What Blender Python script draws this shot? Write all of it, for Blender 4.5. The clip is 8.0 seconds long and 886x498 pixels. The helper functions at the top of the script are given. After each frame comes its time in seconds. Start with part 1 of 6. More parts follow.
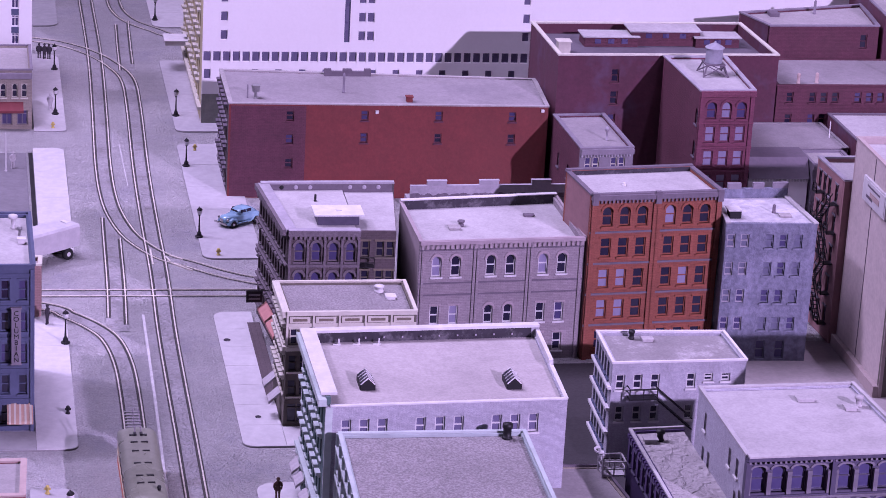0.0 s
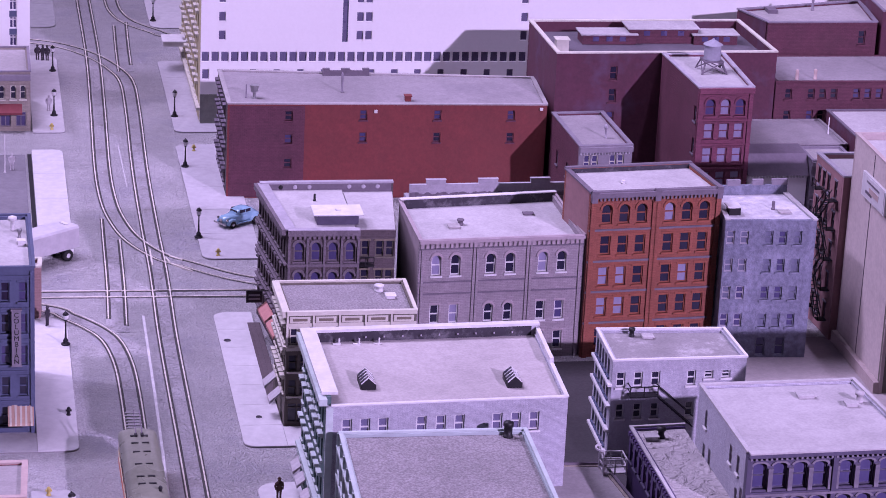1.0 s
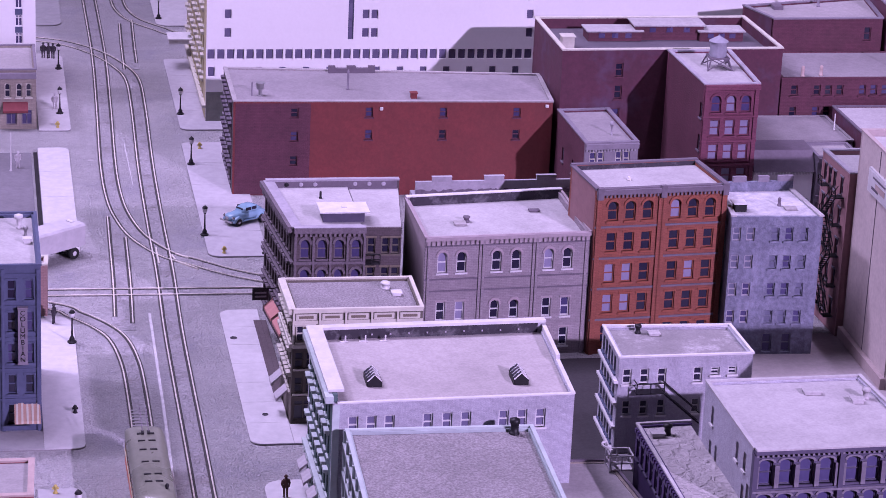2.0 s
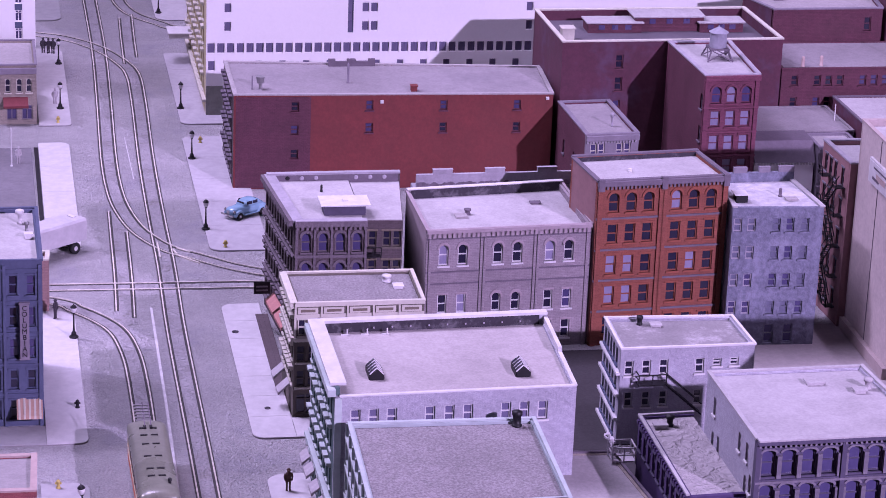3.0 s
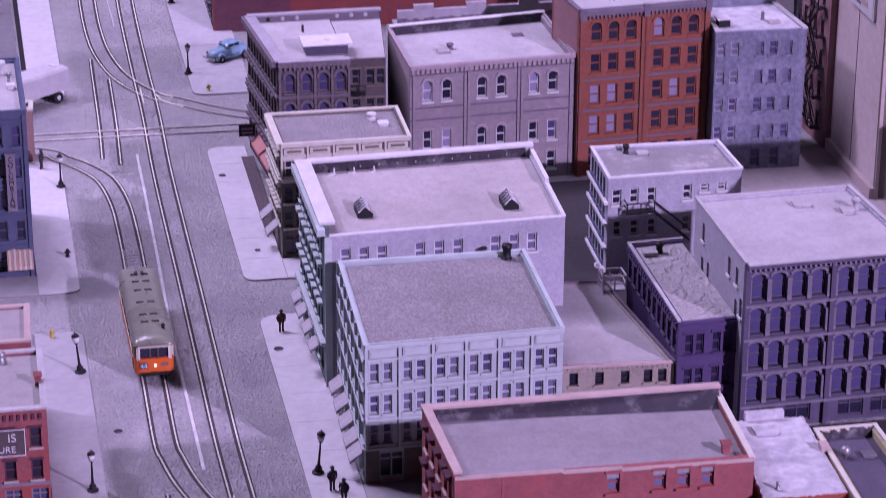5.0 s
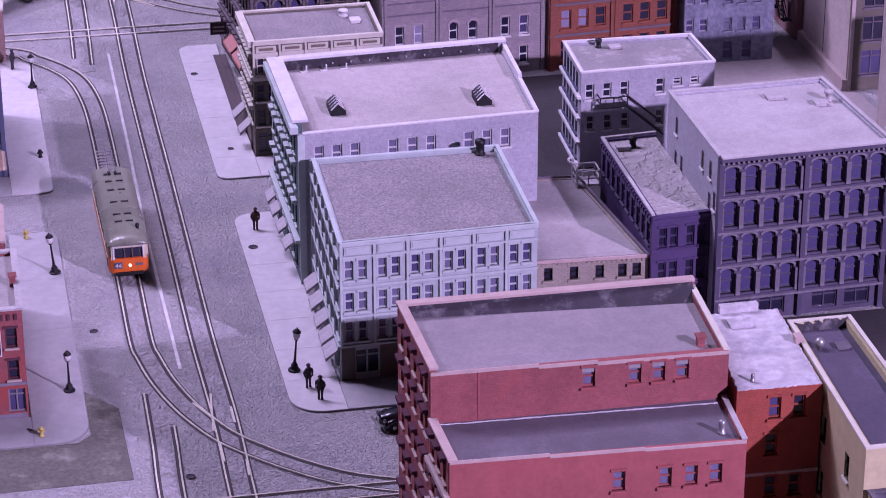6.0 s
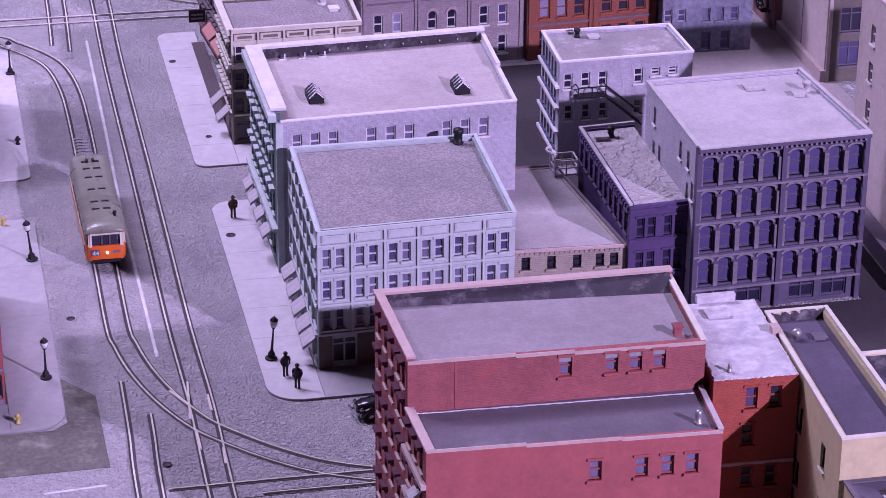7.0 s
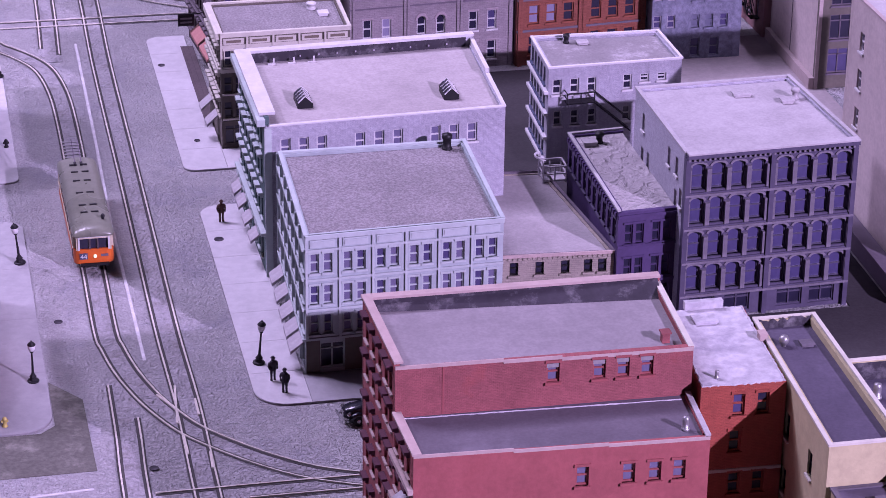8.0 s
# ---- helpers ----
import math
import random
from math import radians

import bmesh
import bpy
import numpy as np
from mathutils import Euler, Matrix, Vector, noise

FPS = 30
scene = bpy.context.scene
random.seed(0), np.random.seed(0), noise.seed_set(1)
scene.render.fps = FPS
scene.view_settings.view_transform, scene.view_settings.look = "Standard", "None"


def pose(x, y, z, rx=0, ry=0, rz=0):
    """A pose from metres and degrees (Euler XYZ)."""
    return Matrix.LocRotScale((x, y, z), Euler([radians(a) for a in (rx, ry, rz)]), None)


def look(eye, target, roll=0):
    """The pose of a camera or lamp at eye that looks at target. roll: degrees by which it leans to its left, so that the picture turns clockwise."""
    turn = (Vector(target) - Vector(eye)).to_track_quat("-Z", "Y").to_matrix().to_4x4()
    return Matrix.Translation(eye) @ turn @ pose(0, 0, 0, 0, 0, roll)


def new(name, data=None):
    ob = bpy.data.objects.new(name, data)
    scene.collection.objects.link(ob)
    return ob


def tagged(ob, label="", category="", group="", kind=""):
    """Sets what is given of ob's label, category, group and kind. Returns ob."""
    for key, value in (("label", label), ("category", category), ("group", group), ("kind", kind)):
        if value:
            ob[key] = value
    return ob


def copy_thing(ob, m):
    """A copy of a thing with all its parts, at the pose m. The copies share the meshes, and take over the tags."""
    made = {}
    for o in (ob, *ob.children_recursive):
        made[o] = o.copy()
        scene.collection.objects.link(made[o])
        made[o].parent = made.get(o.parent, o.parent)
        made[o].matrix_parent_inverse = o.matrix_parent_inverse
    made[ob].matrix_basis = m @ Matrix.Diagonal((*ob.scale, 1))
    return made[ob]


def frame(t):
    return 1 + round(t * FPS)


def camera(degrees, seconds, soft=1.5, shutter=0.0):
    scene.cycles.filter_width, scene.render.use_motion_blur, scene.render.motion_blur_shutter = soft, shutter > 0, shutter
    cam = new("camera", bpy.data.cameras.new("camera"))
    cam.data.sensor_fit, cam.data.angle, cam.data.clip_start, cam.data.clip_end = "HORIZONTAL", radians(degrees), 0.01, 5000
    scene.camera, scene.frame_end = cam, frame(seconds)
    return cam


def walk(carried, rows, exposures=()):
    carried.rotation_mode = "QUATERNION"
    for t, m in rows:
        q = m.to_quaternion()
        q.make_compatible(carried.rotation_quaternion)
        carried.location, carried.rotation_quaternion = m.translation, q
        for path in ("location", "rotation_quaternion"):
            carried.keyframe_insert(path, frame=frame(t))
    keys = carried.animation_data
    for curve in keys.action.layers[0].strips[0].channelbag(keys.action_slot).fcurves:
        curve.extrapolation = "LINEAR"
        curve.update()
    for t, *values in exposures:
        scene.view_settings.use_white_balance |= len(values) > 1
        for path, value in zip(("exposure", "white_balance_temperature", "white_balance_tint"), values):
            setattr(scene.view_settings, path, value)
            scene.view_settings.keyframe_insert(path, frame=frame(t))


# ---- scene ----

# A model city built to 1:87. Lengths below are those of the full-size town, in metres; S turns them into the model's.
S = 1 / 87
EYE = 85.0

# ---- camera: it stands still on its tripod and turns ----
cam = camera(18.573, 8.0, soft=0.6, shutter=0.5)
TURNS = [  # seconds, yaw, pitch, roll
    (0.0, -10.392, -19.297, 3.178), (0.5, -10.419, -19.301, 3.066), (1.0, -10.402, -19.321, 2.788),
    (1.5, -10.308, -19.359, 2.713), (3.0, -10.249, -19.543, 2.273), (3.5, -10.225, -19.944, 1.924),
    (4.0, -10.222, -20.767, 1.305), (4.5, -10.388, -21.897, 0.756), (5.0, -10.633, -23.011, 0.311),
    (5.2, -10.754, -23.616, 0.184), (5.5, -10.94, -24.400, 0.03), (5.8, -11.13, -24.960, -0.06),
    (6.05, -11.28, -25.260, -0.06), (6.3, -11.423, -25.379, 0.05), (6.5, -11.543, -25.399, 0.18),
    (7.0, -11.766, -25.434, 0.42), (7.5, -11.921, -25.372, 0.66), (8.0, -12.042, -25.322, 0.813),
]
walk(cam, [(t, pose(0, 0, EYE * S, 90 + pitch, 0, yaw) @ pose(0, 0, 0, 0, 0, roll)) for t, yaw, pitch, roll in TURNS],
     exposures=[(0.0, 0.41), (3.0, 0.45), (3.6, 0.46), (4.5, 0.32), (5.2, 0.24), (6.5, 0.34), (8.0, 0.41)])

# ---- light: a museum hall, dark, with violet stage lamps over the layout ----
world = bpy.data.worlds.new("hall")
scene.world = world
world.use_nodes = True
world.node_tree.nodes["Background"].inputs[0].default_value = (0.60, 0.46, 1.0, 1)
world.node_tree.nodes["Background"].inputs[1].default_value = 0.003


def lamp(name, kind, eye, target, power, tint, size, cone=70, blend=0.5):
    data = bpy.data.lights.new(name, kind)
    data.energy, data.color = power, tint
    if kind == "SPOT":
        data.shadow_soft_size, data.spot_size, data.spot_blend = size, radians(cone), blend
    else:
        data.size = size
    ob = new(name, data)
    ob.matrix_world = look(eye, target)
    return ob


lamp("stage_spot", "SPOT", (2.05, -0.95, 1.62), (0.55, 2.2, 0.0), 800.0, (0.71, 0.54, 1.0), 0.03)
lamp("track_spot", "SPOT", (1.25, 1.72, 2.87), (0.85, 2.60, 0.0), 90.0, (0.70, 0.55, 1.0), 0.03, 30, 0.8)
lamp("ceiling_spot", "SPOT", (-2.0, 3.4, 2.9), (0.75, 2.15, 0.0), 330.0, (0.70, 0.57, 1.0), 0.20, 56, 1.0)
# added soft fill that brightens street and roofs; no known fixture
lamp("overhead_fill", "AREA", (-0.35, 2.85, 2.35), (0.15, 2.4, 0.0), 58.0, (0.70, 0.57, 1.0), 0.9)

# ---- materials ----
MATS = {}


def material(name, color, rough=0.8, metal=0.0, vary=0.15, grain=3.0, blotch=0.25, bump=0.15, stain=None, stain_amount=0.0,
             brick=None, spec=0.3, spread=None, wear=0.22, stain_size=0.35, ridges=0.0):
    """A painted or cast surface: fine grain, wide blotches, stains, fine relief, and if wanted a brick pattern (length, height in town metres)."""
    if name in MATS:
        return MATS[name]
    mat = bpy.data.materials.new(name)
    mat.use_nodes = True
    nt = mat.node_tree
    n, l = nt.nodes, nt.links
    b = n["Principled BSDF"]
    b.inputs["Roughness"].default_value, b.inputs["Metallic"].default_value = rough, metal
    b.inputs["Specular IOR Level"].default_value = spec
    tc = n.new("ShaderNodeTexCoord")

    def noise_at(scale, detail, rough_n=0.6):
        t = n.new("ShaderNodeTexNoise")
        t.inputs["Scale"].default_value, t.inputs["Detail"].default_value = scale / S, detail
        t.inputs["Roughness"].default_value = rough_n
        l.new(tc.outputs["Object"], t.inputs["Vector"])
        return t

    def mix(kind, fac, a, c):
        m = n.new("ShaderNodeMix")
        m.data_type, m.blend_type = "RGBA", kind
        for k, v in ((0, fac), (6, a), (7, c)):
            if isinstance(v, (int, float)):
                m.inputs[k].default_value = v
            elif isinstance(v, tuple):
                m.inputs[k].default_value = (*v, 1)
            else:
                l.new(v, m.inputs[k])
        return m.outputs[2]

    def ramp(sock, lo, hi, a=0.0, c=1.0):
        r = n.new("ShaderNodeMapRange")
        r.inputs[1].default_value, r.inputs[2].default_value, r.inputs[3].default_value, r.inputs[4].default_value = lo, hi, a, c
        l.new(sock, r.inputs[0])
        return r.outputs[0]

    fine, wide = noise_at(grain, 4), noise_at(blotch, 3)
    spread = min(vary, 0.14) if spread is None else spread
    dark = tuple(c * (1 - spread) for c in color)
    light = tuple(min(1, c * (1 + spread)) for c in color)
    col = mix("MIX", ramp(wide.outputs[0], 0.3, 0.7), dark, light)
    col = mix("MULTIPLY", vary, col, mix("MIX", ramp(fine.outputs[0], 0.38, 0.62), (0.25, 0.25, 0.25), (1, 1, 1)))
    mid = noise_at(1.1, 6, 0.65)
    col = mix("MULTIPLY", min(0.75, wear), col, mix("MIX", ramp(mid.outputs[0], 0.40, 0.60), (0.55, 0.55, 0.58), (1.0, 1.0, 1.0)))
    height = fine.outputs[0]
    if brick:
        bt = n.new("ShaderNodeTexBrick")
        sep, comb = n.new("ShaderNodeSeparateXYZ"), n.new("ShaderNodeCombineXYZ")
        l.new(tc.outputs["Object"], sep.inputs[0])
        l.new(sep.outputs[0], comb.inputs[0]), l.new(sep.outputs[2], comb.inputs[1])
        l.new(comb.outputs[0], bt.inputs["Vector"])
        bt.inputs["Scale"].default_value = 1 / S
        bt.inputs["Brick Width"].default_value, bt.inputs["Row Height"].default_value = brick
        bt.inputs["Mortar Size"].default_value, bt.inputs["Mortar Smooth"].default_value = brick[1] * 0.10, 0.3
        bt.inputs["Color1"].default_value, bt.inputs["Color2"].default_value = (1, 1, 1, 1), (0.84, 0.82, 0.84, 1)
        bt.inputs["Mortar"].default_value = (0.62, 0.60, 0.62, 1)
        col = mix("MULTIPLY", 0.8, col, bt.outputs["Color"])
    if stain:
        st = noise_at(stain_size, 5, 0.7)
        col = mix("MIX", ramp(st.outputs[0], 0.52, 0.72, 0.0, stain_amount), col, stain)
    l.new(col, b.inputs["Base Color"])
    l.new(ramp(wide.outputs[0], 0.3, 0.7, max(0.05, rough - 0.1), min(1, rough + 0.08)), b.inputs["Roughness"])
    if bump:
        bp = n.new("ShaderNodeBump")
        bp.inputs["Strength"].default_value, bp.inputs["Distance"].default_value = bump, 0.12 * S
        l.new(height, bp.inputs["Height"])
        if ridges:
            w = noise_at(ridges, 3, 0.55)
            w.inputs["Distortion"].default_value = 1.2
            b2 = n.new("ShaderNodeBump")
            b2.inputs["Strength"].default_value, b2.inputs["Distance"].default_value = 1.0, 0.55 * S
            l.new(w.outputs[0], b2.inputs["Height"]), l.new(bp.outputs[0], b2.inputs["Normal"])
            bp = b2
        if brick:
            b3 = n.new("ShaderNodeBump")
            b3.inputs["Strength"].default_value, b3.inputs["Distance"].default_value = 0.5, 0.06 * S
            b3.invert = True
            l.new(bt.outputs["Fac"], b3.inputs["Height"]), l.new(bp.outputs[0], b3.inputs["Normal"])
            bp = b3
        l.new(bp.outputs[0], b.inputs["Normal"])
    MATS[name] = mat
    return mat


def pane_material(name, color, rough):
    if name in MATS:
        return MATS[name]
    mat = material(name, color, rough=rough, vary=0.12, grain=0.8, blotch=0.3, bump=0.0, spec=0.5)
    return mat


STREET = material("street_plaster", (0.48, 0.465, 0.48), 0.85, vary=0.26, grain=6.0, blotch=0.10, bump=0.9, ridges=3.4,
                  stain=(0.26, 0.25, 0.34), stain_amount=0.5, stain_size=0.11)
TRACKBED = material("track_bed", (0.385, 0.37, 0.39), 0.85, vary=0.22, grain=5.0, blotch=0.2, bump=0.7, ridges=2.2,
                    stain=(0.17, 0.155, 0.145), stain_amount=0.75, stain_size=0.55)
PAVE = material("sidewalk_concrete", (0.507, 0.491, 0.507), 0.75, vary=0.05, grain=1.5, blotch=0.15, bump=0.08,
                stain=(0.328, 0.312, 0.328), stain_amount=0.25, stain_size=0.12)
PAVE_MID = material("sidewalk_worn", (0.40, 0.385, 0.41), 0.75, vary=0.07, grain=1.5, blotch=0.15, bump=0.08,
                    stain=(0.29, 0.28, 0.30), stain_amount=0.4, stain_size=0.10)
PAVE_DULL = material("sidewalk_grey", (0.328, 0.32, 0.335), 0.75, vary=0.07, grain=1.5, blotch=0.15, bump=0.08,
                     stain=(0.281, 0.273, 0.289), stain_amount=0.4, stain_size=0.10)
SLEEPER = material("old_sleeper", (0.367, 0.351, 0.367), 0.9, vary=0.3)
# asphalt lowered to near black: the blocks' shade is in the colour
ASPHALT = material("shade_darkened_asphalt", (0.045, 0.04, 0.046), 0.9, vary=0.2, grain=4, blotch=0.1)
PATCH = material("patched_asphalt", (0.13, 0.125, 0.11), 0.9, vary=0.35, grain=3.0, blotch=0.2, bump=0.6, stain=(0.328, 0.32, 0.281), stain_amount=0.6, stain_size=0.4)
KERB = material("kerb", (0.257, 0.242, 0.257), 0.8, vary=0.1)
RAIL = material("rail_steel", (0.741, 0.694, 0.624), 0.25, metal=0.12, vary=0.2, grain=2.0, bump=0.0, stain=(0.234, 0.187, 0.156), stain_amount=0.45, stain_size=0.25)
GROOVE = material("rail_groove", (0.0585, 0.0546, 0.0546), 0.9, vary=0.2)
LINE = material("road_paint", (0.562, 0.546, 0.562), 0.7, vary=0.2, blotch=1.0, stain=(0.312, 0.296, 0.312), stain_amount=0.7, stain_size=0.8)
ROOF = material("roof_grey", (0.328, 0.304, 0.312), 0.85, vary=0.16, grain=4.5, blotch=0.12, bump=0.1, stain=(0.234, 0.218, 0.226), stain_amount=0.35, stain_size=0.12)
ROOF_MID = material("roof_mid_grey", (0.255, 0.232, 0.25), 0.8, vary=0.16, grain=4.5, blotch=0.10, bump=0.1, stain=(0.15, 0.135, 0.16), stain_amount=0.6, stain_size=0.09)
ROOF_LIGHT = material("roof_light", (0.39, 0.37, 0.385), 0.8, vary=0.16, grain=4.5, blotch=0.15, bump=0.1, stain=(0.312, 0.296, 0.312), stain_amount=0.4, stain_size=0.15)
ROOF_WARM = material("roof_warm_grey", (0.39, 0.355, 0.359), 0.85, vary=0.18, grain=4.5, blotch=0.12, bump=0.15, stain=(0.281, 0.257, 0.265), stain_amount=0.35, stain_size=0.12)
ROOF_GRAVEL = material("roof_gravel", (0.296, 0.273, 0.289), 0.9, vary=0.55, grain=6.0, blotch=0.2, bump=1.0)
ROOF_DARK = material("roof_dark", (0.115, 0.10, 0.125), 0.7, vary=0.16, grain=4.5, blotch=0.15, bump=0.1, stain=(0.22, 0.20, 0.235), stain_amount=0.6, stain_size=0.10)
ROOF_TAR = material("roof_tarred", (0.078, 0.066, 0.10), 0.7, vary=0.2, grain=4.5, blotch=0.15, bump=0.15, stain=(0.15, 0.13, 0.18), stain_amount=0.5, stain_size=0.12)
ROOF_CRUMPLE = material("roof_crumpled", (0.359, 0.335, 0.343), 0.7, vary=0.12, grain=2.0, blotch=0.2, bump=0.3, ridges=1.1)
ROOF_PEELED = material("roof_peeling_paint", (0.24, 0.225, 0.235), 0.8, vary=0.2, grain=4.5, blotch=0.3, bump=0.3, stain=(0.47, 0.455, 0.47), stain_amount=0.95, stain_size=0.28)
ROOF_WHITE = material("roof_whitewash", (0.47, 0.455, 0.49), 0.7, vary=0.2, grain=2.5, blotch=0.3, bump=0.4, stain=(0.20, 0.19, 0.24), stain_amount=0.85, stain_size=0.32, wear=0.45)
TAR = material("tar", (0.035, 0.03, 0.042), 0.7, vary=0.25, grain=2.0, blotch=0.3, stain=(0.33, 0.315, 0.34), stain_amount=0.35, stain_size=0.7)
WHITE = material("white_trim", (0.562, 0.546, 0.562), 0.6, vary=0.05, bump=0.05, stain=(0.39, 0.374, 0.39), stain_amount=0.3)
CREAM = material("cream_trim", (0.515, 0.491, 0.429), 0.65, vary=0.06, bump=0.05)
PINKTRIM = material("pink_trim", (0.406, 0.312, 0.296), 0.7, vary=0.08)
TEAL = material("teal_white_paint", (0.328, 0.374, 0.39), 0.65, vary=0.06, grain=1.5, bump=0.1)
TEALTRIM = material("teal_trim", (0.398, 0.445, 0.452), 0.6, vary=0.05, bump=0.05)
GREENWALL = material("green_paint", (0.078, 0.125, 0.125), 0.7, vary=0.15)
GREENTRIM = material("pale_green_trim", (0.429, 0.484, 0.484), 0.6, vary=0.06)
WHITEBRICK = material("whitewashed_brick", (0.421, 0.413, 0.476), 0.75, vary=0.18, grain=4.0, blotch=0.2, bump=0.3, brick=(0.24, 0.085), stain=(0.312, 0.304, 0.367), stain_amount=0.5, stain_size=0.2)
BUFF = material("buff_brick", (0.312, 0.273, 0.234), 0.8, vary=0.12, brick=(0.42, 0.15))
DULLBUFF = material("dull_buff_stone", (0.17, 0.14, 0.11), 0.8, vary=0.15)
OLIVE = material("olive_wall", (0.125, 0.109, 0.0936), 0.8, vary=0.15, bump=0.15)
ORANGE = material("orange_brick", (0.242, 0.078, 0.0562), 0.8, vary=0.14, grain=3, brick=(0.42, 0.15))
ORANGETRIM = material("orange_trim", (0.234, 0.0702, 0.0468), 0.75, vary=0.1)
SLATE = material("slate_trim", (0.133, 0.109, 0.14), 0.75, vary=0.12)
MAUVE = material("mauve_brick", (0.281, 0.242, 0.265), 0.8, vary=0.12, grain=3, brick=(0.42, 0.15))
MAUVESIDE = material("mauve_side", (0.312, 0.257, 0.281), 0.8, vary=0.06, bump=0.05)
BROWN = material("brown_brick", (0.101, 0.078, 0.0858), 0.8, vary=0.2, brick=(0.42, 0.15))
LILAC = material("lilac_stone", (0.195, 0.172, 0.211), 0.75, vary=0.12)
LILAC_DULL = material("weathered_lilac_stone", (0.148, 0.121, 0.144), 0.75, vary=0.3, grain=5, bump=0.5)
LILAC_PALE = material("pale_lilac_stone", (0.328, 0.304, 0.351), 0.75, vary=0.15)
BLUEGREY = material("blue_grey_brick", (0.165, 0.17, 0.235), 0.7, vary=0.35, grain=2.2, blotch=0.15, bump=1.0, stain=(0.34, 0.34, 0.43), stain_amount=0.6, stain_size=0.14)
MAROON = material("maroon_brick", (0.117, 0.0421, 0.064), 0.8, vary=0.16, brick=(0.42, 0.15), stain=(0.101, 0.0468, 0.0546), stain_amount=0.4, stain_size=0.05)
RUST = material("rust_red_wall", (0.164, 0.0374, 0.039), 0.8, vary=0.14, stain=(0.133, 0.039, 0.039), stain_amount=0.5, stain_size=0.06)
REDDARK = material("dark_red_wall", (0.088, 0.030, 0.050), 0.8, vary=0.15, stain=(0.09, 0.08, 0.14), stain_amount=0.9, stain_size=0.07)
PLUM = material("plum_brick", (0.164, 0.0507, 0.0858), 0.75, vary=0.15, brick=(0.42, 0.15))
REDPAINT = material("red_painted_wall", (0.281, 0.078, 0.0842), 0.7, vary=0.12, bump=0.15, stain=(0.265, 0.0624, 0.0663), stain_amount=0.6, stain_size=0.09)
REDORANGE = material("orange_red_brick", (0.312, 0.0702, 0.0507), 0.75, vary=0.16, brick=(0.24, 0.10), stain=(0.265, 0.0468, 0.039), stain_amount=0.5, stain_size=0.14)
REDBRICK = material("red_brick", (0.289, 0.0897, 0.0975), 0.75, vary=0.16, brick=(0.24, 0.10), stain=(0.281, 0.0546, 0.0468), stain_amount=0.8, stain_size=0.14)
ROSE = material("rose_painted_wall", (0.257, 0.14, 0.148), 0.8, vary=0.08, bump=0.05)
CREAMWALL = material("cream_wall", (0.452, 0.398, 0.242), 0.75, vary=0.08, stain=(0.328, 0.265, 0.187), stain_amount=0.4)
TAN = material("tan_plaster", (0.39, 0.32, 0.312), 0.8, vary=0.08, blotch=0.1, bump=0.1, stain=(0.265, 0.211, 0.211), stain_amount=0.5, stain_size=0.07)
PALETAN = material("pale_tan_plaster", (0.484, 0.413, 0.398), 0.8, vary=0.12, blotch=0.1, bump=0.1, stain=(0.343, 0.281, 0.289), stain_amount=0.5, stain_size=0.1)
WHITEWALL = material("white_painted_wall", (0.702, 0.686, 0.702), 0.7, vary=0.03, blotch=0.05, bump=0.02, wear=0.03)
PLINTH = material("grey_green_plinth", (0.23, 0.235, 0.215), 0.8, vary=0.15, stain=(0.12, 0.13, 0.10), stain_amount=0.7, stain_size=0.2)
PURPLE = material("purple_paint", (0.0624, 0.039, 0.109), 0.65, vary=0.15)
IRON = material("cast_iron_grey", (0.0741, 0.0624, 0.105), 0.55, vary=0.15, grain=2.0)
IRONPALE = material("worn_cast_iron", (0.17, 0.15, 0.19), 0.5, vary=0.3, grain=3.0)
NAVY = material("blue_paint", (0.078, 0.0897, 0.156), 0.6, vary=0.15)
PINKBRICK = material("pink_brick", (0.312, 0.195, 0.187), 0.8, vary=0.12, brick=(0.42, 0.15))
BLACK = material("black_iron", (0.00936, 0.00858, 0.0117), 0.55, vary=0.2, bump=0.0)
GREYMETAL = material("galvanised", (0.328, 0.32, 0.335), 0.45, metal=0.6, vary=0.15)
CONCRETE = material("lot_concrete", (0.328, 0.289, 0.296), 0.85, vary=0.10, blotch=0.1, stain=(0.234, 0.203, 0.211), stain_amount=0.4, stain_size=0.08)
LOTDARK = material("dark_lot", (0.175, 0.165, 0.185), 0.9, vary=0.15, blotch=0.15)
GLASSD = pane_material("dark_window_glass", (0.0195, 0.0172, 0.039), 0.18)
GLASSL = pane_material("window_shade_lilac", (0.234, 0.211, 0.328), 0.35)
GLASSM = pane_material("window_violet_glass", (0.0663, 0.0546, 0.14), 0.25)
HOTELPANE = pane_material("lilac_grey_pane", (0.14, 0.125, 0.215), 0.3)
BLUEPANE = pane_material("grey_blue_pane", (0.125, 0.125, 0.195), 0.35)
MIXED = (GLASSD, GLASSD, GLASSD, GLASSL, GLASSM)
AWNPINK = material("pink_awning_cloth", (0.429, 0.203, 0.187), 0.85, vary=0.1)
AWNWHITE = material("pale_awning_cloth", (0.39, 0.367, 0.39), 0.85, vary=0.15)
AWNSTRIPE = material("tan_awning_cloth", (0.437, 0.281, 0.218), 0.85, vary=0.1)

# ---- building tools ----
ORIGIN = {}
MESHES = {}


def box(bm, x0, x1, y0, y1, z0, z1):
    vs = [bm.verts.new((x, y, z)) for z in (z0, z1) for x, y in ((x0, y0), (x1, y0), (x1, y1), (x0, y1))]
    for f in ((3, 2, 1, 0), (4, 5, 6, 7), (0, 1, 5, 4), (1, 2, 6, 5), (2, 3, 7, 6), (3, 0, 4, 7)):
        bm.faces.new([vs[i] for i in f])
    return vs


def boxes(*sizes):
    bm = bmesh.new()
    for s in sizes:
        box(bm, *s)
    return bm


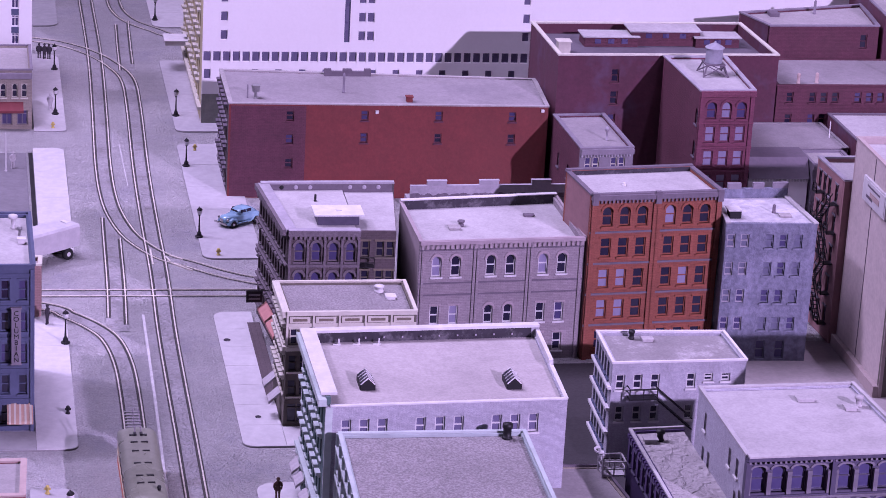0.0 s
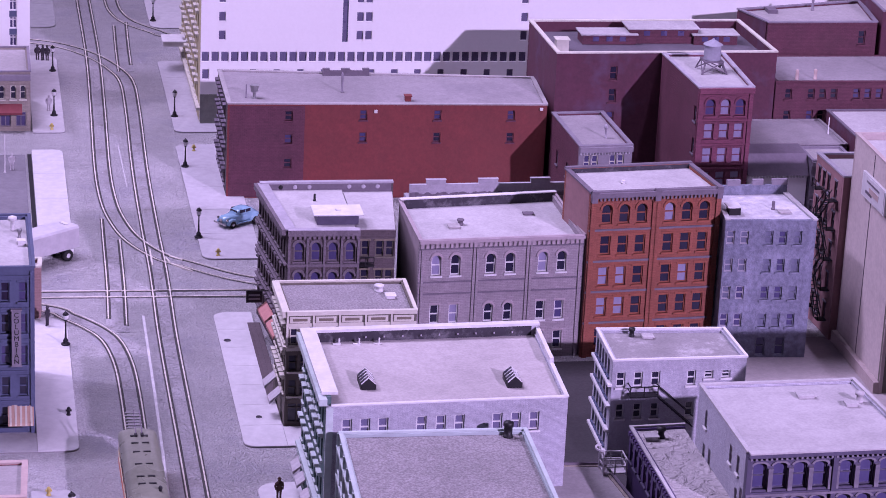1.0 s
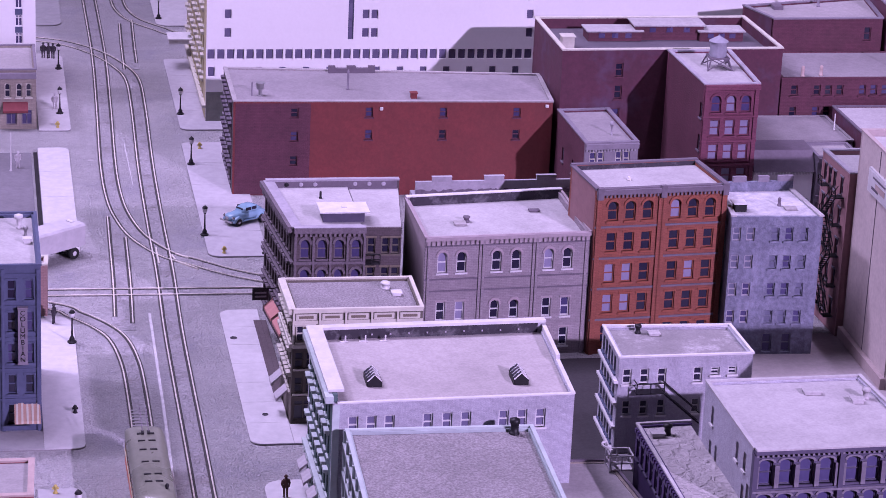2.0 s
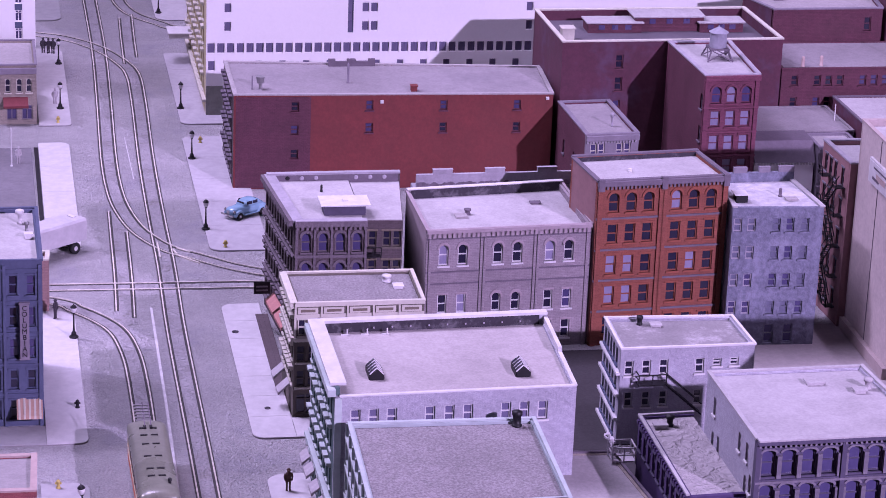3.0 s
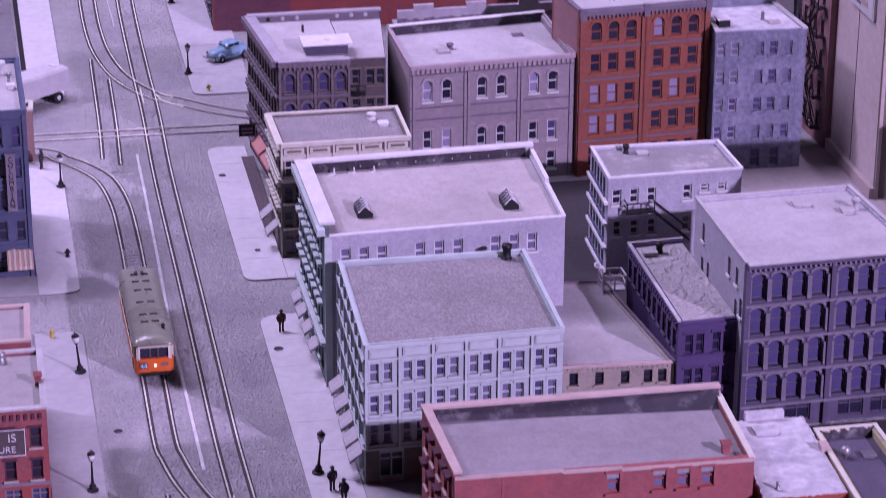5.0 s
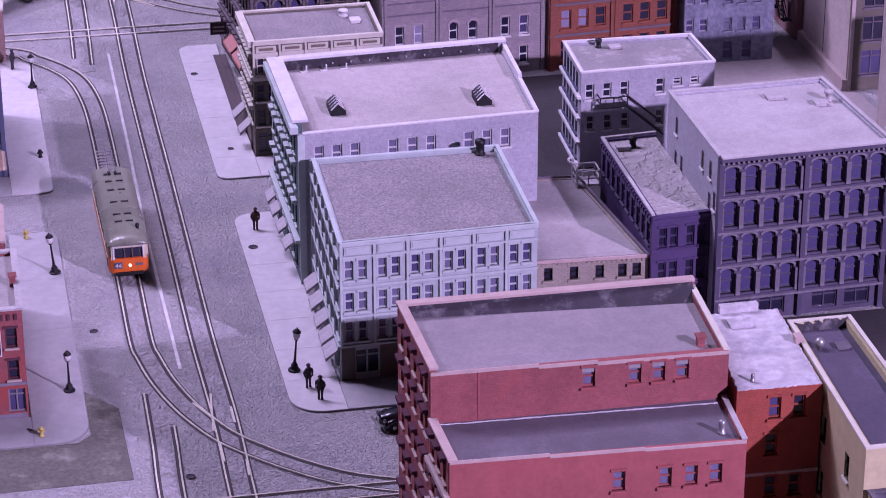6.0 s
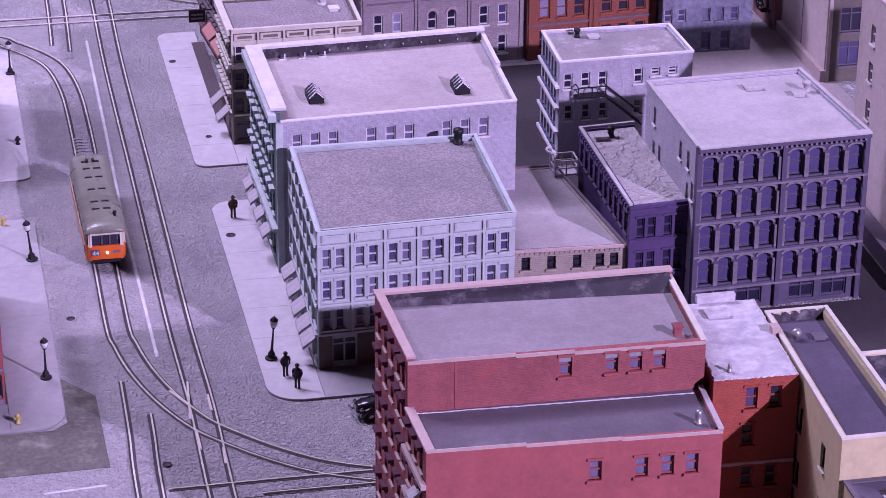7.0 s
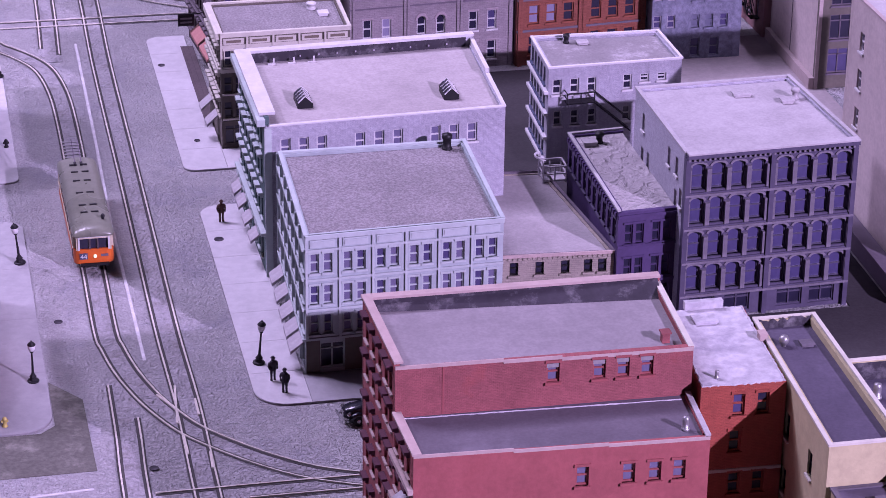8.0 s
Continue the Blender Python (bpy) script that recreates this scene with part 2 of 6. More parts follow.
def prism(bm, outline, z0, z1):
    """A solid from an outline (x, y), counter-clockwise."""
    lo = [bm.verts.new((x, y, z0)) for x, y in outline]
    hi = [bm.verts.new((x, y, z1)) for x, y in outline]
    bm.faces.new(lo[::-1]), bm.faces.new(hi)
    for i in range(len(lo)):
        j = (i + 1) % len(lo)
        bm.faces.new((lo[i], lo[j], hi[j], hi[i]))


def lathe(bm, rings, sides=12, cx=0.0, cy=0.0):
    """A turned solid from (radius, height) rings."""
    last = None
    for r, z in rings:
        ring = [bm.verts.new((cx + r * math.cos(2 * math.pi * k / sides), cy + r * math.sin(2 * math.pi * k / sides), z)) for k in range(sides)]
        if last:
            for k in range(sides):
                bm.faces.new((last[k], last[(k + 1) % sides], ring[(k + 1) % sides], ring[k]))
        else:
            bm.faces.new(ring[::-1])
        last = ring
    bm.faces.new(last)


def bar(bm, a, b, r):
    """A square bar from a to b."""
    a, b = Vector(a), Vector(b)
    d = (b - a).normalized()
    s = d.cross(Vector((0, 0, 1)) if abs(d.z) < 0.9 else Vector((1, 0, 0))).normalized() * r
    u = d.cross(s).normalized() * r
    vs = [bm.verts.new(p + i * s + j * u) for p in (a, b) for i, j in ((-1, -1), (1, -1), (1, 1), (-1, 1))]
    for f in ((3, 2, 1, 0), (4, 5, 6, 7), (0, 1, 5, 4), (1, 2, 6, 5), (2, 3, 7, 6), (3, 0, 4, 7)):
        bm.faces.new([vs[i] for i in f])


def mesh_of(name, bm, mat, smooth=False):
    bmesh.ops.recalc_face_normals(bm, faces=bm.faces)
    bmesh.ops.scale(bm, vec=(S, S, S), verts=bm.verts)
    me = bpy.data.meshes.new(name)
    bm.to_mesh(me)
    bm.free()
    me.materials.append(mat)
    for p in me.polygons:
        p.use_smooth = smooth
    return me


def thing(name, x, y, z, label, category, group="", kind="", turn=0.0):
    """An empty at a thing's base, under which its parts go."""
    ob = tagged(new(name), label, category, group, kind)
    ob.empty_display_size = 0.01
    ob.matrix_world = pose(x * S, y * S, z * S, 0, 0, turn)
    ORIGIN[ob.name] = Vector((x, y, z))
    return ob


def part(name, bm, mat, parent=None, label="", at=(0, 0, 0), turn=0.0, smooth=False):
    """Links a bmesh, or a mesh that others share, as one object; at: its place in its parent."""
    me = bm if isinstance(bm, bpy.types.Mesh) else mesh_of(name, bm, mat, smooth)
    ob = new(name, me)
    ob.parent = parent
    ob.matrix_basis = pose(at[0] * S, at[1] * S, at[2] * S, 0, 0, turn)
    return tagged(ob, label)


def solo(name, bm, mat, x, y, z, label, category, group="", kind="", turn=0.0, smooth=False):
    ob = part(name, bm, mat, None, label, (x, y, z), turn, smooth)
    return tagged(ob, label, category, group, kind)


# ---- windows, shared by size and style ----
def arch_outline(w, h, steps=8, rise=1.0):
    """Half-width w/2, total height h, round head; from lower left, clockwise seen from outside."""
    r = w / 2
    pts = [(-r, 0), (-r, h - r * rise)]
    pts += [(-r * math.cos(math.pi * k / steps), h - r * rise + r * rise * math.sin(math.pi * k / steps)) for k in range(1, steps)]
    return pts + [(r, h - r * rise), (r, 0)]


def slab_outline(bm, pts, y0, y1):
    a = [bm.verts.new((x, y0, z)) for x, z in pts]
    b = [bm.verts.new((x, y1, z)) for x, z in pts]
    bm.faces.new(a), bm.faces.new(b[::-1])
    for i in range(len(a)):
        j = (i + 1) % len(a)
        bm.faces.new((a[i], b[i], b[j], a[j]))


def ring_outline(bm, outer, inner, y0, y1):
    n = len(outer)
    o0, i0 = [[bm.verts.new((x, y0, z)) for x, z in p] for p in (outer, inner)]
    o1, i1 = [[bm.verts.new((x, y1, z)) for x, z in p] for p in (outer, inner)]
    for k in range(n):
        j = (k + 1) % n
        bm.faces.new((o0[k], o0[j], i0[j], i0[k]))
        bm.faces.new((o1[j], o1[k], i1[k], i1[j]))
        bm.faces.new((o0[j], o0[k], o1[k], o1[j]))
        bm.faces.new((i0[k], i0[j], i1[j], i1[k]))


def frame_mesh(w, h, style, mat):
    key = ("frame", round(w, 2), round(h, 2), style, mat.name)
    if key not in MESHES:
        bm = bmesh.new()
        e = 0.04 if style == "plain" else min(0.10, w * 0.14)
        rise = 0.5 if style == "seg" else 1.0
        if style in ("arch", "seg"):
            ring_outline(bm, arch_outline(w, h, 8, rise), [(x * (1 - 2 * e / w), e + z * (1 - 2 * e / h)) for x, z in arch_outline(w, h, 8, rise)], 0.16, 0.26)
            r = w / 2
            for side in (-1, 1):
                half = [(side * r * math.cos(math.pi * k / 8), h - r * rise + r * rise * math.sin(math.pi * k / 8)) for k in range(0, 5)] + [(side * r, h)]
                slab_outline(bm, half, 0.0, 0.2)
        else:
            outer = [(-w / 2, 0), (-w / 2, h), (w / 2, h), (w / 2, 0)]
            ring_outline(bm, outer, [(x * (1 - 2 * e / w), e + z * (1 - 2 * e / h)) for x, z in outer], 0.14, 0.26)
        if style == "shop":
            box(bm, -0.05, 0.05, 0.15, 0.24, e, h - e), box(bm, -w / 2 + e, w / 2 - e, 0.15, 0.24, h * 0.72, h * 0.72 + 0.09)
        elif style != "plain":
            box(bm, -w / 2 + e, w / 2 - e, 0.13, 0.24, h * 0.48, h * 0.48 + 0.09)
        MESHES[key] = mesh_of("window_frame", bm, mat)
    return MESHES[key]


def pane_mesh(w, h, mat):
    key = ("pane", round(w, 2), round(h, 2), mat.name)
    if key not in MESHES:
        MESHES[key] = mesh_of("pane", boxes((-w / 2, w / 2, 0.24, 0.27, 0, h)), mat)
    return MESHES[key]


def trim_mesh(kind, w, h, mat):
    key = (kind, round(w, 2), round(h, 2), mat.name)
    if key not in MESHES:
        bm = bmesh.new()
        if kind == "sill":
            box(bm, -w / 2 - 0.10, w / 2 + 0.10, -0.14, 0.16, -0.14, 0.0)
        elif kind == "lintel":
            box(bm, -w / 2 - 0.10, w / 2 + 0.10, -0.08, 0.02, h, h + 0.16)
        elif kind == "hood":
            box(bm, -w / 2 - 0.07, w / 2 + 0.07, -0.36, 0.02, h, h + 0.22)
            box(bm, -w / 2 - 0.02, w / 2 + 0.02, -0.20, 0.02, h - 0.16, h)
        else:
            r, f = w / 2, 0.5 if kind == "seg_hood" else 1.0
            out = [(-(r + 0.16) * math.cos(math.pi * k / 8), h - r * f + (r + 0.2) * f * math.sin(math.pi * k / 8) + 0.04) for k in range(9)]
            inn = [(-r * math.cos(math.pi * k / 8), h - r * f + r * f * math.sin(math.pi * k / 8)) for k in range(9)]
            slab_outline(bm, out + inn[::-1], -0.10, 0.02)
        MESHES[key] = mesh_of(kind, bm, mat)
    return MESHES[key]


def wall_bm(length, z0, z1, holes, thick=0.35, ends=0.0):
    """A wall along x with real openings (u0, u1, v0, v1), its outer face at y = 0."""
    bm = bmesh.new()
    us = sorted({ends, length - ends, *(h[0] for h in holes), *(h[1] for h in holes)})
    vs = sorted({z0, z1, *(h[2] for h in holes), *(h[3] for h in holes)})
    us, vs = [u for u in us if ends <= u <= length - ends], [v for v in vs if z0 <= v <= z1]
    grid = {}

    def vert(i, j, k):
        if (i, j, k) not in grid:
            grid[i, j, k] = bm.verts.new((us[i], (0.0, thick)[k], vs[j]))
        return grid[i, j, k]

    def solid(i, j):
        if not (0 <= i < len(us) - 1 and 0 <= j < len(vs) - 1):
            return False
        cu, cv = (us[i] + us[i + 1]) / 2, (vs[j] + vs[j + 1]) / 2
        return not any(h[0] < cu < h[1] and h[2] < cv < h[3] for h in holes)

    for i in range(len(us) - 1):
        for j in range(len(vs) - 1):
            if not solid(i, j):
                continue
            bm.faces.new([vert(*c, 0) for c in ((i, j), (i + 1, j), (i + 1, j + 1), (i, j + 1))])
            bm.faces.new([vert(*c, 1) for c in ((i, j), (i, j + 1), (i + 1, j + 1), (i + 1, j))])
            for di, dj, a, b in ((-1, 0, (i, j), (i, j + 1)), (1, 0, (i + 1, j + 1), (i + 1, j)), (0, -1, (i + 1, j), (i, j)), (0, 1, (i, j + 1), (i + 1, j + 1))):
                if not solid(i + di, j + dj):
                    bm.faces.new((vert(*a, 0), vert(*b, 0), vert(*b, 1), vert(*a, 1)))
    return bm


def rough_strip(length, w, h, seed, step=0.3, at=0.0):
    """A hand-laid ragged bead of plaster or tar along x."""
    rnd = random.Random(seed)
    bm = bmesh.new()
    rows = []
    n = max(2, int(length / step))
    for k in range(n + 1):
        x = length * k / n
        a, b, c = (0.6 + 0.8 * rnd.random() for _ in range(3))
        rows.append([bm.verts.new(p) for p in ((x, at, 0), (x, at - w * a, 0), (x, at - w * a * 0.7, h * b), (x, at - w * 0.2, h * c), (x, at, h * c * 0.8))])
    for r0, r1 in zip(rows, rows[1:]):
        for k in range(5):
            bm.faces.new((r0[k], r0[(k + 1) % 5], r1[(k + 1) % 5], r1[k]))
    bm.faces.new(rows[0][::-1]), bm.faces.new(rows[-1])
    return bm


class Building:
    """A building on a four-sided plan: corners south-west, south-east, north-east, north-west; walls s, e, n, w."""

    def __init__(self, corners, top, label, wall, roof, cap, drop=0.5, cap_width=0.22, name="building", floor=0.0, drops=None, caps="senw", category="building"):
        self.c, self.top, self.wall, self.cap, self.floor = [Vector((*p, 0)) for p in corners], top, wall, cap, floor
        self.root = thing(name, *corners[0], floor, label, category, "city buildings")
        self.base = Vector((*corners[0], floor))
        self.rnd = random.Random(int(corners[0][0] * 31 + corners[0][1] * 17))
        self.mats, self.holes, self.todo = {}, {k: [] for k in "senw"}, []
        drop = top - drop
        # roof deck inside the parapets
        c = self.c
        mid = sum(c, Vector()) / 4
        inner = [p + (mid - p).normalized() * 0.15 for p in c]
        bm = bmesh.new()
        prism(bm, [(p.x - c[0].x, p.y - c[0].y) for p in inner], drop - 0.25 - floor, drop - floor)
        part("roof", bm, roof, self.root)
        self.deck = drop
        for k in caps:
            u, ln, turn = self.side(k)
            o = self.spot(k, 0, 0, top - 0.14 + (0.02 if k in "ew" else 0.0))
            part("coping", boxes((-0.06, ln + 0.06, -0.08, cap_width, 0, 0.14)), cap, self.root, "", o, turn)

    def side(self, k):
        i = "senw".index(k)
        d = self.c[(i + 1) % 4] - self.c[i]
        return d.normalized(), d.length, math.degrees(math.atan2(d.y, d.x))

    def spot(self, k, u, out, z):
        """A place on a wall: u along it, out from it, at height z; relative to the building's base."""
        d, ln, _ = self.side(k)
        n = Vector((d.y, -d.x, 0))
        return self.c["senw".index(k)] + d * u + n * out + Vector((0, 0, z)) - self.base

    def windows(self, k, us, z, w, h, style="sash", sash=WHITE, panes=MIXED, sill=WHITE, head=None, head_mat=None):
        u0, ln, turn = self.side(k)
        for u in us:
            self.holes[k].append((u - w / 2, u + w / 2, z - self.floor, z + h - self.floor))
            o = self.spot(k, u, 0, z)
            win = part("window", frame_mesh(w, h, style, sash), sash, self.root, "", o, turn)
            g = self.rnd.choice(panes)
            part("pane", pane_mesh(w - 0.02, h - (0.0 if style not in ("arch", "seg") else 0.02), g), g, win)
            if sill:
                part("sill", trim_mesh("sill", w, 0, sill), sill, win)
            if head:
                part("lintel", trim_mesh(head, w, h, head_mat or sill), head_mat or sill, win)

    def band(self, k, z, h, out, mat, name="belt_course", u0=0.0, u1=None):
        _, ln, turn = self.side(k)
        part(name, boxes((u0, ln if u1 is None else u1, -out, 0.02, 0, h)), mat, self.root, "", self.spot(k, 0, 0, z), turn)

    def pier(self, k, u, z0, z1, w, out, mat, name="pilaster"):
        _, ln, turn = self.side(k)
        part(name, boxes((-w / 2, w / 2, -out, 0.02, 0, z1 - z0)), mat, self.root, "", self.spot(k, u, 0, z0), turn)

    def dentils(self, k, z, size, gap, out, mat, u0=0.0, u1=None, h=None):
        _, ln, turn = self.side(k)
        u1 = ln if u1 is None else u1
        key = ("dentil", size, out, h, mat.name)
        if key not in MESHES:
            MESHES[key] = mesh_of("dentil", boxes((0, size, -out, 0.02, 0, h or size)), mat)
        u = u0 + gap / 2
        while u + size < u1:
            part("dentil", MESHES[key], mat, self.root, "", self.spot(k, u, 0, z), turn)
            u += size + gap

    def walls(self, mats=None, top=None):
        for k in "senw":
            _, ln, turn = self.side(k)
            m = (mats or {}).get(k, self.wall)
            part("wall", wall_bm(ln, 0, (top or {}).get(k, self.top - 0.14) - self.floor, self.holes[k], ends=0.36 if k in "ew" else 0.0), m, self.root, "", self.spot(k, 0, 0, self.floor), turn)
        return self

    def roof_box(self, name, x, y, sx, sy, h, mat, label=""):
        return part(name, boxes((-sx / 2, sx / 2, -sy / 2, sy / 2, 0, h), (-sx / 2 - 0.08, sx / 2 + 0.08, -sy / 2 - 0.08, sy / 2 + 0.08, h, h + 0.1)),
                    mat, self.root, label, (x - self.base.x, y - self.base.y, self.deck - self.floor))

    def pipe(self, x, y, r, h, mat=GREYMETAL, name="vent_pipe", bulb=0.0):
        bm = bmesh.new()
        lathe(bm, [(r * 1.25, 0), (r * 1.25, 0.12), (r, 0.14), (r, h * 0.7), (r + bulb, h * 0.75), (r + bulb, h), (r * 0.3, h * 1.1)], 10)
        return part(name, bm, mat, self.root, "", (x - self.base.x, y - self.base.y, self.deck - self.floor), 0, True)

    def awning(self, k, u, z, w, out, fall, mat):
        _, ln, turn = self.side(k)
        bm = bmesh.new()
        pts = [(0.0, 0.0), (0.0, -0.12), (-out, -fall - 0.25), (-out, -fall)]
        a = [bm.verts.new((-w / 2, y, zz)) for y, zz in pts]
        b = [bm.verts.new((w / 2, y, zz)) for y, zz in pts]
        bm.faces.new(a), bm.faces.new(b[::-1])
        for i in range(4):
            bm.faces.new((a[i], b[i], b[(i + 1) % 4], a[(i + 1) % 4]))
        return part("awning", bm, mat, self.root, "", self.spot(k, u, 0, z), turn)

# ---- ground, streets, pavements ----
solo("ground", boxes((-60, 140, 90, 345, -80, 0)), STREET, 0, 0, 0, "grey textured plaster street surface of the model city", "ground", kind="structure")


def round_rect(x0, x1, y0, y1, radii):
    """Outline, counter-clockwise from south-west; radii of sw, se, ne, nw."""
    pts = []
    for (cx, cy, a0), r in zip(((x0, y0, 180), (x1, y0, 270), (x1, y1, 0), (x0, y1, 90)), radii):
        if r <= 0:
            pts.append((cx, cy))
            continue
        ox, oy = cx + (r if cx == x0 else -r), cy + (r if cy == y0 else -r)
        pts += [(ox + r * math.cos(radians(a0 + 15 * k)), oy + r * math.sin(radians(a0 + 15 * k))) for k in range(7)]
    return pts


def pavement(x0, x1, y0, y1, radii, step, label, mat=PAVE, rise=0.16):
    """A sidewalk: a kerb base and slabs with open joints; radii of its corners."""
    root = thing("pavement", x0, y0, 0, label, "sidewalk", kind="structure")
    bm = bmesh.new()
    prism(bm, [(x - x0, y - y0) for x, y in round_rect(x0, x1, y0, y1, radii)], 0, rise - 0.06)
    part("kerb", bm, KERB, root)
    count = max(1, round((y1 - y0) / step))
    for k in range(count):
        a, b = y0 + (y1 - y0) * k / count, y0 + (y1 - y0) * (k + 1) / count
        rs = (radii[0] if k == 0 else 0, radii[1] if k == 0 else 0, radii[2] if k == count - 1 else 0, radii[3] if k == count - 1 else 0)
        bm = bmesh.new()
        prism(bm, [(x - x0, y - y0) for x, y in round_rect(x0 + 0.02, x1 - 0.02, a + 0.014, b - 0.014, rs)], rise - 0.06, rise)
        part("slab", bm, mat, root)
    return root


WALKS = "pale concrete sidewalk with rounded corners beside the street"
pavement(20.5, 23.9, 192.8, 222.2, (1.0, 0, 0, 1.2), 4.2, WALKS)
pavement(23.9, 34.5, 192.8, 196.6, (0, 0, 0, 0), 4, "pale concrete sidewalk along the alley wall")
pavement(20.7, 24.3, 154.0, 186.0, (2.2, 0, 0, 1.5), 4.6, WALKS)
pavement(24.3, 40.0, 154.0, 157.9, (0, 0, 0, 0), 4, "dull concrete sidewalk in front of the corner shop", PAVE_DULL)
pavement(20.8, 26.4, 236.1, 271.6, (1.2, 0, 0, 1.0), 7, "pale concrete sidewalk where the blue car stands", PAVE_MID)
pavement(21.1, 26.0, 276.1, 304.0, (1.0, 0, 0, 0.5), 7, WALKS, PAVE_MID)
pavement(21.3, 26.0, 319.0, 340.0, (1.5, 0, 0, 0), 7, WALKS)
pavement(4.6, 7.8, 192.9, 221.8, (0, 0.8, 2.6, 0), 7, "grey concrete sidewalk beside the blue hotel", PAVE)
pavement(-8.0, 4.6, 192.9, 196.4, (0, 0, 0, 0), 8, "grey concrete sidewalk along the side street", PAVE_DULL)
pavement(5.9, 9.1, 238.0, 270.1, (0, 0, 1.0, 0), 9, "white concrete sidewalk beside the vacant lot")
pavement(6.2, 9.6, 276.2, 306.5, (0, 0.6, 2.0, 0), 8, WALKS, PAVE)
pavement(-6.0, 10.0, 319.2, 342.0, (0, 1.5, 0, 0), 12, WALKS, PAVE_DULL)
pavement(3.9, 7.5, 153.2, 185.6, (0, 2.2, 1.2, 0), 8, "grey stained sidewalk with two street lamps", PAVE_DULL)
pavement(-8.0, 3.9, 153.2, 157.0, (0, 0, 0, 0), 6, "grey concrete sidewalk along the brick shop", PAVE_DULL)

# vacant lot, service yard, areaway beside the cream building
solo("vacant_lot", boxes((-8, 5.2, 240, 268.5, 0, 0.12)), LOTDARK, 0, 0, 0, "dark grey bare lot behind the white sidewalk", "ground", kind="structure")
# solid black strip: the gap's darkness is painted, nothing is cut open
solo("gap_shade_strip", boxes((5.45, 5.85, 240.0, 268.6, 0, 0.13)), BLACK, 0, 0, 0, "black strip painting the dark gap between the lot and the sidewalk", "ground", kind="structure")
bm = bmesh.new()
lathe(bm, [(0.14, 0), (0.14, 0.1), (0.08, 0.14), (0.07, 3.9), (0.03, 4.0)], 8)
solo("post", bm, WHITE, 3.1, 262.5, 0.12, "slim white post on the vacant lot", "post")
# both lanes carry the shade between the blocks in their base colour
solo("back_lane", boxes((41.9, 57.6, 178.2, 209.4, 0, 0.05)), ASPHALT, 0, 0, 0, "narrow asphalt lane behind the blocks, darkened for their shade", "ground", kind="structure")
solo("side_lane", boxes((48.9, 95.0, 139.0, 161.3, 0, 0.05), (63.8, 66.8, 161.3, 176.6, 0, 0.05)), ASPHALT, 0, 0, 0, "asphalt side street before the iron block, darkened for shade", "ground", kind="structure")
solo("yard_floor", boxes((57.62, 75.5, 178.2, 214.0, 0, 0.06)), CONCRETE, 0, 0, 0, "pinkish concrete yard between the buildings", "ground", kind="structure")


# ---- street railway ----
def strip(bm, line, w0, w1, z0, z1):
    """A bar of rectangular section along a line, from w0 to w1 beside it."""
    rows = []
    for i, p in enumerate(line):
        a, b = line[max(i - 1, 0)], line[min(i + 1, len(line) - 1)]
        d = Vector((b[0] - a[0], b[1] - a[1])).normalized()
        n = Vector((d.y, -d.x))
        q = Vector(p)
        rows.append([bm.verts.new((*(q + n * w), z)) for w, z in ((w0, z0), (w1, z0), (w1, z1), (w0, z1))])
    for r0, r1 in zip(rows, rows[1:]):
        for k in range(4):
            bm.faces.new((r0[k], r0[(k + 1) % 4], r1[(k + 1) % 4], r1[k]))
    bm.faces.new(rows[0][::-1]), bm.faces.new(rows[-1])


def smooth(points, steps=7):
    """A curve through all the points."""
    p = [Vector(q) for q in points]
    p = [2 * p[0] - p[1]] + p + [2 * p[-1] - p[-2]]
    out = []
    for a, b, c, d in zip(p, p[1:], p[2:], p[3:]):
        for k in range(steps):
            t = k / steps
            out.append(tuple(0.5 * (2 * b + (c - a) * t + (2 * a - 5 * b + 4 * c - d) * t * t + (3 * b - a - 3 * c + d) * t ** 3)))
    return out + [tuple(p[-2])]


def track(points, label, lift=0.0, late=(0, 0), early=(0, 0)):
    """Two grooved rails along a centre line, each with a dark flangeway, on a strip of paving; late, early: metres by which a rail starts or ends short."""
    line = smooth(points)
    x, y = line[0]
    root = thing("track", x, y, 0, label, "tram track", "street railway", kind="structure")
    local = [(a - x, b - y) for a, b in line]
    run = [0.0]
    for p, q in zip(local, local[1:]):
        run.append(run[-1] + math.dist(p, q))
    bm = bmesh.new()
    strip(bm, local, -1.0, 1.0, 0.0, 0.035 + lift)
    part("track_bed", bm, TRACKBED, root)
    for side, off in enumerate((-0.78, 0.78)):
        own = [p for p, r in zip(local, run) if late[side] <= r <= run[-1] - early[side]]
        inner = -1 if off > 0 else 1
        bm = bmesh.new()
        strip(bm, own, *sorted((off - inner * 0.17, off + inner * 0.25)), 0.0, 0.06 + lift)
        part("flangeway", bm, GROOVE, root)
        bm = bmesh.new()
        strip(bm, own, off - 0.055, off + 0.055, 0.0, 0.13 + lift)
        part("rail", bm, RAIL, root, "worn bright steel rail")


MAIN = "steel tram track set flush in the grey street"
track([(13.75, 342), (13.75, 332), (13.8, 306), (13.4, 285), (12.9, 265), (12.95, 254.5), (13.5, 247.8), (14.75, 241.9), (17.1, 237.0), (19.4, 234.9), (22.4, 232.1), (25.5, 230.1), (30, 227.8), (40, 224.5)], MAIN, 0.006)
track([(-4, 316.5), (7.0, 313.1), (10.9, 310.6), (13.9, 306.5), (15.9, 301.6), (17.1, 295.8), (17.15, 285), (16.65, 263), (16.5, 245), (16.5, 232.6), (16.25, 218.4), (16.2, 206), (16.2, 194), (16.15, 180), (16.1, 166), (16.25, 154.6), (16.1, 143), (16, 118)],
      "tram track curving out of the far side street and down the avenue")
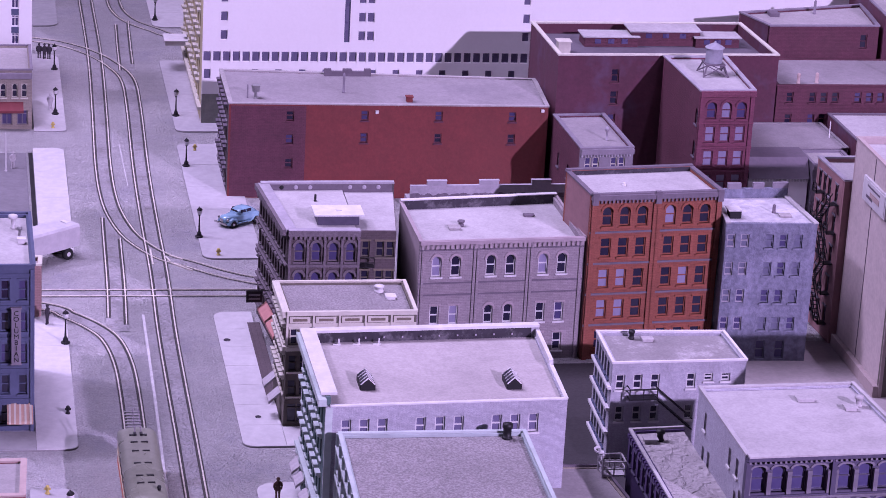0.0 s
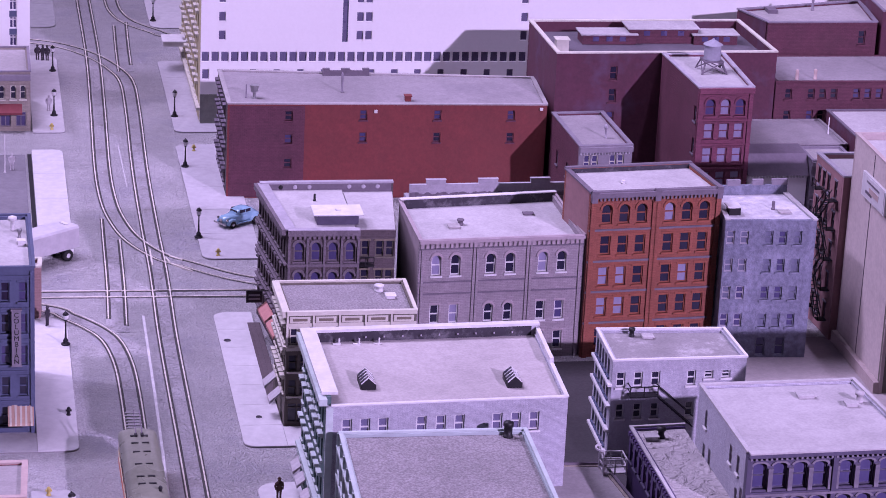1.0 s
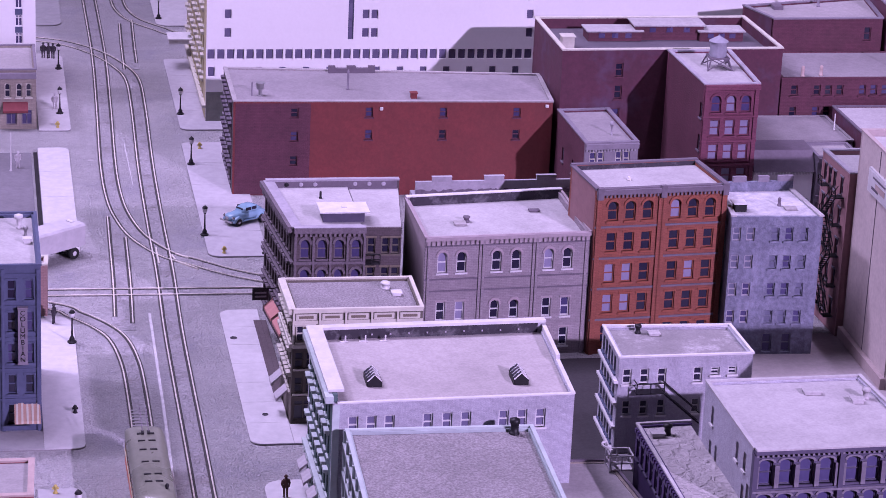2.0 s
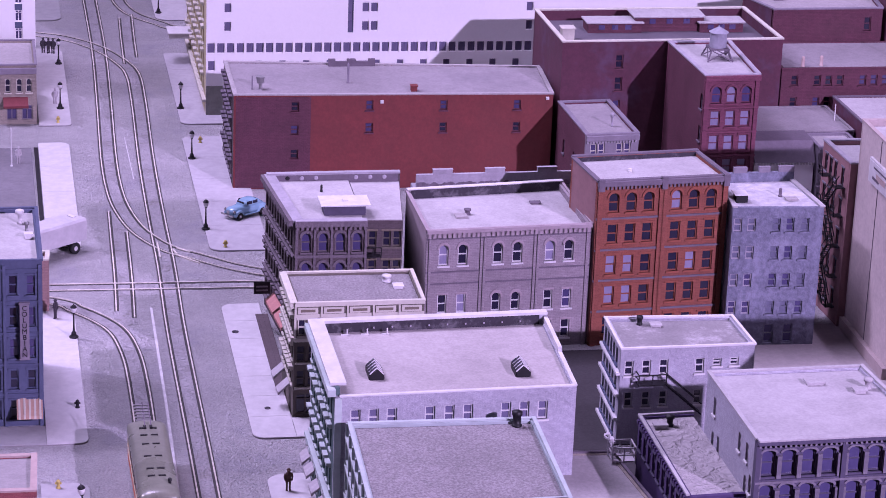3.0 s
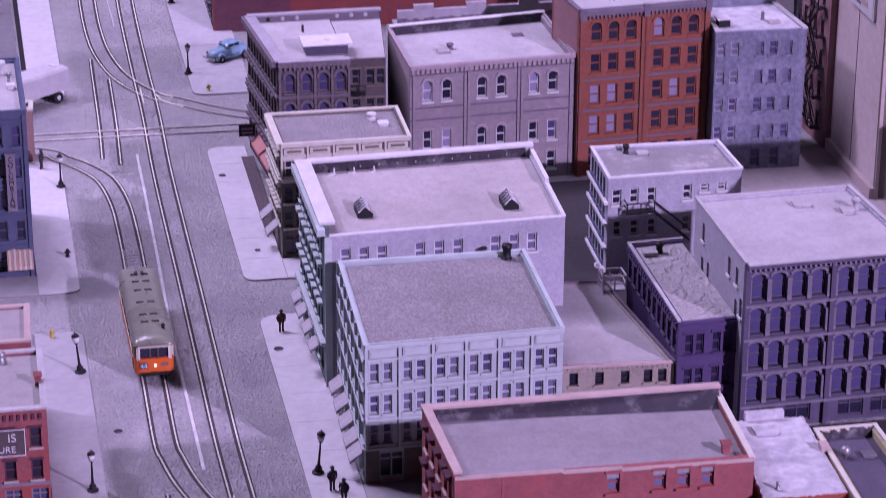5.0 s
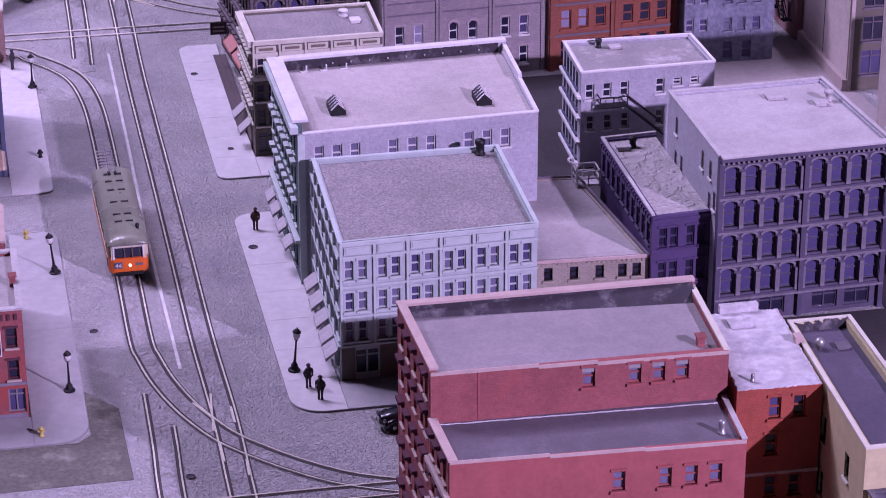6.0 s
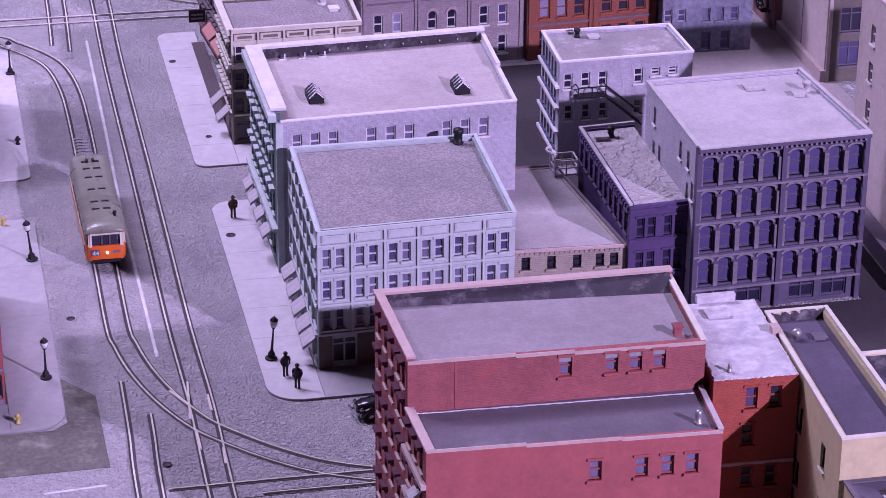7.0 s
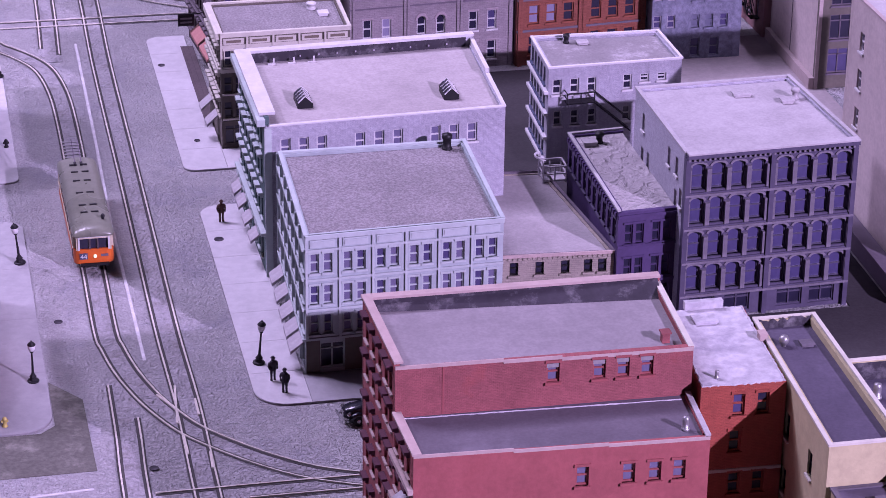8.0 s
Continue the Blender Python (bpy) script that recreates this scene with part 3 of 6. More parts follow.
track([(17.2, 342), (17.2, 332), (17.6, 326.5), (18.9, 321.9), (21.5, 318), (24, 315), (34, 309)], "tram track branching into the far side street", 0.012)
track([(17.75, 322), (17.4, 310), (17.2, 300)], "short straight of tram track between the far junctions", 0.009, (0, 1.5), (2.0, 0))
track([(-6, 229.5), (5.7, 224.3), (8.0, 222), (10.1, 219.1), (11.4, 216), (12.1, 211), (12.3, 205), (12.28, 195), (12.0, 185), (12.0, 176), (11.95, 166.6), (12.2, 164), (12.75, 160.7), (13.6, 157.5), (14.6, 154.8), (16, 152),
       (17.8, 149.7), (20.1, 147.3), (22.6, 145.3), (25.7, 143.8), (34, 140.5), (42, 138)], "tram track that curves out of the side street and off at the near junction", 0.003)
track([(12.85, 249), (12.7, 242), (12.45, 229.5), (12.05, 218)], MAIN, 0.009, (7.0, 0.3), (0.6, 1.8))
track([(-6, 227.5), (6, 227.45), (25, 227.15), (38, 227)], "straight tram track crossing the avenue", 0.012)
track([(12.2, 160), (12.05, 151.7), (11.8, 143.8), (11.6, 118)], MAIN, 0.009, (5.6, 0.2))
track([(11, 143.5), (25, 143.45), (45, 143)], "tram track crossing at the near junction", 0.015, (0.3, 6.7))


# short guard rails at the two junctions
for x0, y0, x1, y1 in ((14.4, 156.9, 15.4, 154.7), (15.7, 157.9, 15.3, 152.8), (15.5, 151.3, 15.5, 148.7), (16.8, 155.9, 16.8, 153.7), (16.9, 148.8, 16.8, 146.7), (17.8, 237.1, 18.9, 236.0), (17.6, 235.3, 19.6, 233.0), (16.1, 238.9, 16.1, 234.6), (17.4, 236.9, 17.7, 235.5)):
    bm = bmesh.new()
    strip(bm, [(0, 0), (x1 - x0, y1 - y0)], -0.07, 0.07, 0, 0.15)
    solo("guard_rail", bm, RAIL, x0, y0, 0, "short bright guard rail beside the crossing rails", "rail", "guard rails", kind="structure")

# bare sleepers where the paving between the rails is missing
for k in range(16):
    solo("sleeper", boxes((-0.62, 0.62, -0.13, 0.13, 0, 0.04)), SLEEPER, 12.25, 191.0 + 0.62 * k, 0.045, "dark wooden sleeper showing between the rails", "sleeper", "bare sleepers", kind="structure")


def paint_line(line, w, label):
    bm = bmesh.new()
    x, y = line[0]
    strip(bm, [(a - x, b - y) for a, b in line], -w / 2, w / 2, 0, 0.03)
    solo("road_marking", bm, LINE, x, y, 0, label, "road marking", "road markings", kind="structure")


paint_line([(14.45, 222), (14.25, 200), (14.0, 184), (14.1, 170), (14.15, 162)], 0.22, "worn white centre line on the street")
paint_line([(14.9, 272), (15.05, 258)], 0.08, "worn white centre line on the street")
paint_line([(5.4, 145.3), (9.3, 145.6)], 0.2, "short white stop line on the street")


# ---- the avenue's east side, near to far ----
# red building with two roof steps
b = Building([(25.5, 131.9), (42.8, 131.6), (43.2, 140.5), (25.2, 140.6)], 14.4, "red brick building with pink copings and a bare roof", REDBRICK, ROOF_MID, PINKTRIM, drop=0.9, cap_width=0.45, caps="w")
for u in (9.1, 11.8, 13.2, 14.6):
    b.windows("s", [u], 12.35, 0.75, 1.25, sash=REDPAINT, sill=REDPAINT, panes=(HOTELPANE,), head="lintel")
b.pier("s", 2.75, 10.5, 13.9, 0.1, 0.03, REDPAINT, "downpipe")
for z in (1.2, 4.0, 6.8, 9.6, 12.0):
    b.windows("w", [1.3, 3.0, 4.7, 6.4, 7.6], z, 0.8, 1.6, sash=REDPAINT, sill=PINKTRIM, head="hood", head_mat=REDDARK, panes=(GLASSD,))
for u0, u1, z in ((0, 6.2, 14.35), (6.2, 9.6, 14.25), (9.6, 17.3, 14.15)):
    b.band("s", z - 0.45, 0.22, 0.05, PINKTRIM, "coping", u0, u1)
b.walls({"s": REDBRICK, "w": REDPAINT}, top={"s": 13.95, "n": 14.25, "e": 13.85})
part("coping", boxes((0, 18.1, -0.08, 0.5, 0, 0.16)), PINKTRIM, b.root, "", b.spot("n", 0, 0, 14.25), b.side("n")[2])
part("tar_flashing", boxes((0.4, 17.6, 0.36, 0.42, -0.9, 0)), TAR, b.root, "", b.spot("n", 0, 0, 14.3), b.side("n")[2])
bm = bmesh.new()
w, e = [[bm.verts.new((x, y, z)) for y, z in ((-0.38, 0.01), (-0.38, h), (-0.38 - f, 0.01))] for x, h, f in ((0.5, 0.35, 0.25), (17.5, 0.86, 1.5))]
bm.faces.new(w), bm.faces.new(e[::-1])
for k in range(3):
    bm.faces.new((w[k], w[(k + 1) % 3], e[(k + 1) % 3], e[k]))
part("tar_upstand", bm, TAR, b.root, "black tarred slope against the back parapet", (0, 140.55 - b.base.y, b.deck))
part("coping", boxes((0, 8.9, -0.05, 0.3, 0, 0.12)), CREAM, b.root, "", b.spot("e", 0, 0, 13.86), b.side("e")[2])
b.roof_box("chimney", 41.6, 133.3, 0.45, 0.45, 0.6, REDBRICK)
b = Building([(25.6, 127.0), (42.4, 126.4), (42.7, 131.6), (25.4, 131.9)], 11.2, "lower red painted wing with a dark roof beside the brick building", REDPAINT, ROOF_DARK, PINKTRIM, drop=0.35, cap_width=0.45, caps="w")
for u in (9.55, 12.2, 13.7, 15.1):
    b.windows("s", [u], 8.4, 0.75, 1.25, sash=REDPAINT, sill=REDPAINT, panes=(HOTELPANE,), head="lintel")
for z in (1.2, 4.0, 6.8, 9.2):
    b.windows("w", [0.9, 2.3, 3.7], z, 0.75, 1.5, sash=REDPAINT, sill=PINKTRIM, head="hood", head_mat=REDDARK, panes=(GLASSD,))
b.band("w", 5.9, 0.3, 0.3, PINKTRIM), b.band("w", 8.6, 0.3, 0.3, PINKTRIM)
for u0, u1, z in ((0, 5.6, 10.95), (5.6, 11.0, 10.85), (11.0, 16.8, 10.78)):
    b.band("s", z, 0.2, 0.05, PINKTRIM, "coping", u0, u1)
b.walls(top={"s": 10.9, "n": 10.8, "e": 11.0})
part("coping", boxes((0, 5.2, -0.04, 0.28, 0, 0.1)), ROOF_LIGHT, b.root, "", b.spot("e", 0, 0, 11.0), b.side("e")[2])
b.pipe(41.3, 127.6, 0.2, 0.8)
part("flashing", rough_strip(16.4, 0.07, 0.05, 5, 0.2), ROOF_WHITE, b.root, "ragged white plaster flashing", b.spot("n", 17.0, -0.2, b.deck), b.side("s")[2])
for u, z in ((1.0, 5.2), (3.2, 5.2), (1.0, 2.6), (3.4, 8.0)):
    b.awning("w", u, z, 1.0, 0.7, 0.5, AWNWHITE)

# red building with the whitewashed roof
b = Building([(43.0, 130.4), (48.1, 130.3), (48.5, 140.1), (43.9, 140.1)], 12.0, "orange red brick building with a whitewashed patched roof", REDORANGE, ROOF_WHITE, ROOF_WHITE, drop=0.1, cap_width=0.21, caps="")
for z in (2.0, 4.7, 7.5, 9.9):
    b.windows("s", [2.3, 3.75] if z != 7.5 else [2.2], z, 0.75, 1.4, sash=REDORANGE, sill=REDORANGE, head="lintel", panes=(GLASSD, GLASSM))
b.band("s", 6.2, 0.2, 0.08, PINKTRIM)
b.walls()
for k, seed in zip("senw", (11, 12, 13, 14)):
    part("plaster_edge", rough_strip(b.side(k)[1] - 0.1, 0.15, 0.07, seed, 0.16, 0.17), ROOF_WHITE, b.root, "ragged white plaster edge", b.spot(k, 0.05, 0, 11.85), b.side(k)[2])
part("parapet_block", boxes((-1.2, 1.2, -0.1, 0.3, -0.1, 0.4)), ROOF_WHITE, b.root, "", (46.0 - 43.0, 140.0 - 130.4, 12.05))
part("chimney", boxes((-0.22, 0.22, -0.3, 0.3, 0, 0.75), (-0.26, 0.26, -0.34, 0.34, 0.75, 0.85)), PINKTRIM, b.root, "", (48.3 - 43.0, 135.6 - 130.4, 11.5))
b.roof_box("roof_hatch", 45.6, 138.4, 1.3, 0.9, 0.12, ROOF_WHITE)
b.pipe(44.2, 131.3, 0.12, 0.5)

# cream building at the near corner
b = Building([(48.0, 122.6), (52.3, 122.6), (52.4, 138.2), (48.6, 138.2)], 12.0, "cream painted building with a dark tarred roof", CREAMWALL, ROOF_TAR, CREAM, drop=0.6, cap_width=0.18)
for z in (4.6, 8.2):
    b.windows("w", [8.0, 12.5], z, 0.8, 1.6, sash=BLACK, sill=CREAM, panes=(GLASSD,))
b.walls()
bm = bmesh.new()
lathe(bm, [(0.14, 0), (0.14, 0.18), (0.24, 0.22), (0.31, 0.36), (0.31, 0.50), (0.23, 0.66), (0.08, 0.73)], 14)
part("roof_ventilator", bm, GREYMETAL, b.root, "bright ball-shaped ventilator", (49.6 - b.base.x, 135.4 - b.base.y, b.deck), smooth=True)
b.roof_box("roof_hatch", 51.0, 135.3, 0.7, 0.55, 0.12, ROOF_DARK)
part("tar_flashing", rough_strip(3.6, 0.12, 0.5, 21, 0.3), TAR, b.root, "", b.spot("n", 3.9, -0.32, 11.4), b.side("s")[2])
b = Building([(52.6, 118.0), (66.0, 118.0), (66.0, 134.2), (52.7, 134.2)], 10.8, "low cream walled building with a dark roof", CREAMWALL, ROOF_TAR, CREAM, drop=1.3, cap_width=0.18)
b.walls()
part("tar_flashing", boxes((0.4, 13.0, 0.36, 0.42, -1.2, -0.02)), TAR, b.root, "", b.spot("n", 0, 0, 10.7), b.side("n")[2])
b.pipe(54.2, 131.6, 0.25, 0.9)

b = Building([(48.2, 108.0), (52.2, 108.0), (52.2, 122.3), (48.2, 122.3)], 9.4, "lower cream wing with a ragged dark roof", CREAMWALL, ROOF_TAR, ROOF_DARK, drop=0.1, cap_width=0.24)
b.walls()
b.roof_box("roof_hatch", 50.6, 120.2, 0.9, 0.7, 0.25, ROOF_DARK), b.pipe(49.4, 119.4, 0.12, 0.7)

# white and teal corner building
b = Building([(24.5, 158.0), (37.9, 158.5), (38.1, 171.9), (24.9, 172.0)], 10.3, "pale teal and white corner building with grey gravel roof", TEAL, ROOF_GRAVEL, TEALTRIM, drop=0.35, cap_width=0.21)
BAYS = 6
for k in range(BAYS):
    x = 13.41 / BAYS
    for z, h in ((7.5, 1.4), (5.2, 1.38), (3.0, 1.45)):
        b.windows("s", [x * k + 0.62, x * k + 1.52], z, 0.62, h, sash=TEALTRIM, sill=TEALTRIM, panes=(HOTELPANE, HOTELPANE, GLASSM), head="lintel")
    b.pier("s", x * k + 0.08, 2.7, 10.2, 0.16, 0.14, TEALTRIM)
    _, ln, turn = b.side("s")
    part("cornice_panel", boxes((0, x - 0.55, -0.09, 0.02, 0, 0.55), (0.1, x - 0.65, -0.13, 0.0, 0.1, 0.45)), TEALTRIM, b.root, "", b.spot("s", x * k + 0.3, 0, 9.35), turn)
for z in (9.1, 6.95, 4.75, 2.6):
    b.band("s", z, 0.16, 0.16, TEALTRIM)
b.band("s", 10.0, 0.3, 0.22, TEALTRIM, "cornice")
b.windows("s", [1.8, 5.9, 8.4, 10.9], 0.4, 1.7, 1.9, "shop", GREENTRIM, (GLASSD,), None)
for u0, u1 in ((0.05, 0.95), (2.65, 5.05), (6.75, 7.55), (9.25, 10.05), (11.75, 13.35)):
    b.band("s", 0.16, 2.4, 0.05, OLIVE, "shopfront_panel", u0, u1)
for k in range(7):
    x = 14.0 / 7
    for z, h in ((7.5, 1.4), (5.2, 1.38), (3.0, 1.45)):
        b.windows("w", [x * k + 0.55, x * k + 1.4], z, 0.62, h, sash=TEALTRIM, sill=TEALTRIM, head="lintel", panes=(GLASSD, GLASSM))
    b.pier("w", x * k + 0.06, 0.3, 10.2, 0.2, 0.18, TEALTRIM)
    b.windows("w", [x * k + 1.0], 0.35, 1.5, 1.9, "shop", GREENTRIM, (GLASSD,), None)
for z in (9.1, 6.95, 4.75, 2.5):
    b.band("w", z, 0.18, 0.22, TEALTRIM)
for u in (2.4, 5.2, 8.0, 10.6, 12.8):
    b.awning("w", u, 2.45, 1.8, 1.0, 0.75, AWNWHITE)
b.walls()
b.pipe(36.7, 171.2, 0.3, 1.1, BLACK, "chimney", 0.08)

# green fronted building with whitewashed side wall
b = Building([(24.1, 173.1), (41.5, 173.9), (41.9, 187.0), (24.0, 186.2)], 12.5, "green fronted block with whitewashed side wall and wide roof", WHITEBRICK, ROOF_WARM, WHITE, drop=1.0, cap_width=0.18, caps="")
b.windows("s", [1.45, 2.75, 4.05, 6.8, 8.2, 9.55, 12.3, 13.65, 15.0], 9.3, 0.74, 1.4, sash=WHITE, sill=WHITE, panes=(HOTELPANE,))
for z in (1.0, 4.0, 7.0, 9.6):
    b.windows("w", [0.9 + 1.48 * k for k in range(8)], z, 0.75, 1.85, sash=GREENTRIM, sill=GREENTRIM, head="hood", head_mat=GREENTRIM, panes=(GLASSD,))
for u in (2.0, 4.5, 7.5, 10.5):
    b.awning("w", u, 2.9, 1.7, 0.9, 0.7, AWNWHITE)
b.band("w", 3.3, 0.25, 0.4, GREENTRIM), b.band("w", 11.75, 0.5, 0.55, GREENTRIM, "cornice")
b.pier("s", 0.2, 0, 11.65, 0.5, 0.1, GREENTRIM, "corner_pier")
b.walls({"w": GREENWALL}, top={"n": 12.3, "w": 12.3, "s": 11.7, "e": 11.7})
part("coping", boxes((0.3, 17.4, -0.05, 0.25, 0, 0.1)), WHITE, b.root, "", b.spot("s", 0, 0, 11.7), b.side("s")[2])
part("coping", boxes((0, 6.4, -0.05, 0.25, 0, 0.12)), WHITE, b.root, "", b.spot("e", 0, 0, 11.7), b.side("e")[2])
part("coping", boxes((6.4, 13.1, -0.05, 0.25, 0, 0.45)), WHITE, b.root, "", b.spot("e", 0, 0, 11.7), b.side("e")[2])
part("coping", boxes((0, 18.1, -0.15, 0.5, 0, 0.2)), WHITE, b.root, "", b.spot("n", 0, 0, 12.3), b.side("n")[2])
part("tar_flashing", boxes((0.6, 17.6, 0.36, 0.42, -0.8, 0)), TAR, b.root, "", b.spot("n", 0, 0, 12.3), b.side("n")[2])
part("coping", boxes((0, 12.4, -0.3, 0.85, 0, 0.2)), WHITE, b.root, "", b.spot("w", 0, 0, 12.32), b.side("w")[2])


def skylight(b, x, y):
    bm = bmesh.new()
    w, l, h, g = 0.50, 0.95, 0.40, 0.88
    for s in (-1, 1):
        box(bm, s * w - 0.05, s * w + 0.05, -l, l, 0, h)
    for yy in (-l, l):
        slab_outline(bm, [(-w, 0), (-w, h), (0, g), (w, h), (w, 0)], yy - 0.05, yy + 0.05)
    root = part("skylight", bm, BLACK, b.root, "dark framed ridge skylight", (x - b.base.x, y - b.base.y, b.deck))
    for s in (-1, 1):
        g_bm = bmesh.new()
        a = [g_bm.verts.new(p) for p in ((0, -l, g + 0.02), (s * w, -l, h + 0.02), (s * w, l, h + 0.02), (0, l, g + 0.02))]
        c = [g_bm.verts.new((v.co.x, v.co.y, v.co.z - 0.05)) for v in a]
        g_bm.faces.new(a), g_bm.faces.new(c[::-1])
        for i in range(4):
            g_bm.faces.new((a[i], a[(i + 1) % 4], c[(i + 1) % 4], c[i]))
        part("pane", g_bm, GLASSD, root)
        for k in range(5):
            yy = -l + 2 * l * k / 4
            r_bm = bmesh.new()
            bar(r_bm, (0, yy, g + 0.04), (s * w * 1.02, yy, h + 0.03), 0.035)
            part("glazing_bar", r_bm, WHITE, root)


for x in (26.4, 27.9, 29.4):
    part("roof_bracket", boxes((-0.3, 0.3, -0.05, 0.05, 0, 0.1), (0.1, 0.2, -0.05, 0.05, 0.1, 0.5)), WHITE, b.root, "", (x - b.base.x, 185.3 - b.base.y, b.deck))
for k in range(9):
    part("stud", boxes((-0.05, 0.05, -0.05, 0.0, -0.06, 0.06)), LILAC_PALE, b.root, "", (4.5 + 1.4 * k, 185.78 - b.base.y + 0.062 * k, 11.9))
skylight(b, 27.5, 177.5), skylight(b, 38.1, 177.3)

# brown low roof, purple shop, iron front
b = Building([(38.3, 163.6), (46.9, 163.1), (45.3, 177.4), (38.3, 177.8)], 5.0, "low brown brick building with a plain grey roof", BUFF, ROOF, SLATE, drop=0.2, cap_width=0.14)
for z in (1.0, 3.45):
    b.windows("s", [1.6, 3.4, 5.2, 6.8, 7.8], z, 0.6, 0.95, sash=BLACK, sill=BUFF, panes=(GLASSD,))
b.dentils("s", 4.6, 0.15, 0.2, 0.08, BUFF)
b.band("s", 4.8, 0.22, 0.12, PINKTRIM, "cornice")
b.walls()
b = Building([(46.95, 162.6), (51.2, 162.9), (51.0, 176.8), (46.9, 176.5)], 8.25, "small dark purple shop with crumpled roof sheet", PURPLE, ROOF_CRUMPLE, ROOF_LIGHT, drop=0.3, cap_width=0.16, caps="nw")
for z in (5.6, 3.0):
    b.windows("s", [0.8, 1.6, 2.8, 3.6], z, 0.6, 1.5, sash=PURPLE, sill=PURPLE, panes=(GLASSD, GLASSM), head="lintel")
b.windows("s", [1.2, 3.2], 0.4, 1.5, 1.9, "shop", PURPLE, (GLASSD,), None)
for z in (5.35, 7.6, 2.6):
    b.band("s", z, 0.2, 0.14, PURPLE)
b.windows("w", [0.8 + 1.35 * k for k in range(10)], 5.7, 0.85, 1.6, sash=IRON, sill=IRON, panes=(GLASSD,), head="lintel")
b.dentils("w", 7.6, 0.3, 0.25, 0.15, PURPLE)
b.walls(top={"e": 7.85, "w": 8.1, "s": 8.0})
b.roof_box("roof_hatch", 48.0, 174.6, 0.9, 0.6, 0.25, ROOF_LIGHT)
b.pipe(48.8, 174.9, 0.24, 0.8, BLACK, "vent_pipe", 0.1)
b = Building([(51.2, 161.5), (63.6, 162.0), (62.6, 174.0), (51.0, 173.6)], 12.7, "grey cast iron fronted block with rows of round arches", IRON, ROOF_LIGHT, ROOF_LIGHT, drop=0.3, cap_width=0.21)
for r in range(4):
    z = 9.85 - 2.55 * r
    for k in range(8):
        u = 0.95 + 1.44 * k + (0.45 if k > 3 else 0)
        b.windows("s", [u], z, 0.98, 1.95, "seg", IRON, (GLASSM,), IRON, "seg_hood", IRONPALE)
        for s in (-0.64, 0.64):
            b.pier("s", u + s, z - 0.1, z + 1.55, 0.16, 0.26, IRONPALE, "column")
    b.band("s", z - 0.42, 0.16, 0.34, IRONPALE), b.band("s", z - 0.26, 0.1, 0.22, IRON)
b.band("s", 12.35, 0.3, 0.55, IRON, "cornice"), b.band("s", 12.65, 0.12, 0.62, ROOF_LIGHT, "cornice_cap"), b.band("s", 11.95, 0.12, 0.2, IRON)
b.dentils("s", 12.1, 0.14, 0.22, 0.36, IRONPALE, h=0.25)
for u in (0.12, 6.25, 12.25):
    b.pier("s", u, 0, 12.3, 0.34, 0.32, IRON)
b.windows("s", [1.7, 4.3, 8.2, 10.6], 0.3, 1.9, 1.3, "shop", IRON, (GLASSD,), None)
for u, z in ((10.2, 10.2), (8.4, 10.2), (2.2, 10.2), (11.3, 8.3), (10.2, 7.8), (3.6, 7.8), (2.2, 7.6), (3.4, 5.0)):
    b.windows("w", [u], z, 0.6, 1.3, sash=WHITE, sill=WHITE, panes=(GLASSD,))
b.walls({"w": WHITEBRICK, "e": WHITEBRICK, "n": WHITEBRICK})
b.roof_box("roof_hatch", 58.2, 171.4, 1.2, 0.7, 0.16, ROOF_LIGHT), b.roof_box("roof_hatch", 61.0, 169.6, 0.8, 0.6, 0.2, ROOF_LIGHT)
b.pipe(61.8, 170.2, 0.22, 0.8, ROOF_LIGHT, "vent_pipe", 0.12)

# white building with dark blue windows in the yard
b = Building([(48.6, 189.5), (59.4, 189.8), (59.2, 196.0), (48.8, 196.3)], 8.2, "small whitewashed building with tall dark side windows", WHITEBRICK, ROOF_PEELED, WHITE, drop=0.35, cap_width=0.16, floor=0.06)
b.windows("s", [0.7, 2.1, 3.5, 6.4], 5.85, 0.72, 1.25, sash=WHITE, sill=WHITE, panes=(GLASSD,))
b.windows("s", [7.8, 9.2], 6.4, 0.72, 0.65, sash=WHITE, sill=WHITE, panes=(GLASSD,))
b.windows("s", [0.8, 2.2, 3.6, 6.4], 3.2, 0.68, 1.25, sash=WHITE, sill=WHITE, panes=(GLASSD,))
for z in (0.5, 2.5, 4.5, 6.3):
    b.windows("w", [0.85, 1.95, 3.05, 4.15, 5.3], z, 0.75, 1.5 if z < 6 else 1.35, sash=NAVY, sill=NAVY, panes=(GLASSD,))
    b.band("w", z - 0.4, 0.22, 0.3, WHITE)
b.walls()
b.pipe(51.4, 195.2, 0.2, 0.7, BLACK, "vent_pipe", 0.08), b.roof_box("roof_hatch", 52.6, 194.8, 0.8, 0.6, 0.15, ROOF_LIGHT)


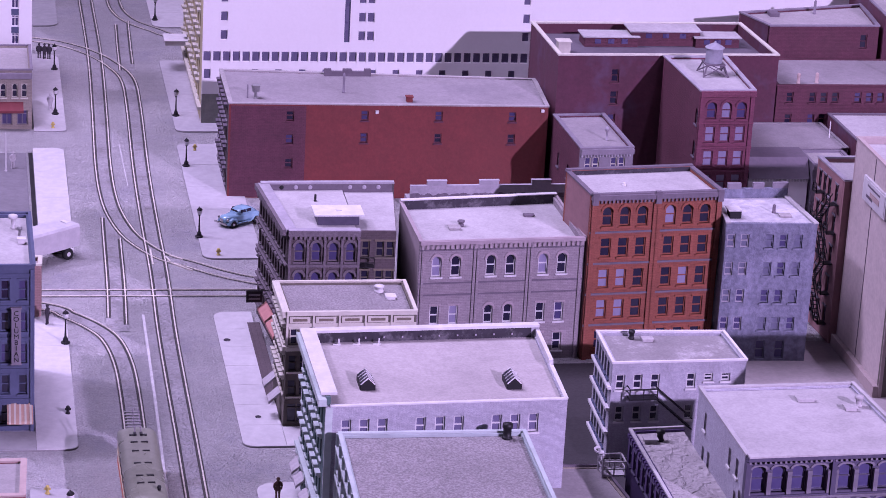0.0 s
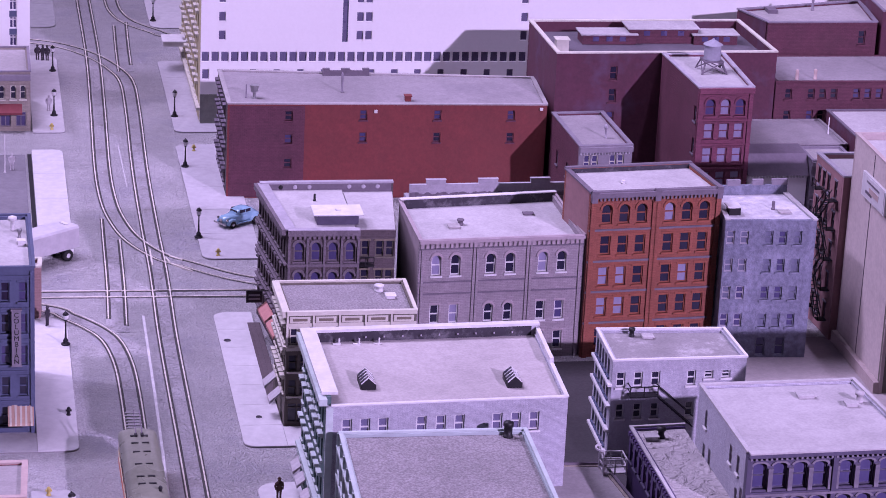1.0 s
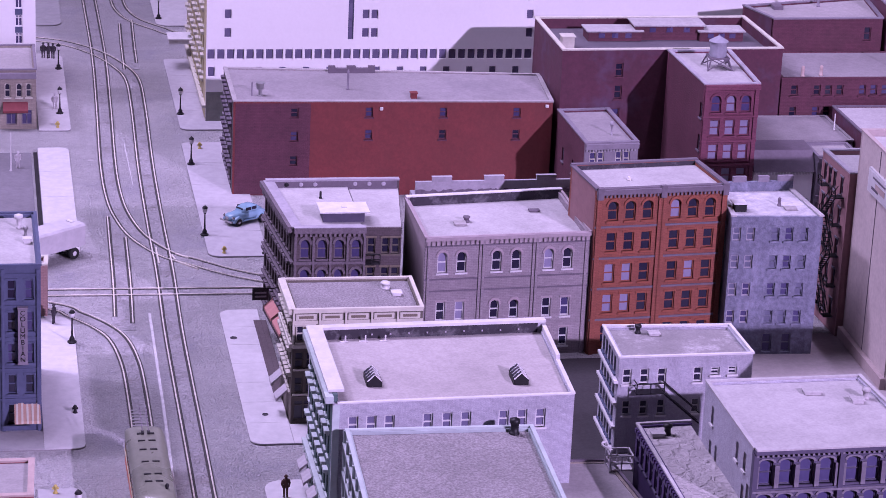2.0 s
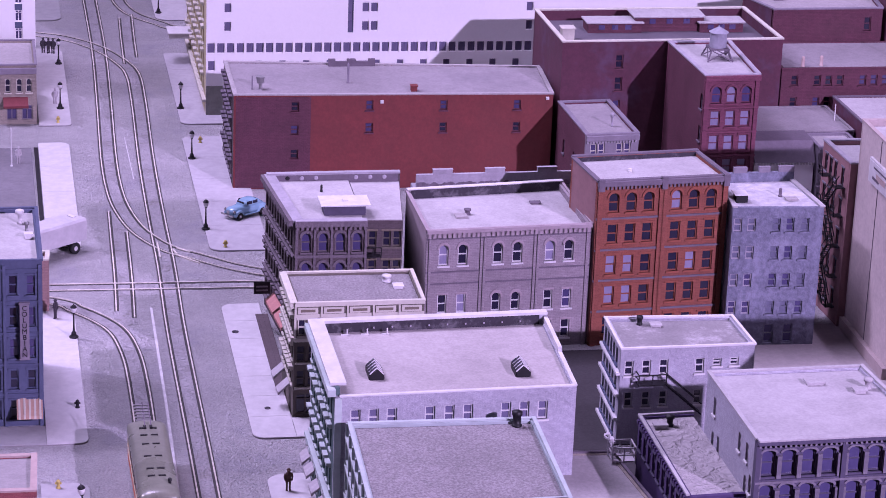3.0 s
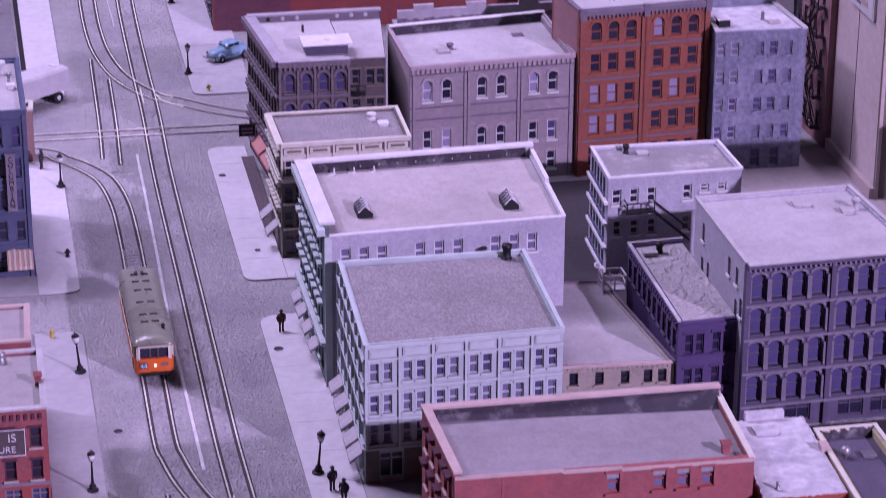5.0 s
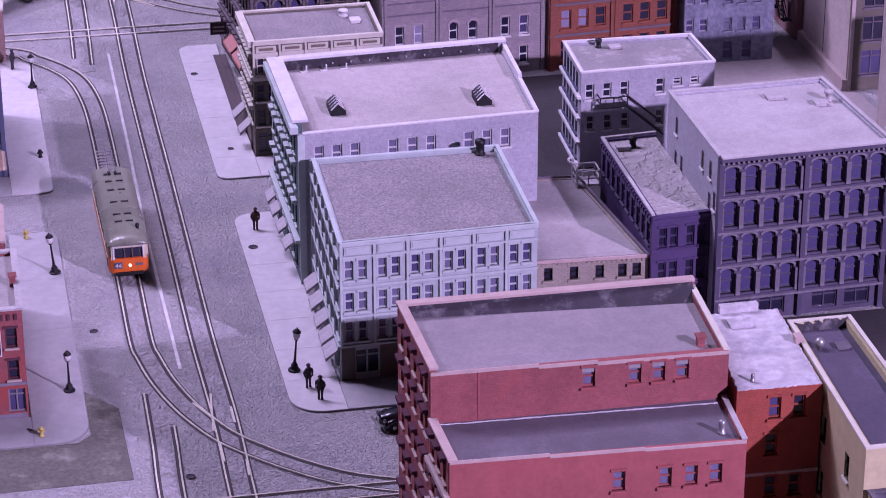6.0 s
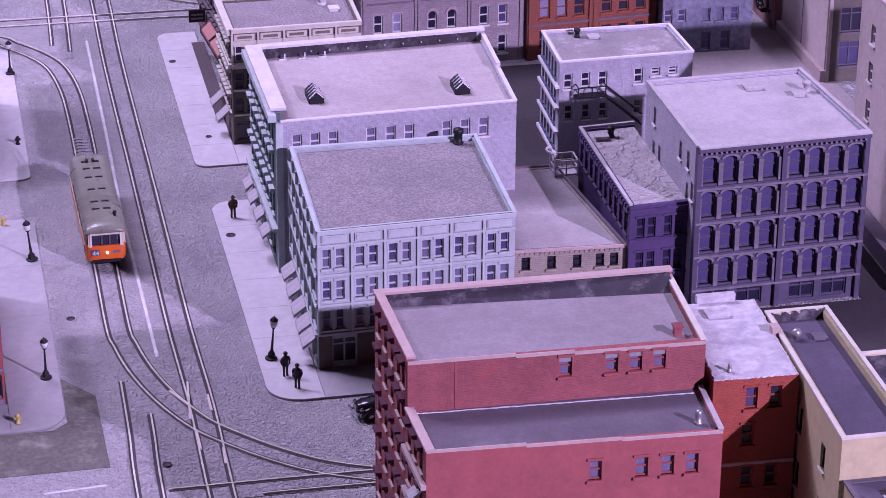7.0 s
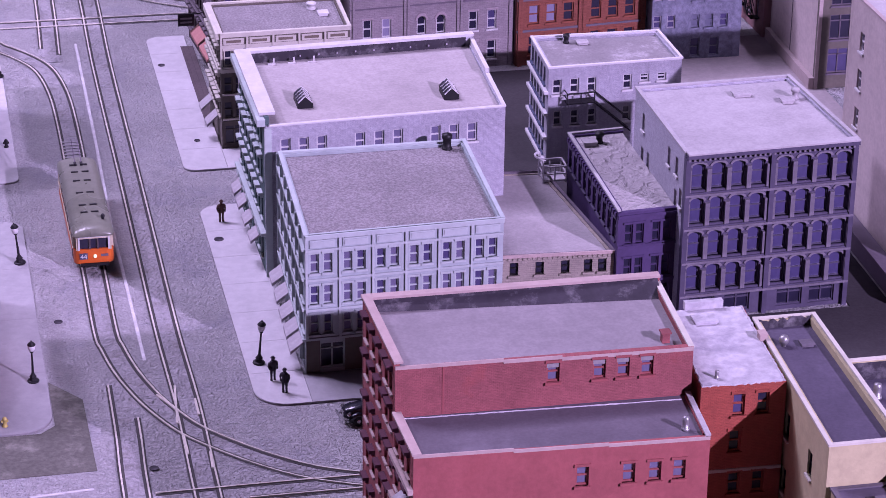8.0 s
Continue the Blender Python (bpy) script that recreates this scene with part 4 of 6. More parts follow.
def fire_platform(b, k, u, z, w, out, fall):
    """A small iron landing with rails and a stair beside it."""
    _, ln, turn = b.side(k)
    root = part("fire_escape", boxes((0, w, -out, 0, 0, 0.08)), BLACK, b.root, "black iron landing and stair", b.spot(k, u, 0.02, z), turn)
    for x in (0, w / 2, w):
        bm = bmesh.new()
        bar(bm, (x, -out, 0), (x, -out, 0.9), 0.04)
        part("post", bm, BLACK, root)
    for zz in (0.45, 0.9):
        bm = bmesh.new()
        bar(bm, (0, -out, zz), (w, -out, zz), 0.035), bar(bm, (0, -out, zz), (0, 0, zz), 0.035)
        part("rail", bm, BLACK, root)
    if fall:
        for yy in (-out, -out * 0.3):
            bm = bmesh.new()
            bar(bm, (w, yy, 0.04), (w + fall * 1.15, yy, 0.04 - fall), 0.06)
            bar(bm, (w, yy, 0.9), (w + fall * 1.15, yy, 0.9 - fall), 0.04)
            part("stringer", bm, BLACK, root)
        for t in range(1, 9):
            x = w + fall * 1.15 * t / 9
            part("step", boxes((x - 0.12, x + 0.12, -out, -out * 0.3, -fall * t / 9, 0.05 - fall * t / 9)), BLACK, root)


fire_platform(b, "s", 1.3, 5.3, 2.2, 0.9, 2.6)

# cream corner building
b = Building([(24.0, 196.8), (34.3, 196.9), (34.4, 203.9), (23.9, 203.9)], 9.8, "cream trimmed corner building with dark lower floors", OLIVE, ROOF_GRAVEL, CREAM, drop=0.3, cap_width=0.21)
for k in range(5):
    u = 2.06 * k
    b.windows("s", [u + 0.6, u + 1.4], 7.0, 0.62, 1.35, sash=CREAM, sill=CREAM, panes=(GLASSD, GLASSM), head="lintel")
    for z in (4.75, 2.65):
        b.windows("s", [u + 0.55, u + 1.45], z, 0.72, 1.4, sash=OLIVE, sill=CREAM, panes=(GLASSD,))
    b.pier("s", u + 0.06, 6.6, 9.7, 0.16, 0.12, CREAM)
    panel = part("cornice_panel", boxes((0, 1.6, -0.06, 0.02, 0, 0.5)), CREAM, b.root, "", b.spot("s", u + 0.25, 0, 8.85), b.side("s")[2])
    part("panel_slot", boxes((0.22, 1.38, -0.075, -0.055, 0.14, 0.36)), DULLBUFF, panel, "dark brown sunk slot")
b.windows("s", [1.0, 3.4, 6.0], 0.35, 1.6, 1.7, "shop", OLIVE, (GLASSD,), None)
b.band("s", 6.55, 0.3, 0.22, CREAM), b.band("s", 9.5, 0.35, 0.2, CREAM, "cornice"), b.band("s", 8.5, 0.3, 0.02, CREAM), b.band("s", 2.25, 0.2, 0.15, OLIVE)
for z in (2.65, 4.75, 7.0):
    b.windows("w", [0.7 + 0.93 * k for k in range(7)], z, 0.6, 1.4, sash=CREAM, sill=CREAM, panes=(GLASSD,), head="hood", head_mat=CREAM)
b.band("w", 6.55, 0.3, 0.25, CREAM), b.band("w", 9.3, 0.5, 0.35, CREAM, "cornice")
for u in (1.6, 4.9):
    b.awning("w", u, 2.5, 1.4, 1.0, 0.9, AWNWHITE)
b.walls()
b.pipe(32.0, 201.9, 0.3, 0.55, WHITE, "roof_ventilator", 0.1), b.roof_box("roof_hatch", 32.7, 200.4, 0.7, 0.7, 0.2, WHITE)

# brown building with lilac arcade
b = Building([(25.5, 210.0), (31.45, 209.9), (31.6, 222.5), (24.4, 222.4)], 12.0, "brown corner block with a lilac stone arcade and pale roof", BROWN, ROOF_LIGHT, LILAC_PALE, drop=0.55, caps="")
for r, z in enumerate((9.2, 6.6, 4.0)):
    for k in range(4):
        b.windows("s", [0.95 + 1.42 * k], z, 0.85, 1.7, "arch", LILAC_DULL, (GLASSM,), LILAC_DULL, "arch_hood", LILAC_DULL)
    b.band("s", z - 0.45, 0.25, 0.2, LILAC_DULL, "belt_course", 0, 6.0)
for u in (0.14, 1.65, 3.07, 4.5, 5.9):
    b.pier("s", u, 2, 11.3, 0.2, 0.16, LILAC_DULL)
b.band("s", 11.5, 0.5, 0.35, LILAC_DULL, "cornice", 0, 6.0), b.dentils("s", 11.2, 0.2, 0.2, 0.22, LILAC_DULL, 0, 6.0, 0.3)
for z in (9.3, 6.8, 4.3, 1.6):
    b.windows("w", [0.8 + 1.15 * k for k in range(10)], z, 0.7, 1.7, sash=BROWN, sill=LILAC_DULL, panes=(GLASSD,), head="hood", head_mat=LILAC_DULL)
    b.band("w", z - 0.5, 0.14, 0.25, LILAC_DULL)
b.band("w", 11.5, 0.5, 0.5, LILAC_DULL, "cornice")
b.awning("w", 7.0, 3.3, 3.2, 1.0, 0.8, AWNPINK), b.awning("w", 10.7, 3.3, 3.2, 1.0, 0.8, AWNPINK)
b.walls(top={"n": 12.0, "w": 11.85, "s": 11.56, "e": 11.3})
part("coping", boxes((0, 5.95, -0.36, 0.3, 0, 0.06)), LILAC_PALE, b.root, "", b.spot("s", 0, 0, 12.0), b.side("s")[2])
part("coping", boxes((0, 7.2, -0.1, 0.45, 0, 0.16)), LILAC_PALE, b.root, "", b.spot("n", 0, 0, 12.0), b.side("n")[2])
part("parapet_lining", boxes((0.0, 6.8, 0.36, 0.43, -0.85, 0)), SLATE, b.root, "", b.spot("n", 0, 0, 12.0), b.side("n")[2])
part("coping", boxes((0, 12.5, -0.2, 0.7, 0.02, 0.18)), LILAC_PALE, b.root, "", b.spot("w", 0, 0, 11.85), b.side("w")[2])
for k in range(3):
    bm = bmesh.new()
    lathe(bm, [(0.16, 0), (0.2, 0.04), (0.12, 0.09)], 10)
    bmesh.ops.rotate(bm, cent=(0, 0, 0), matrix=Matrix.Rotation(radians(90), 3, "X"), verts=bm.verts)
    part("parapet_disc", bm, BLACK if k == 0 else LILAC_PALE, b.root, "", b.spot("n", 5.4 - 1.25 * k, -0.42, 11.72), 0)
b.pipe(28.8, 219.0, 0.1, 0.6, BLACK)
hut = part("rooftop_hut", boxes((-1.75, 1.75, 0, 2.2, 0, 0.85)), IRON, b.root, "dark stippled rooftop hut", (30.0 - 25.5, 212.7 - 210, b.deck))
part("hut_roof", boxes((-2.05, 2.15, -0.3, 2.4, 0.86, 0.97), (-0.1, 0.35, 0.8, 1.2, 0.97, 1.08)), WHITE, hut)
b = Building([(31.47, 211.95), (34.8, 211.8), (36.1, 222.5), (31.62, 222.5)], 11.3, "brown set-back wing with buff lintels and pale roof", BROWN, ROOF_LIGHT, LILAC_PALE, drop=0.05, caps="")
for z in (8.9, 6.3, 3.6):
    b.windows("s", [0.8, 2.0, 2.85], z, 0.7, 1.4, sash=OLIVE, sill=OLIVE, panes=(GLASSD,), head="lintel", head_mat=DULLBUFF)
b.walls(top={"n": 12.0, "s": 11.2, "e": 11.2, "w": 11.0})
part("coping", boxes((0, 4.55, -0.1, 0.45, 0, 0.16)), LILAC_PALE, b.root, "", b.spot("n", 0, 0, 12.0), b.side("n")[2])
part("parapet_lining", boxes((0.2, 4.5, 0.36, 0.43, -0.75, 0)), SLATE, b.root, "", b.spot("n", 0, 0, 12.0), b.side("n")[2])
fire_platform(b, "s", 0.1, 8.2, 1.4, 0.8, 0)
for k in range(3):
    bm = bmesh.new()
    lathe(bm, [(0.16, 0), (0.2, 0.04), (0.12, 0.09)], 10)
    bmesh.ops.rotate(bm, cent=(0, 0, 0), matrix=Matrix.Rotation(radians(90), 3, "X"), verts=bm.verts)
    part("parapet_disc", bm, LILAC_PALE, b.root, "", b.spot("n", 3.9 - 1.25 * k, -0.42, 11.72), 0)

# mauve brick building
b = Building([(36.55, 209.9), (50.85, 210.9), (50.6, 222.2), (36.4, 220.4)], 11.0, "mauve brick three bay building with arched windows", MAUVE, ROOF_LIGHT, MAUVESIDE, drop=0.7, cap_width=0.14, caps="sew")
for us, style in (((1.5, 3.15), "arch"), ((6.2, 7.9), "arch"), ((10.75, 12.4), "arch")):
    b.windows("s", us, 7.75, 0.85, 1.85, style, WHITE, MIXED, WHITE, "arch_hood", MAUVESIDE)
for us, style in (((1.5, 3.15), "sash"), ((6.2, 7.9), "arch"), ((10.75, 12.4), "sash")):
    b.windows("s", us, 3.45, 0.8, 1.7, style, WHITE, MIXED, WHITE, "arch_hood" if style == "arch" else "lintel", MAUVESIDE)
b.windows("s", (1.5, 3.15, 6.2, 7.9, 10.75, 12.4), 0.75, 0.8, 1.65, "sash", WHITE, MIXED, WHITE, "lintel", MAUVESIDE)
for u in (0.3, 4.75, 5.05, 9.4, 9.7, 14.0):
    b.pier("s", u, 0, 10.9, 0.22, 0.12, MAUVE)
for z in (7.15, 6.1):
    b.band("s", z, 0.12, 0.1, SLATE)
b.dentils("s", 10.25, 0.22, 0.2, 0.14, MAUVESIDE, h=0.35), b.band("s", 10.65, 0.3, 0.2, MAUVESIDE, "cornice"), b.band("s", 10.12, 0.1, 0.12, SLATE)
b.walls({"w": MAUVESIDE}, top={"n": 11.1})
part("coping", boxes((0, 14.3, -0.1, 0.42, 0, 0.08)), WHITE, b.root, "", b.spot("n", 0, 0, 11.1), b.side("n")[2])
part("parapet_lining", boxes((0.3, 14.0, 0.36, 0.43, -0.8, 0)), TAR, b.root, "", b.spot("n", 0, 0, 11.1), b.side("n")[2])
b.roof_box("roof_hatch", 40.3, 215.0, 0.9, 0.8, 0.12, ROOF), b.pipe(41.0, 215.7, 0.22, 0.5, SLATE, "roof_ventilator", 0.1), b.roof_box("roof_hatch", 47.4, 218.2, 0.8, 0.4, 0.1, SLATE)

# parapet of the row behind
b = Building([(38.05, 225.0), (52.2, 225.4), (52.2, 228.2), (38.0, 227.8)], 11.0, "low building with a stepped lilac parapet behind the row", LILAC_PALE, ROOF, LILAC_PALE, drop=2.0, caps="")
b.walls(top={"s": 10.85, "e": 9.2, "n": 9.2, "w": 9.2})
for u, w in ((1.5, 1.75), (6.25, 1.75), (11.0, 1.75)):
    part("parapet_block", boxes((u, u + w, 0, 0.36, 0, 0.40), (u - 0.04, u + w + 0.04, -0.03, 0.39, 0.40, 0.46)), LILAC_PALE, b.root, "", b.spot("s", 0, 0.02, 10.85), b.side("s")[2])
part("parapet_flashing", rough_strip(14.1, 0.08, 0.35, 5, 0.25), SLATE, b.root, "", b.spot("s", 0, 0.0, 9.7), b.side("s")[2])

# orange brick building
b = Building([(51.0, 210.4), (62.7, 211.5), (61.7, 218.4), (50.2, 217.1)], 14.9, "tall orange brick block with paired window bays", ORANGE, ROOF_LIGHT, SLATE, drop=0.4, cap_width=0.36, caps="sew")
OUS = (1.55, 3.1, 4.65, 7.15, 8.7, 10.25)
b.windows("s", OUS, 12.0, 0.95, 1.75, "arch", ORANGETRIM, MIXED, ORANGETRIM, "arch_hood", ORANGETRIM)
for z in (9.25, 6.45, 3.7, 0.9):
    b.windows("s", OUS, z, 0.95, 1.7, "sash", ORANGETRIM, (GLASSD, GLASSD, GLASSL), ORANGETRIM, "lintel", ORANGETRIM)
    b.band("s", z + 2.15, 0.16, 0.12, SLATE)
for u in (0.3, 5.75, 6.05, 11.45):
    b.pier("s", u, 0, 14.4, 0.4, 0.16, ORANGE)
for u in (0.3, 5.9, 11.45):
    b.pier("s", u, 14.0, 15.05, 0.5, 0.4, SLATE, "corner_block")
b.band("s", 14.4, 0.42, 0.35, SLATE, "cornice"), b.dentils("s", 14.1, 0.15, 0.2, 0.2, SLATE, h=0.25)
b.walls({"w": ROSE}, top={"n": 14.9})
part("coping", boxes((0, 11.6, -0.1, 0.3, 0, 0.14)), SLATE, b.root, "", b.spot("n", 0, 0, 14.9), b.side("n")[2])
part("parapet_lining", boxes((0.3, 11.2, 0.36, 0.42, -0.38, -0.02)), TAR, b.root, "", b.spot("n", 0, 0, 14.9), b.side("n")[2])
b.pipe(54.6, 213.9, 0.16, 0.3, WHITE)

# blue grey building
b = Building([(62.7, 209.6), (70.6, 209.3), (70.0, 216.9), (63.4, 216.6)], 12.7, "blue grey rough stuccoed building with bricked windows", BLUEGREY, ROOF_WHITE, ROOF_LIGHT, drop=0.16, cap_width=0.36, caps="ew")
for z in (10.4, 7.9, 5.4, 2.9):
    b.windows("s", (0.5, 1.7), z, 0.72, 1.2, "sash", LILAC_PALE, (BLUEPANE, GLASSM), None)
    b.windows("s", (3.85, 5.05, 6.35), z, 0.72, 1.2, "sash", BLUEGREY, (BLUEPANE, BLUEPANE, GLASSM), BLUEGREY)
b.windows("s", (3.9, 5.6), 0.25, 0.85, 1.7, "sash", BLUEGREY, (GLASSM,), None)
b.walls(top={"n": 13.4})
for u, w in ((0.0, 1.4), (2.2, 1.0), (4.3, 1.2)):
    part("parapet_block", boxes((u, u + w, 0, 0.35, 0, 0.5)), LILAC, b.root, "", b.spot("n", 0, 0, 13.4), b.side("n")[2])
part("rooftop_hut", boxes((-0.5, 0.5, -0.5, 0.5, 0, 0.7)), BLACK, b.root, "", (63.8 - 62.7, 211.4 - 209.6, b.deck))
part("hut_roof", boxes((-0.7, 0.5, -0.7, 0.6, 0.7, 0.8)), WHITE, b.root, "", (63.8 - 62.7, 211.4 - 209.6, b.deck))
b.pipe(67.6, 212.4, 0.15, 0.7, SLATE), b.roof_box("roof_hatch", 68.3, 211.4, 0.9, 0.6, 0.1, ROOF)

# ---- the far blocks ----
def ventilator(b, x, y):
    """A flared metal bowl on a short pipe."""
    bm = bmesh.new()
    lathe(bm, [(0.28, 0), (0.28, 0.08), (0.15, 0.12), (0.15, 0.62), (0.36, 0.72), (0.42, 1.25), (0.46, 1.27), (0.46, 1.36), (0.34, 1.34)], 14)
    part("roof_ventilator", bm, GREYMETAL, b.root, "", (x - b.base.x, y - b.base.y, b.deck))


b = Building([(24.6, 254.3), (56.4, 253.6), (57.0, 263.6), (24.7, 266.4)], 9.8, "long dark red warehouse with a blank side wall", RUST, ROOF_MID, ROOF, drop=0.15, cap_width=0.36)
for u, z in ((13.4, 8.1), (13.4, 5.8), (20.8, 8.1), (20.8, 5.8), (28.2, 8.1), (28.2, 5.8)):
    b.windows("s", [u], z, 0.75, 1.0, "sash", MAROON, (GLASSD, GLASSM), MAROON)
b.windows("s", [6.0], 8.0, 0.8, 1.0, "sash", MAROON, (GLASSD, GLASSM), MAROON), b.windows("s", [6.0], 5.6, 0.8, 1.0, "sash", MAROON, (GLASSD, GLASSM), MAROON), b.windows("s", [6.0], 3.1, 0.8, 1.0, "sash", MAROON, (GLASSD, GLASSM), MAROON)
for z in (7.4, 5.2, 3.0, 0.8):
    b.windows("w", [1.0 + 1.5 * k for k in range(7)], z, 0.8, 1.5, "sash", SLATE, (GLASSD,), LILAC, "hood", SLATE)
b.walls({"w": BROWN})
for u0, u1, z0, z1 in ((0.2, 5.6, 0.1, 9.5), (6.4, 7.6, 0.1, 9.5), (5.6, 6.4, 0.1, 3.1), (5.6, 6.4, 4.1, 5.6), (5.6, 6.4, 6.6, 8.0), (5.6, 6.4, 9.0, 9.5)):
    part("painted_panel", boxes((u0, u1, -0.03, 0.0, z0, z1)), MAROON, b.root, "", b.spot("s", 0, 0, 0), b.side("s")[2])
ventilator(b, 27.4, 256.4), b.pipe(26.6, 256.5, 0.07, 1.3, LILAC), b.pipe(36.4, 258.4, 0.12, 1.9, LILAC), b.roof_box("chimney", 42.6, 255.4, 0.6, 0.6, 0.5, RUST)
part("back_parapet", boxes((-2.4, 2.4, -0.2, 0.2, 0, 0.5), (-2.4, -1.7, -0.2, 0.2, 0.5, 0.75), (-0.5, 0.4, -0.2, 0.2, 0.5, 0.75), (1.7, 2.4, -0.2, 0.2, 0.5, 0.75)), SLATE, b.root, "", (37.6 - 24.6, 264.6 - 254.3, b.deck))
part("wall_lamp", boxes((-0.15, 0.15, -0.2, 0.0, -0.15, 0.15)), WHITE, b.root, "", b.spot("s", 14.6, 0, 9.0), 2.0), part("wall_lamp", boxes((-0.15, 0.15, -0.3, 0.0, -0.12, 0.12)), WHITE, b.root, "", b.spot("s", 31.2, 0, 9.3), 0.0)

b = Building([(57.3, 242.2), (62.6, 242.6), (62.2, 253.9), (56.9, 253.5)], 9.0, "narrow maroon building with a pale bracketed front", MAROON, ROOF_MID, LILAC, drop=0.3, cap_width=0.36)
b.windows("s", (0.8, 1.6, 3.4, 4.2), 6.5, 0.65, 1.5, "sash", CREAM, (GLASSM,), CREAM), b.windows("s", (0.8, 1.6, 3.4, 4.2), 3.4, 0.65, 1.5, "sash", CREAM, (GLASSM,), CREAM)
b.band("s", 8.35, 0.5, 0.35, LILAC, "cornice"), b.dentils("s", 8.1, 0.15, 0.15, 0.2, LILAC_PALE, h=0.3)
b.windows("w", (3.0, 7.0), 4.5, 0.7, 1.4, "sash", SLATE, (GLASSD,), SLATE)
b.walls({"s": LILAC})
b.pipe(60.6, 245.6, 0.09, 1.3, LILAC_PALE, "roof_ventilator", 0.12)

b = Building([(57.2, 254.1), (80.0, 254.6), (79.4, 267.2), (56.9, 266.8)], 15.0, "tall dark red block with a wide parapeted roof", REDDARK, ROOF_DARK, CREAM, drop=1.2, cap_width=0.36)
b.windows("s", (5.9,), 12.1, 0.8, 1.4, "sash", MAROON, (GLASSD, GLASSM), MAROON), b.windows("s", (5.9,), 9.8, 0.8, 1.4, "sash", MAROON, (GLASSD, GLASSM), MAROON), b.windows("s", (5.8,), 7.4, 0.8, 1.4, "sash", MAROON, (GLASSD, GLASSM), MAROON)
b.walls()
for x, y, w, d, h in ((64.2, 262.6, 5.6, 2.4, 1.0), (70.0, 263.2, 7.2, 2.8, 1.5), (75.4, 262.4, 4.6, 2.2, 1.0)):
    hut = part("penthouse", boxes((-w / 2, w / 2, -d / 2, d / 2, 0, h)), MAROON, b.root, "brick rooftop penthouse", (x - b.base.x, y - b.base.y, b.deck))
    part("hut_roof", boxes((-w / 2 - 0.2, w / 2 + 0.2, -d / 2 - 0.2, d / 2 + 0.2, h, h + 0.12)), ROOF_LIGHT, hut)
    for k in range(3):
        xx = -w / 4 + k * w / 4
        part("window", boxes((xx - 0.32, xx + 0.32, -d / 2 - 0.04, -d / 2 + 0.02, h - 0.65, h - 0.15)), GLASSM, hut)
hut = part("rooftop_hut", boxes((-0.62, 0.62, -0.6, 0.6, 0, 1.25), (-0.74, 0.74, -0.72, 0.72, 1.25, 1.34)), CREAM, b.root, "small cream rooftop hut", (58.7 - b.base.x, 259.0 - b.base.y, b.deck))

b = Building([(68.5, 241.6), (74.0, 241.8), (74.3, 254.0), (67.9, 253.9)], 15.0, "slim plum red tower block with arched top windows", PLUM, ROOF_LIGHT, LILAC_PALE, drop=0.3, cap_width=0.36)
b.windows("s", (1.25, 2.75, 4.25), 12.1, 1.0, 1.7, "arch", PLUM, (GLASSL, GLASSM), PLUM, "arch_hood", PLUM)
for z in (9.75, 7.3, 4.9, 2.5):
    b.windows("s", (1.25, 2.75, 4.25), z, 1.0, 1.6, "sash", PLUM, (GLASSL,), PLUM, "lintel", PLUM), b.band("s", z + 1.85, 0.2, 0.18, PLUM)
b.band("s", 14.4, 0.5, 0.4, PLUM, "cornice"), b.pier("s", 0.25, 0, 14.4, 0.4, 0.15, PLUM), b.pier("s", 5.25, 0, 14.4, 0.4, 0.15, PLUM)
for z in (11.4, 8.2, 5.0):
    b.windows("w", (11.6,), z, 0.7, 1.5, "sash", SLATE, (GLASSD,), SLATE)
b.walls({"w": MAROON})
TOWER = b

b = Building([(80.2, 254.8), (112, 254.8), (112, 264.8), (80.6, 264.6)], 11.8, "wide maroon mill with rows of small windows", MAROON, ROOF_MID, MAROON, drop=0.1)
for z in (9.9, 7.6):
    b.windows("s", [1.4, 3.8, 5.0, 6.2, 8.6, 9.8, 11.0], z, 0.75, 1.1, "sash", MAROON, (GLASSD, GLASSM), MAROON)
b.walls()
b.pipe(82.6, 255.6, 0.18, 1.0, PINKTRIM), b.pipe(84.6, 255.8, 0.18, 1.0, PINKTRIM), b.pipe(93.4, 258.0, 0.15, 2.4, LILAC)
b = Building([(82.0, 265.0), (94.0, 265.3), (95.0, 274.5), (80.2, 270.6)], 15.3, "dark red factory behind the mill with a grey roof", MAROON, ROOF, LILAC, drop=0.3, cap_width=0.36)
b.windows("s", [10.4], 12.8, 0.8, 1.5, "sash", MAROON, (GLASSD, GLASSM), MAROON)
b.walls({"w": REDDARK})
part("skylight", boxes((-0.5, 0.5, -0.7, 0.7, 0, 0.4)), SLATE, b.root, "", (83.8 - 82.0, 270.2 - 265.0, b.deck)), b.pipe(88.6, 271.0, 0.15, 1.4, LILAC)
b = Building([(94.4, 264.9), (114.0, 264.9), (114.0, 280.0), (95.2, 280.0)], 16.6, "tall dark red factory wing at the end of the mill", REDDARK, ROOF, LILAC, drop=0.3)
b.walls()
b = Building([(74.6, 246.0), (85.3, 246.0), (85.0, 254.4), (74.6, 254.4)], 7.9, "low shop with a wide bare grey roof", SLATE, ROOF_MID, ROOF_MID, drop=0.1)
b.walls()
b.pipe(84.4, 249.5, 0.06, 1.6, WHITE)
root = thing("building", 74.15, 242.0, 0, "low white fronted shop under a slate mansard roof", "building", "city buildings")
part("wall", wall_bm(6.0, 0, 6.0, [(0.5, 1.5, 1.2, 3.2), (2.0, 3.0, 1.2, 3.2), (3.5, 4.5, 1.2, 3.2), (4.9, 5.7, 1.2, 3.2)]), WHITEWALL, root)
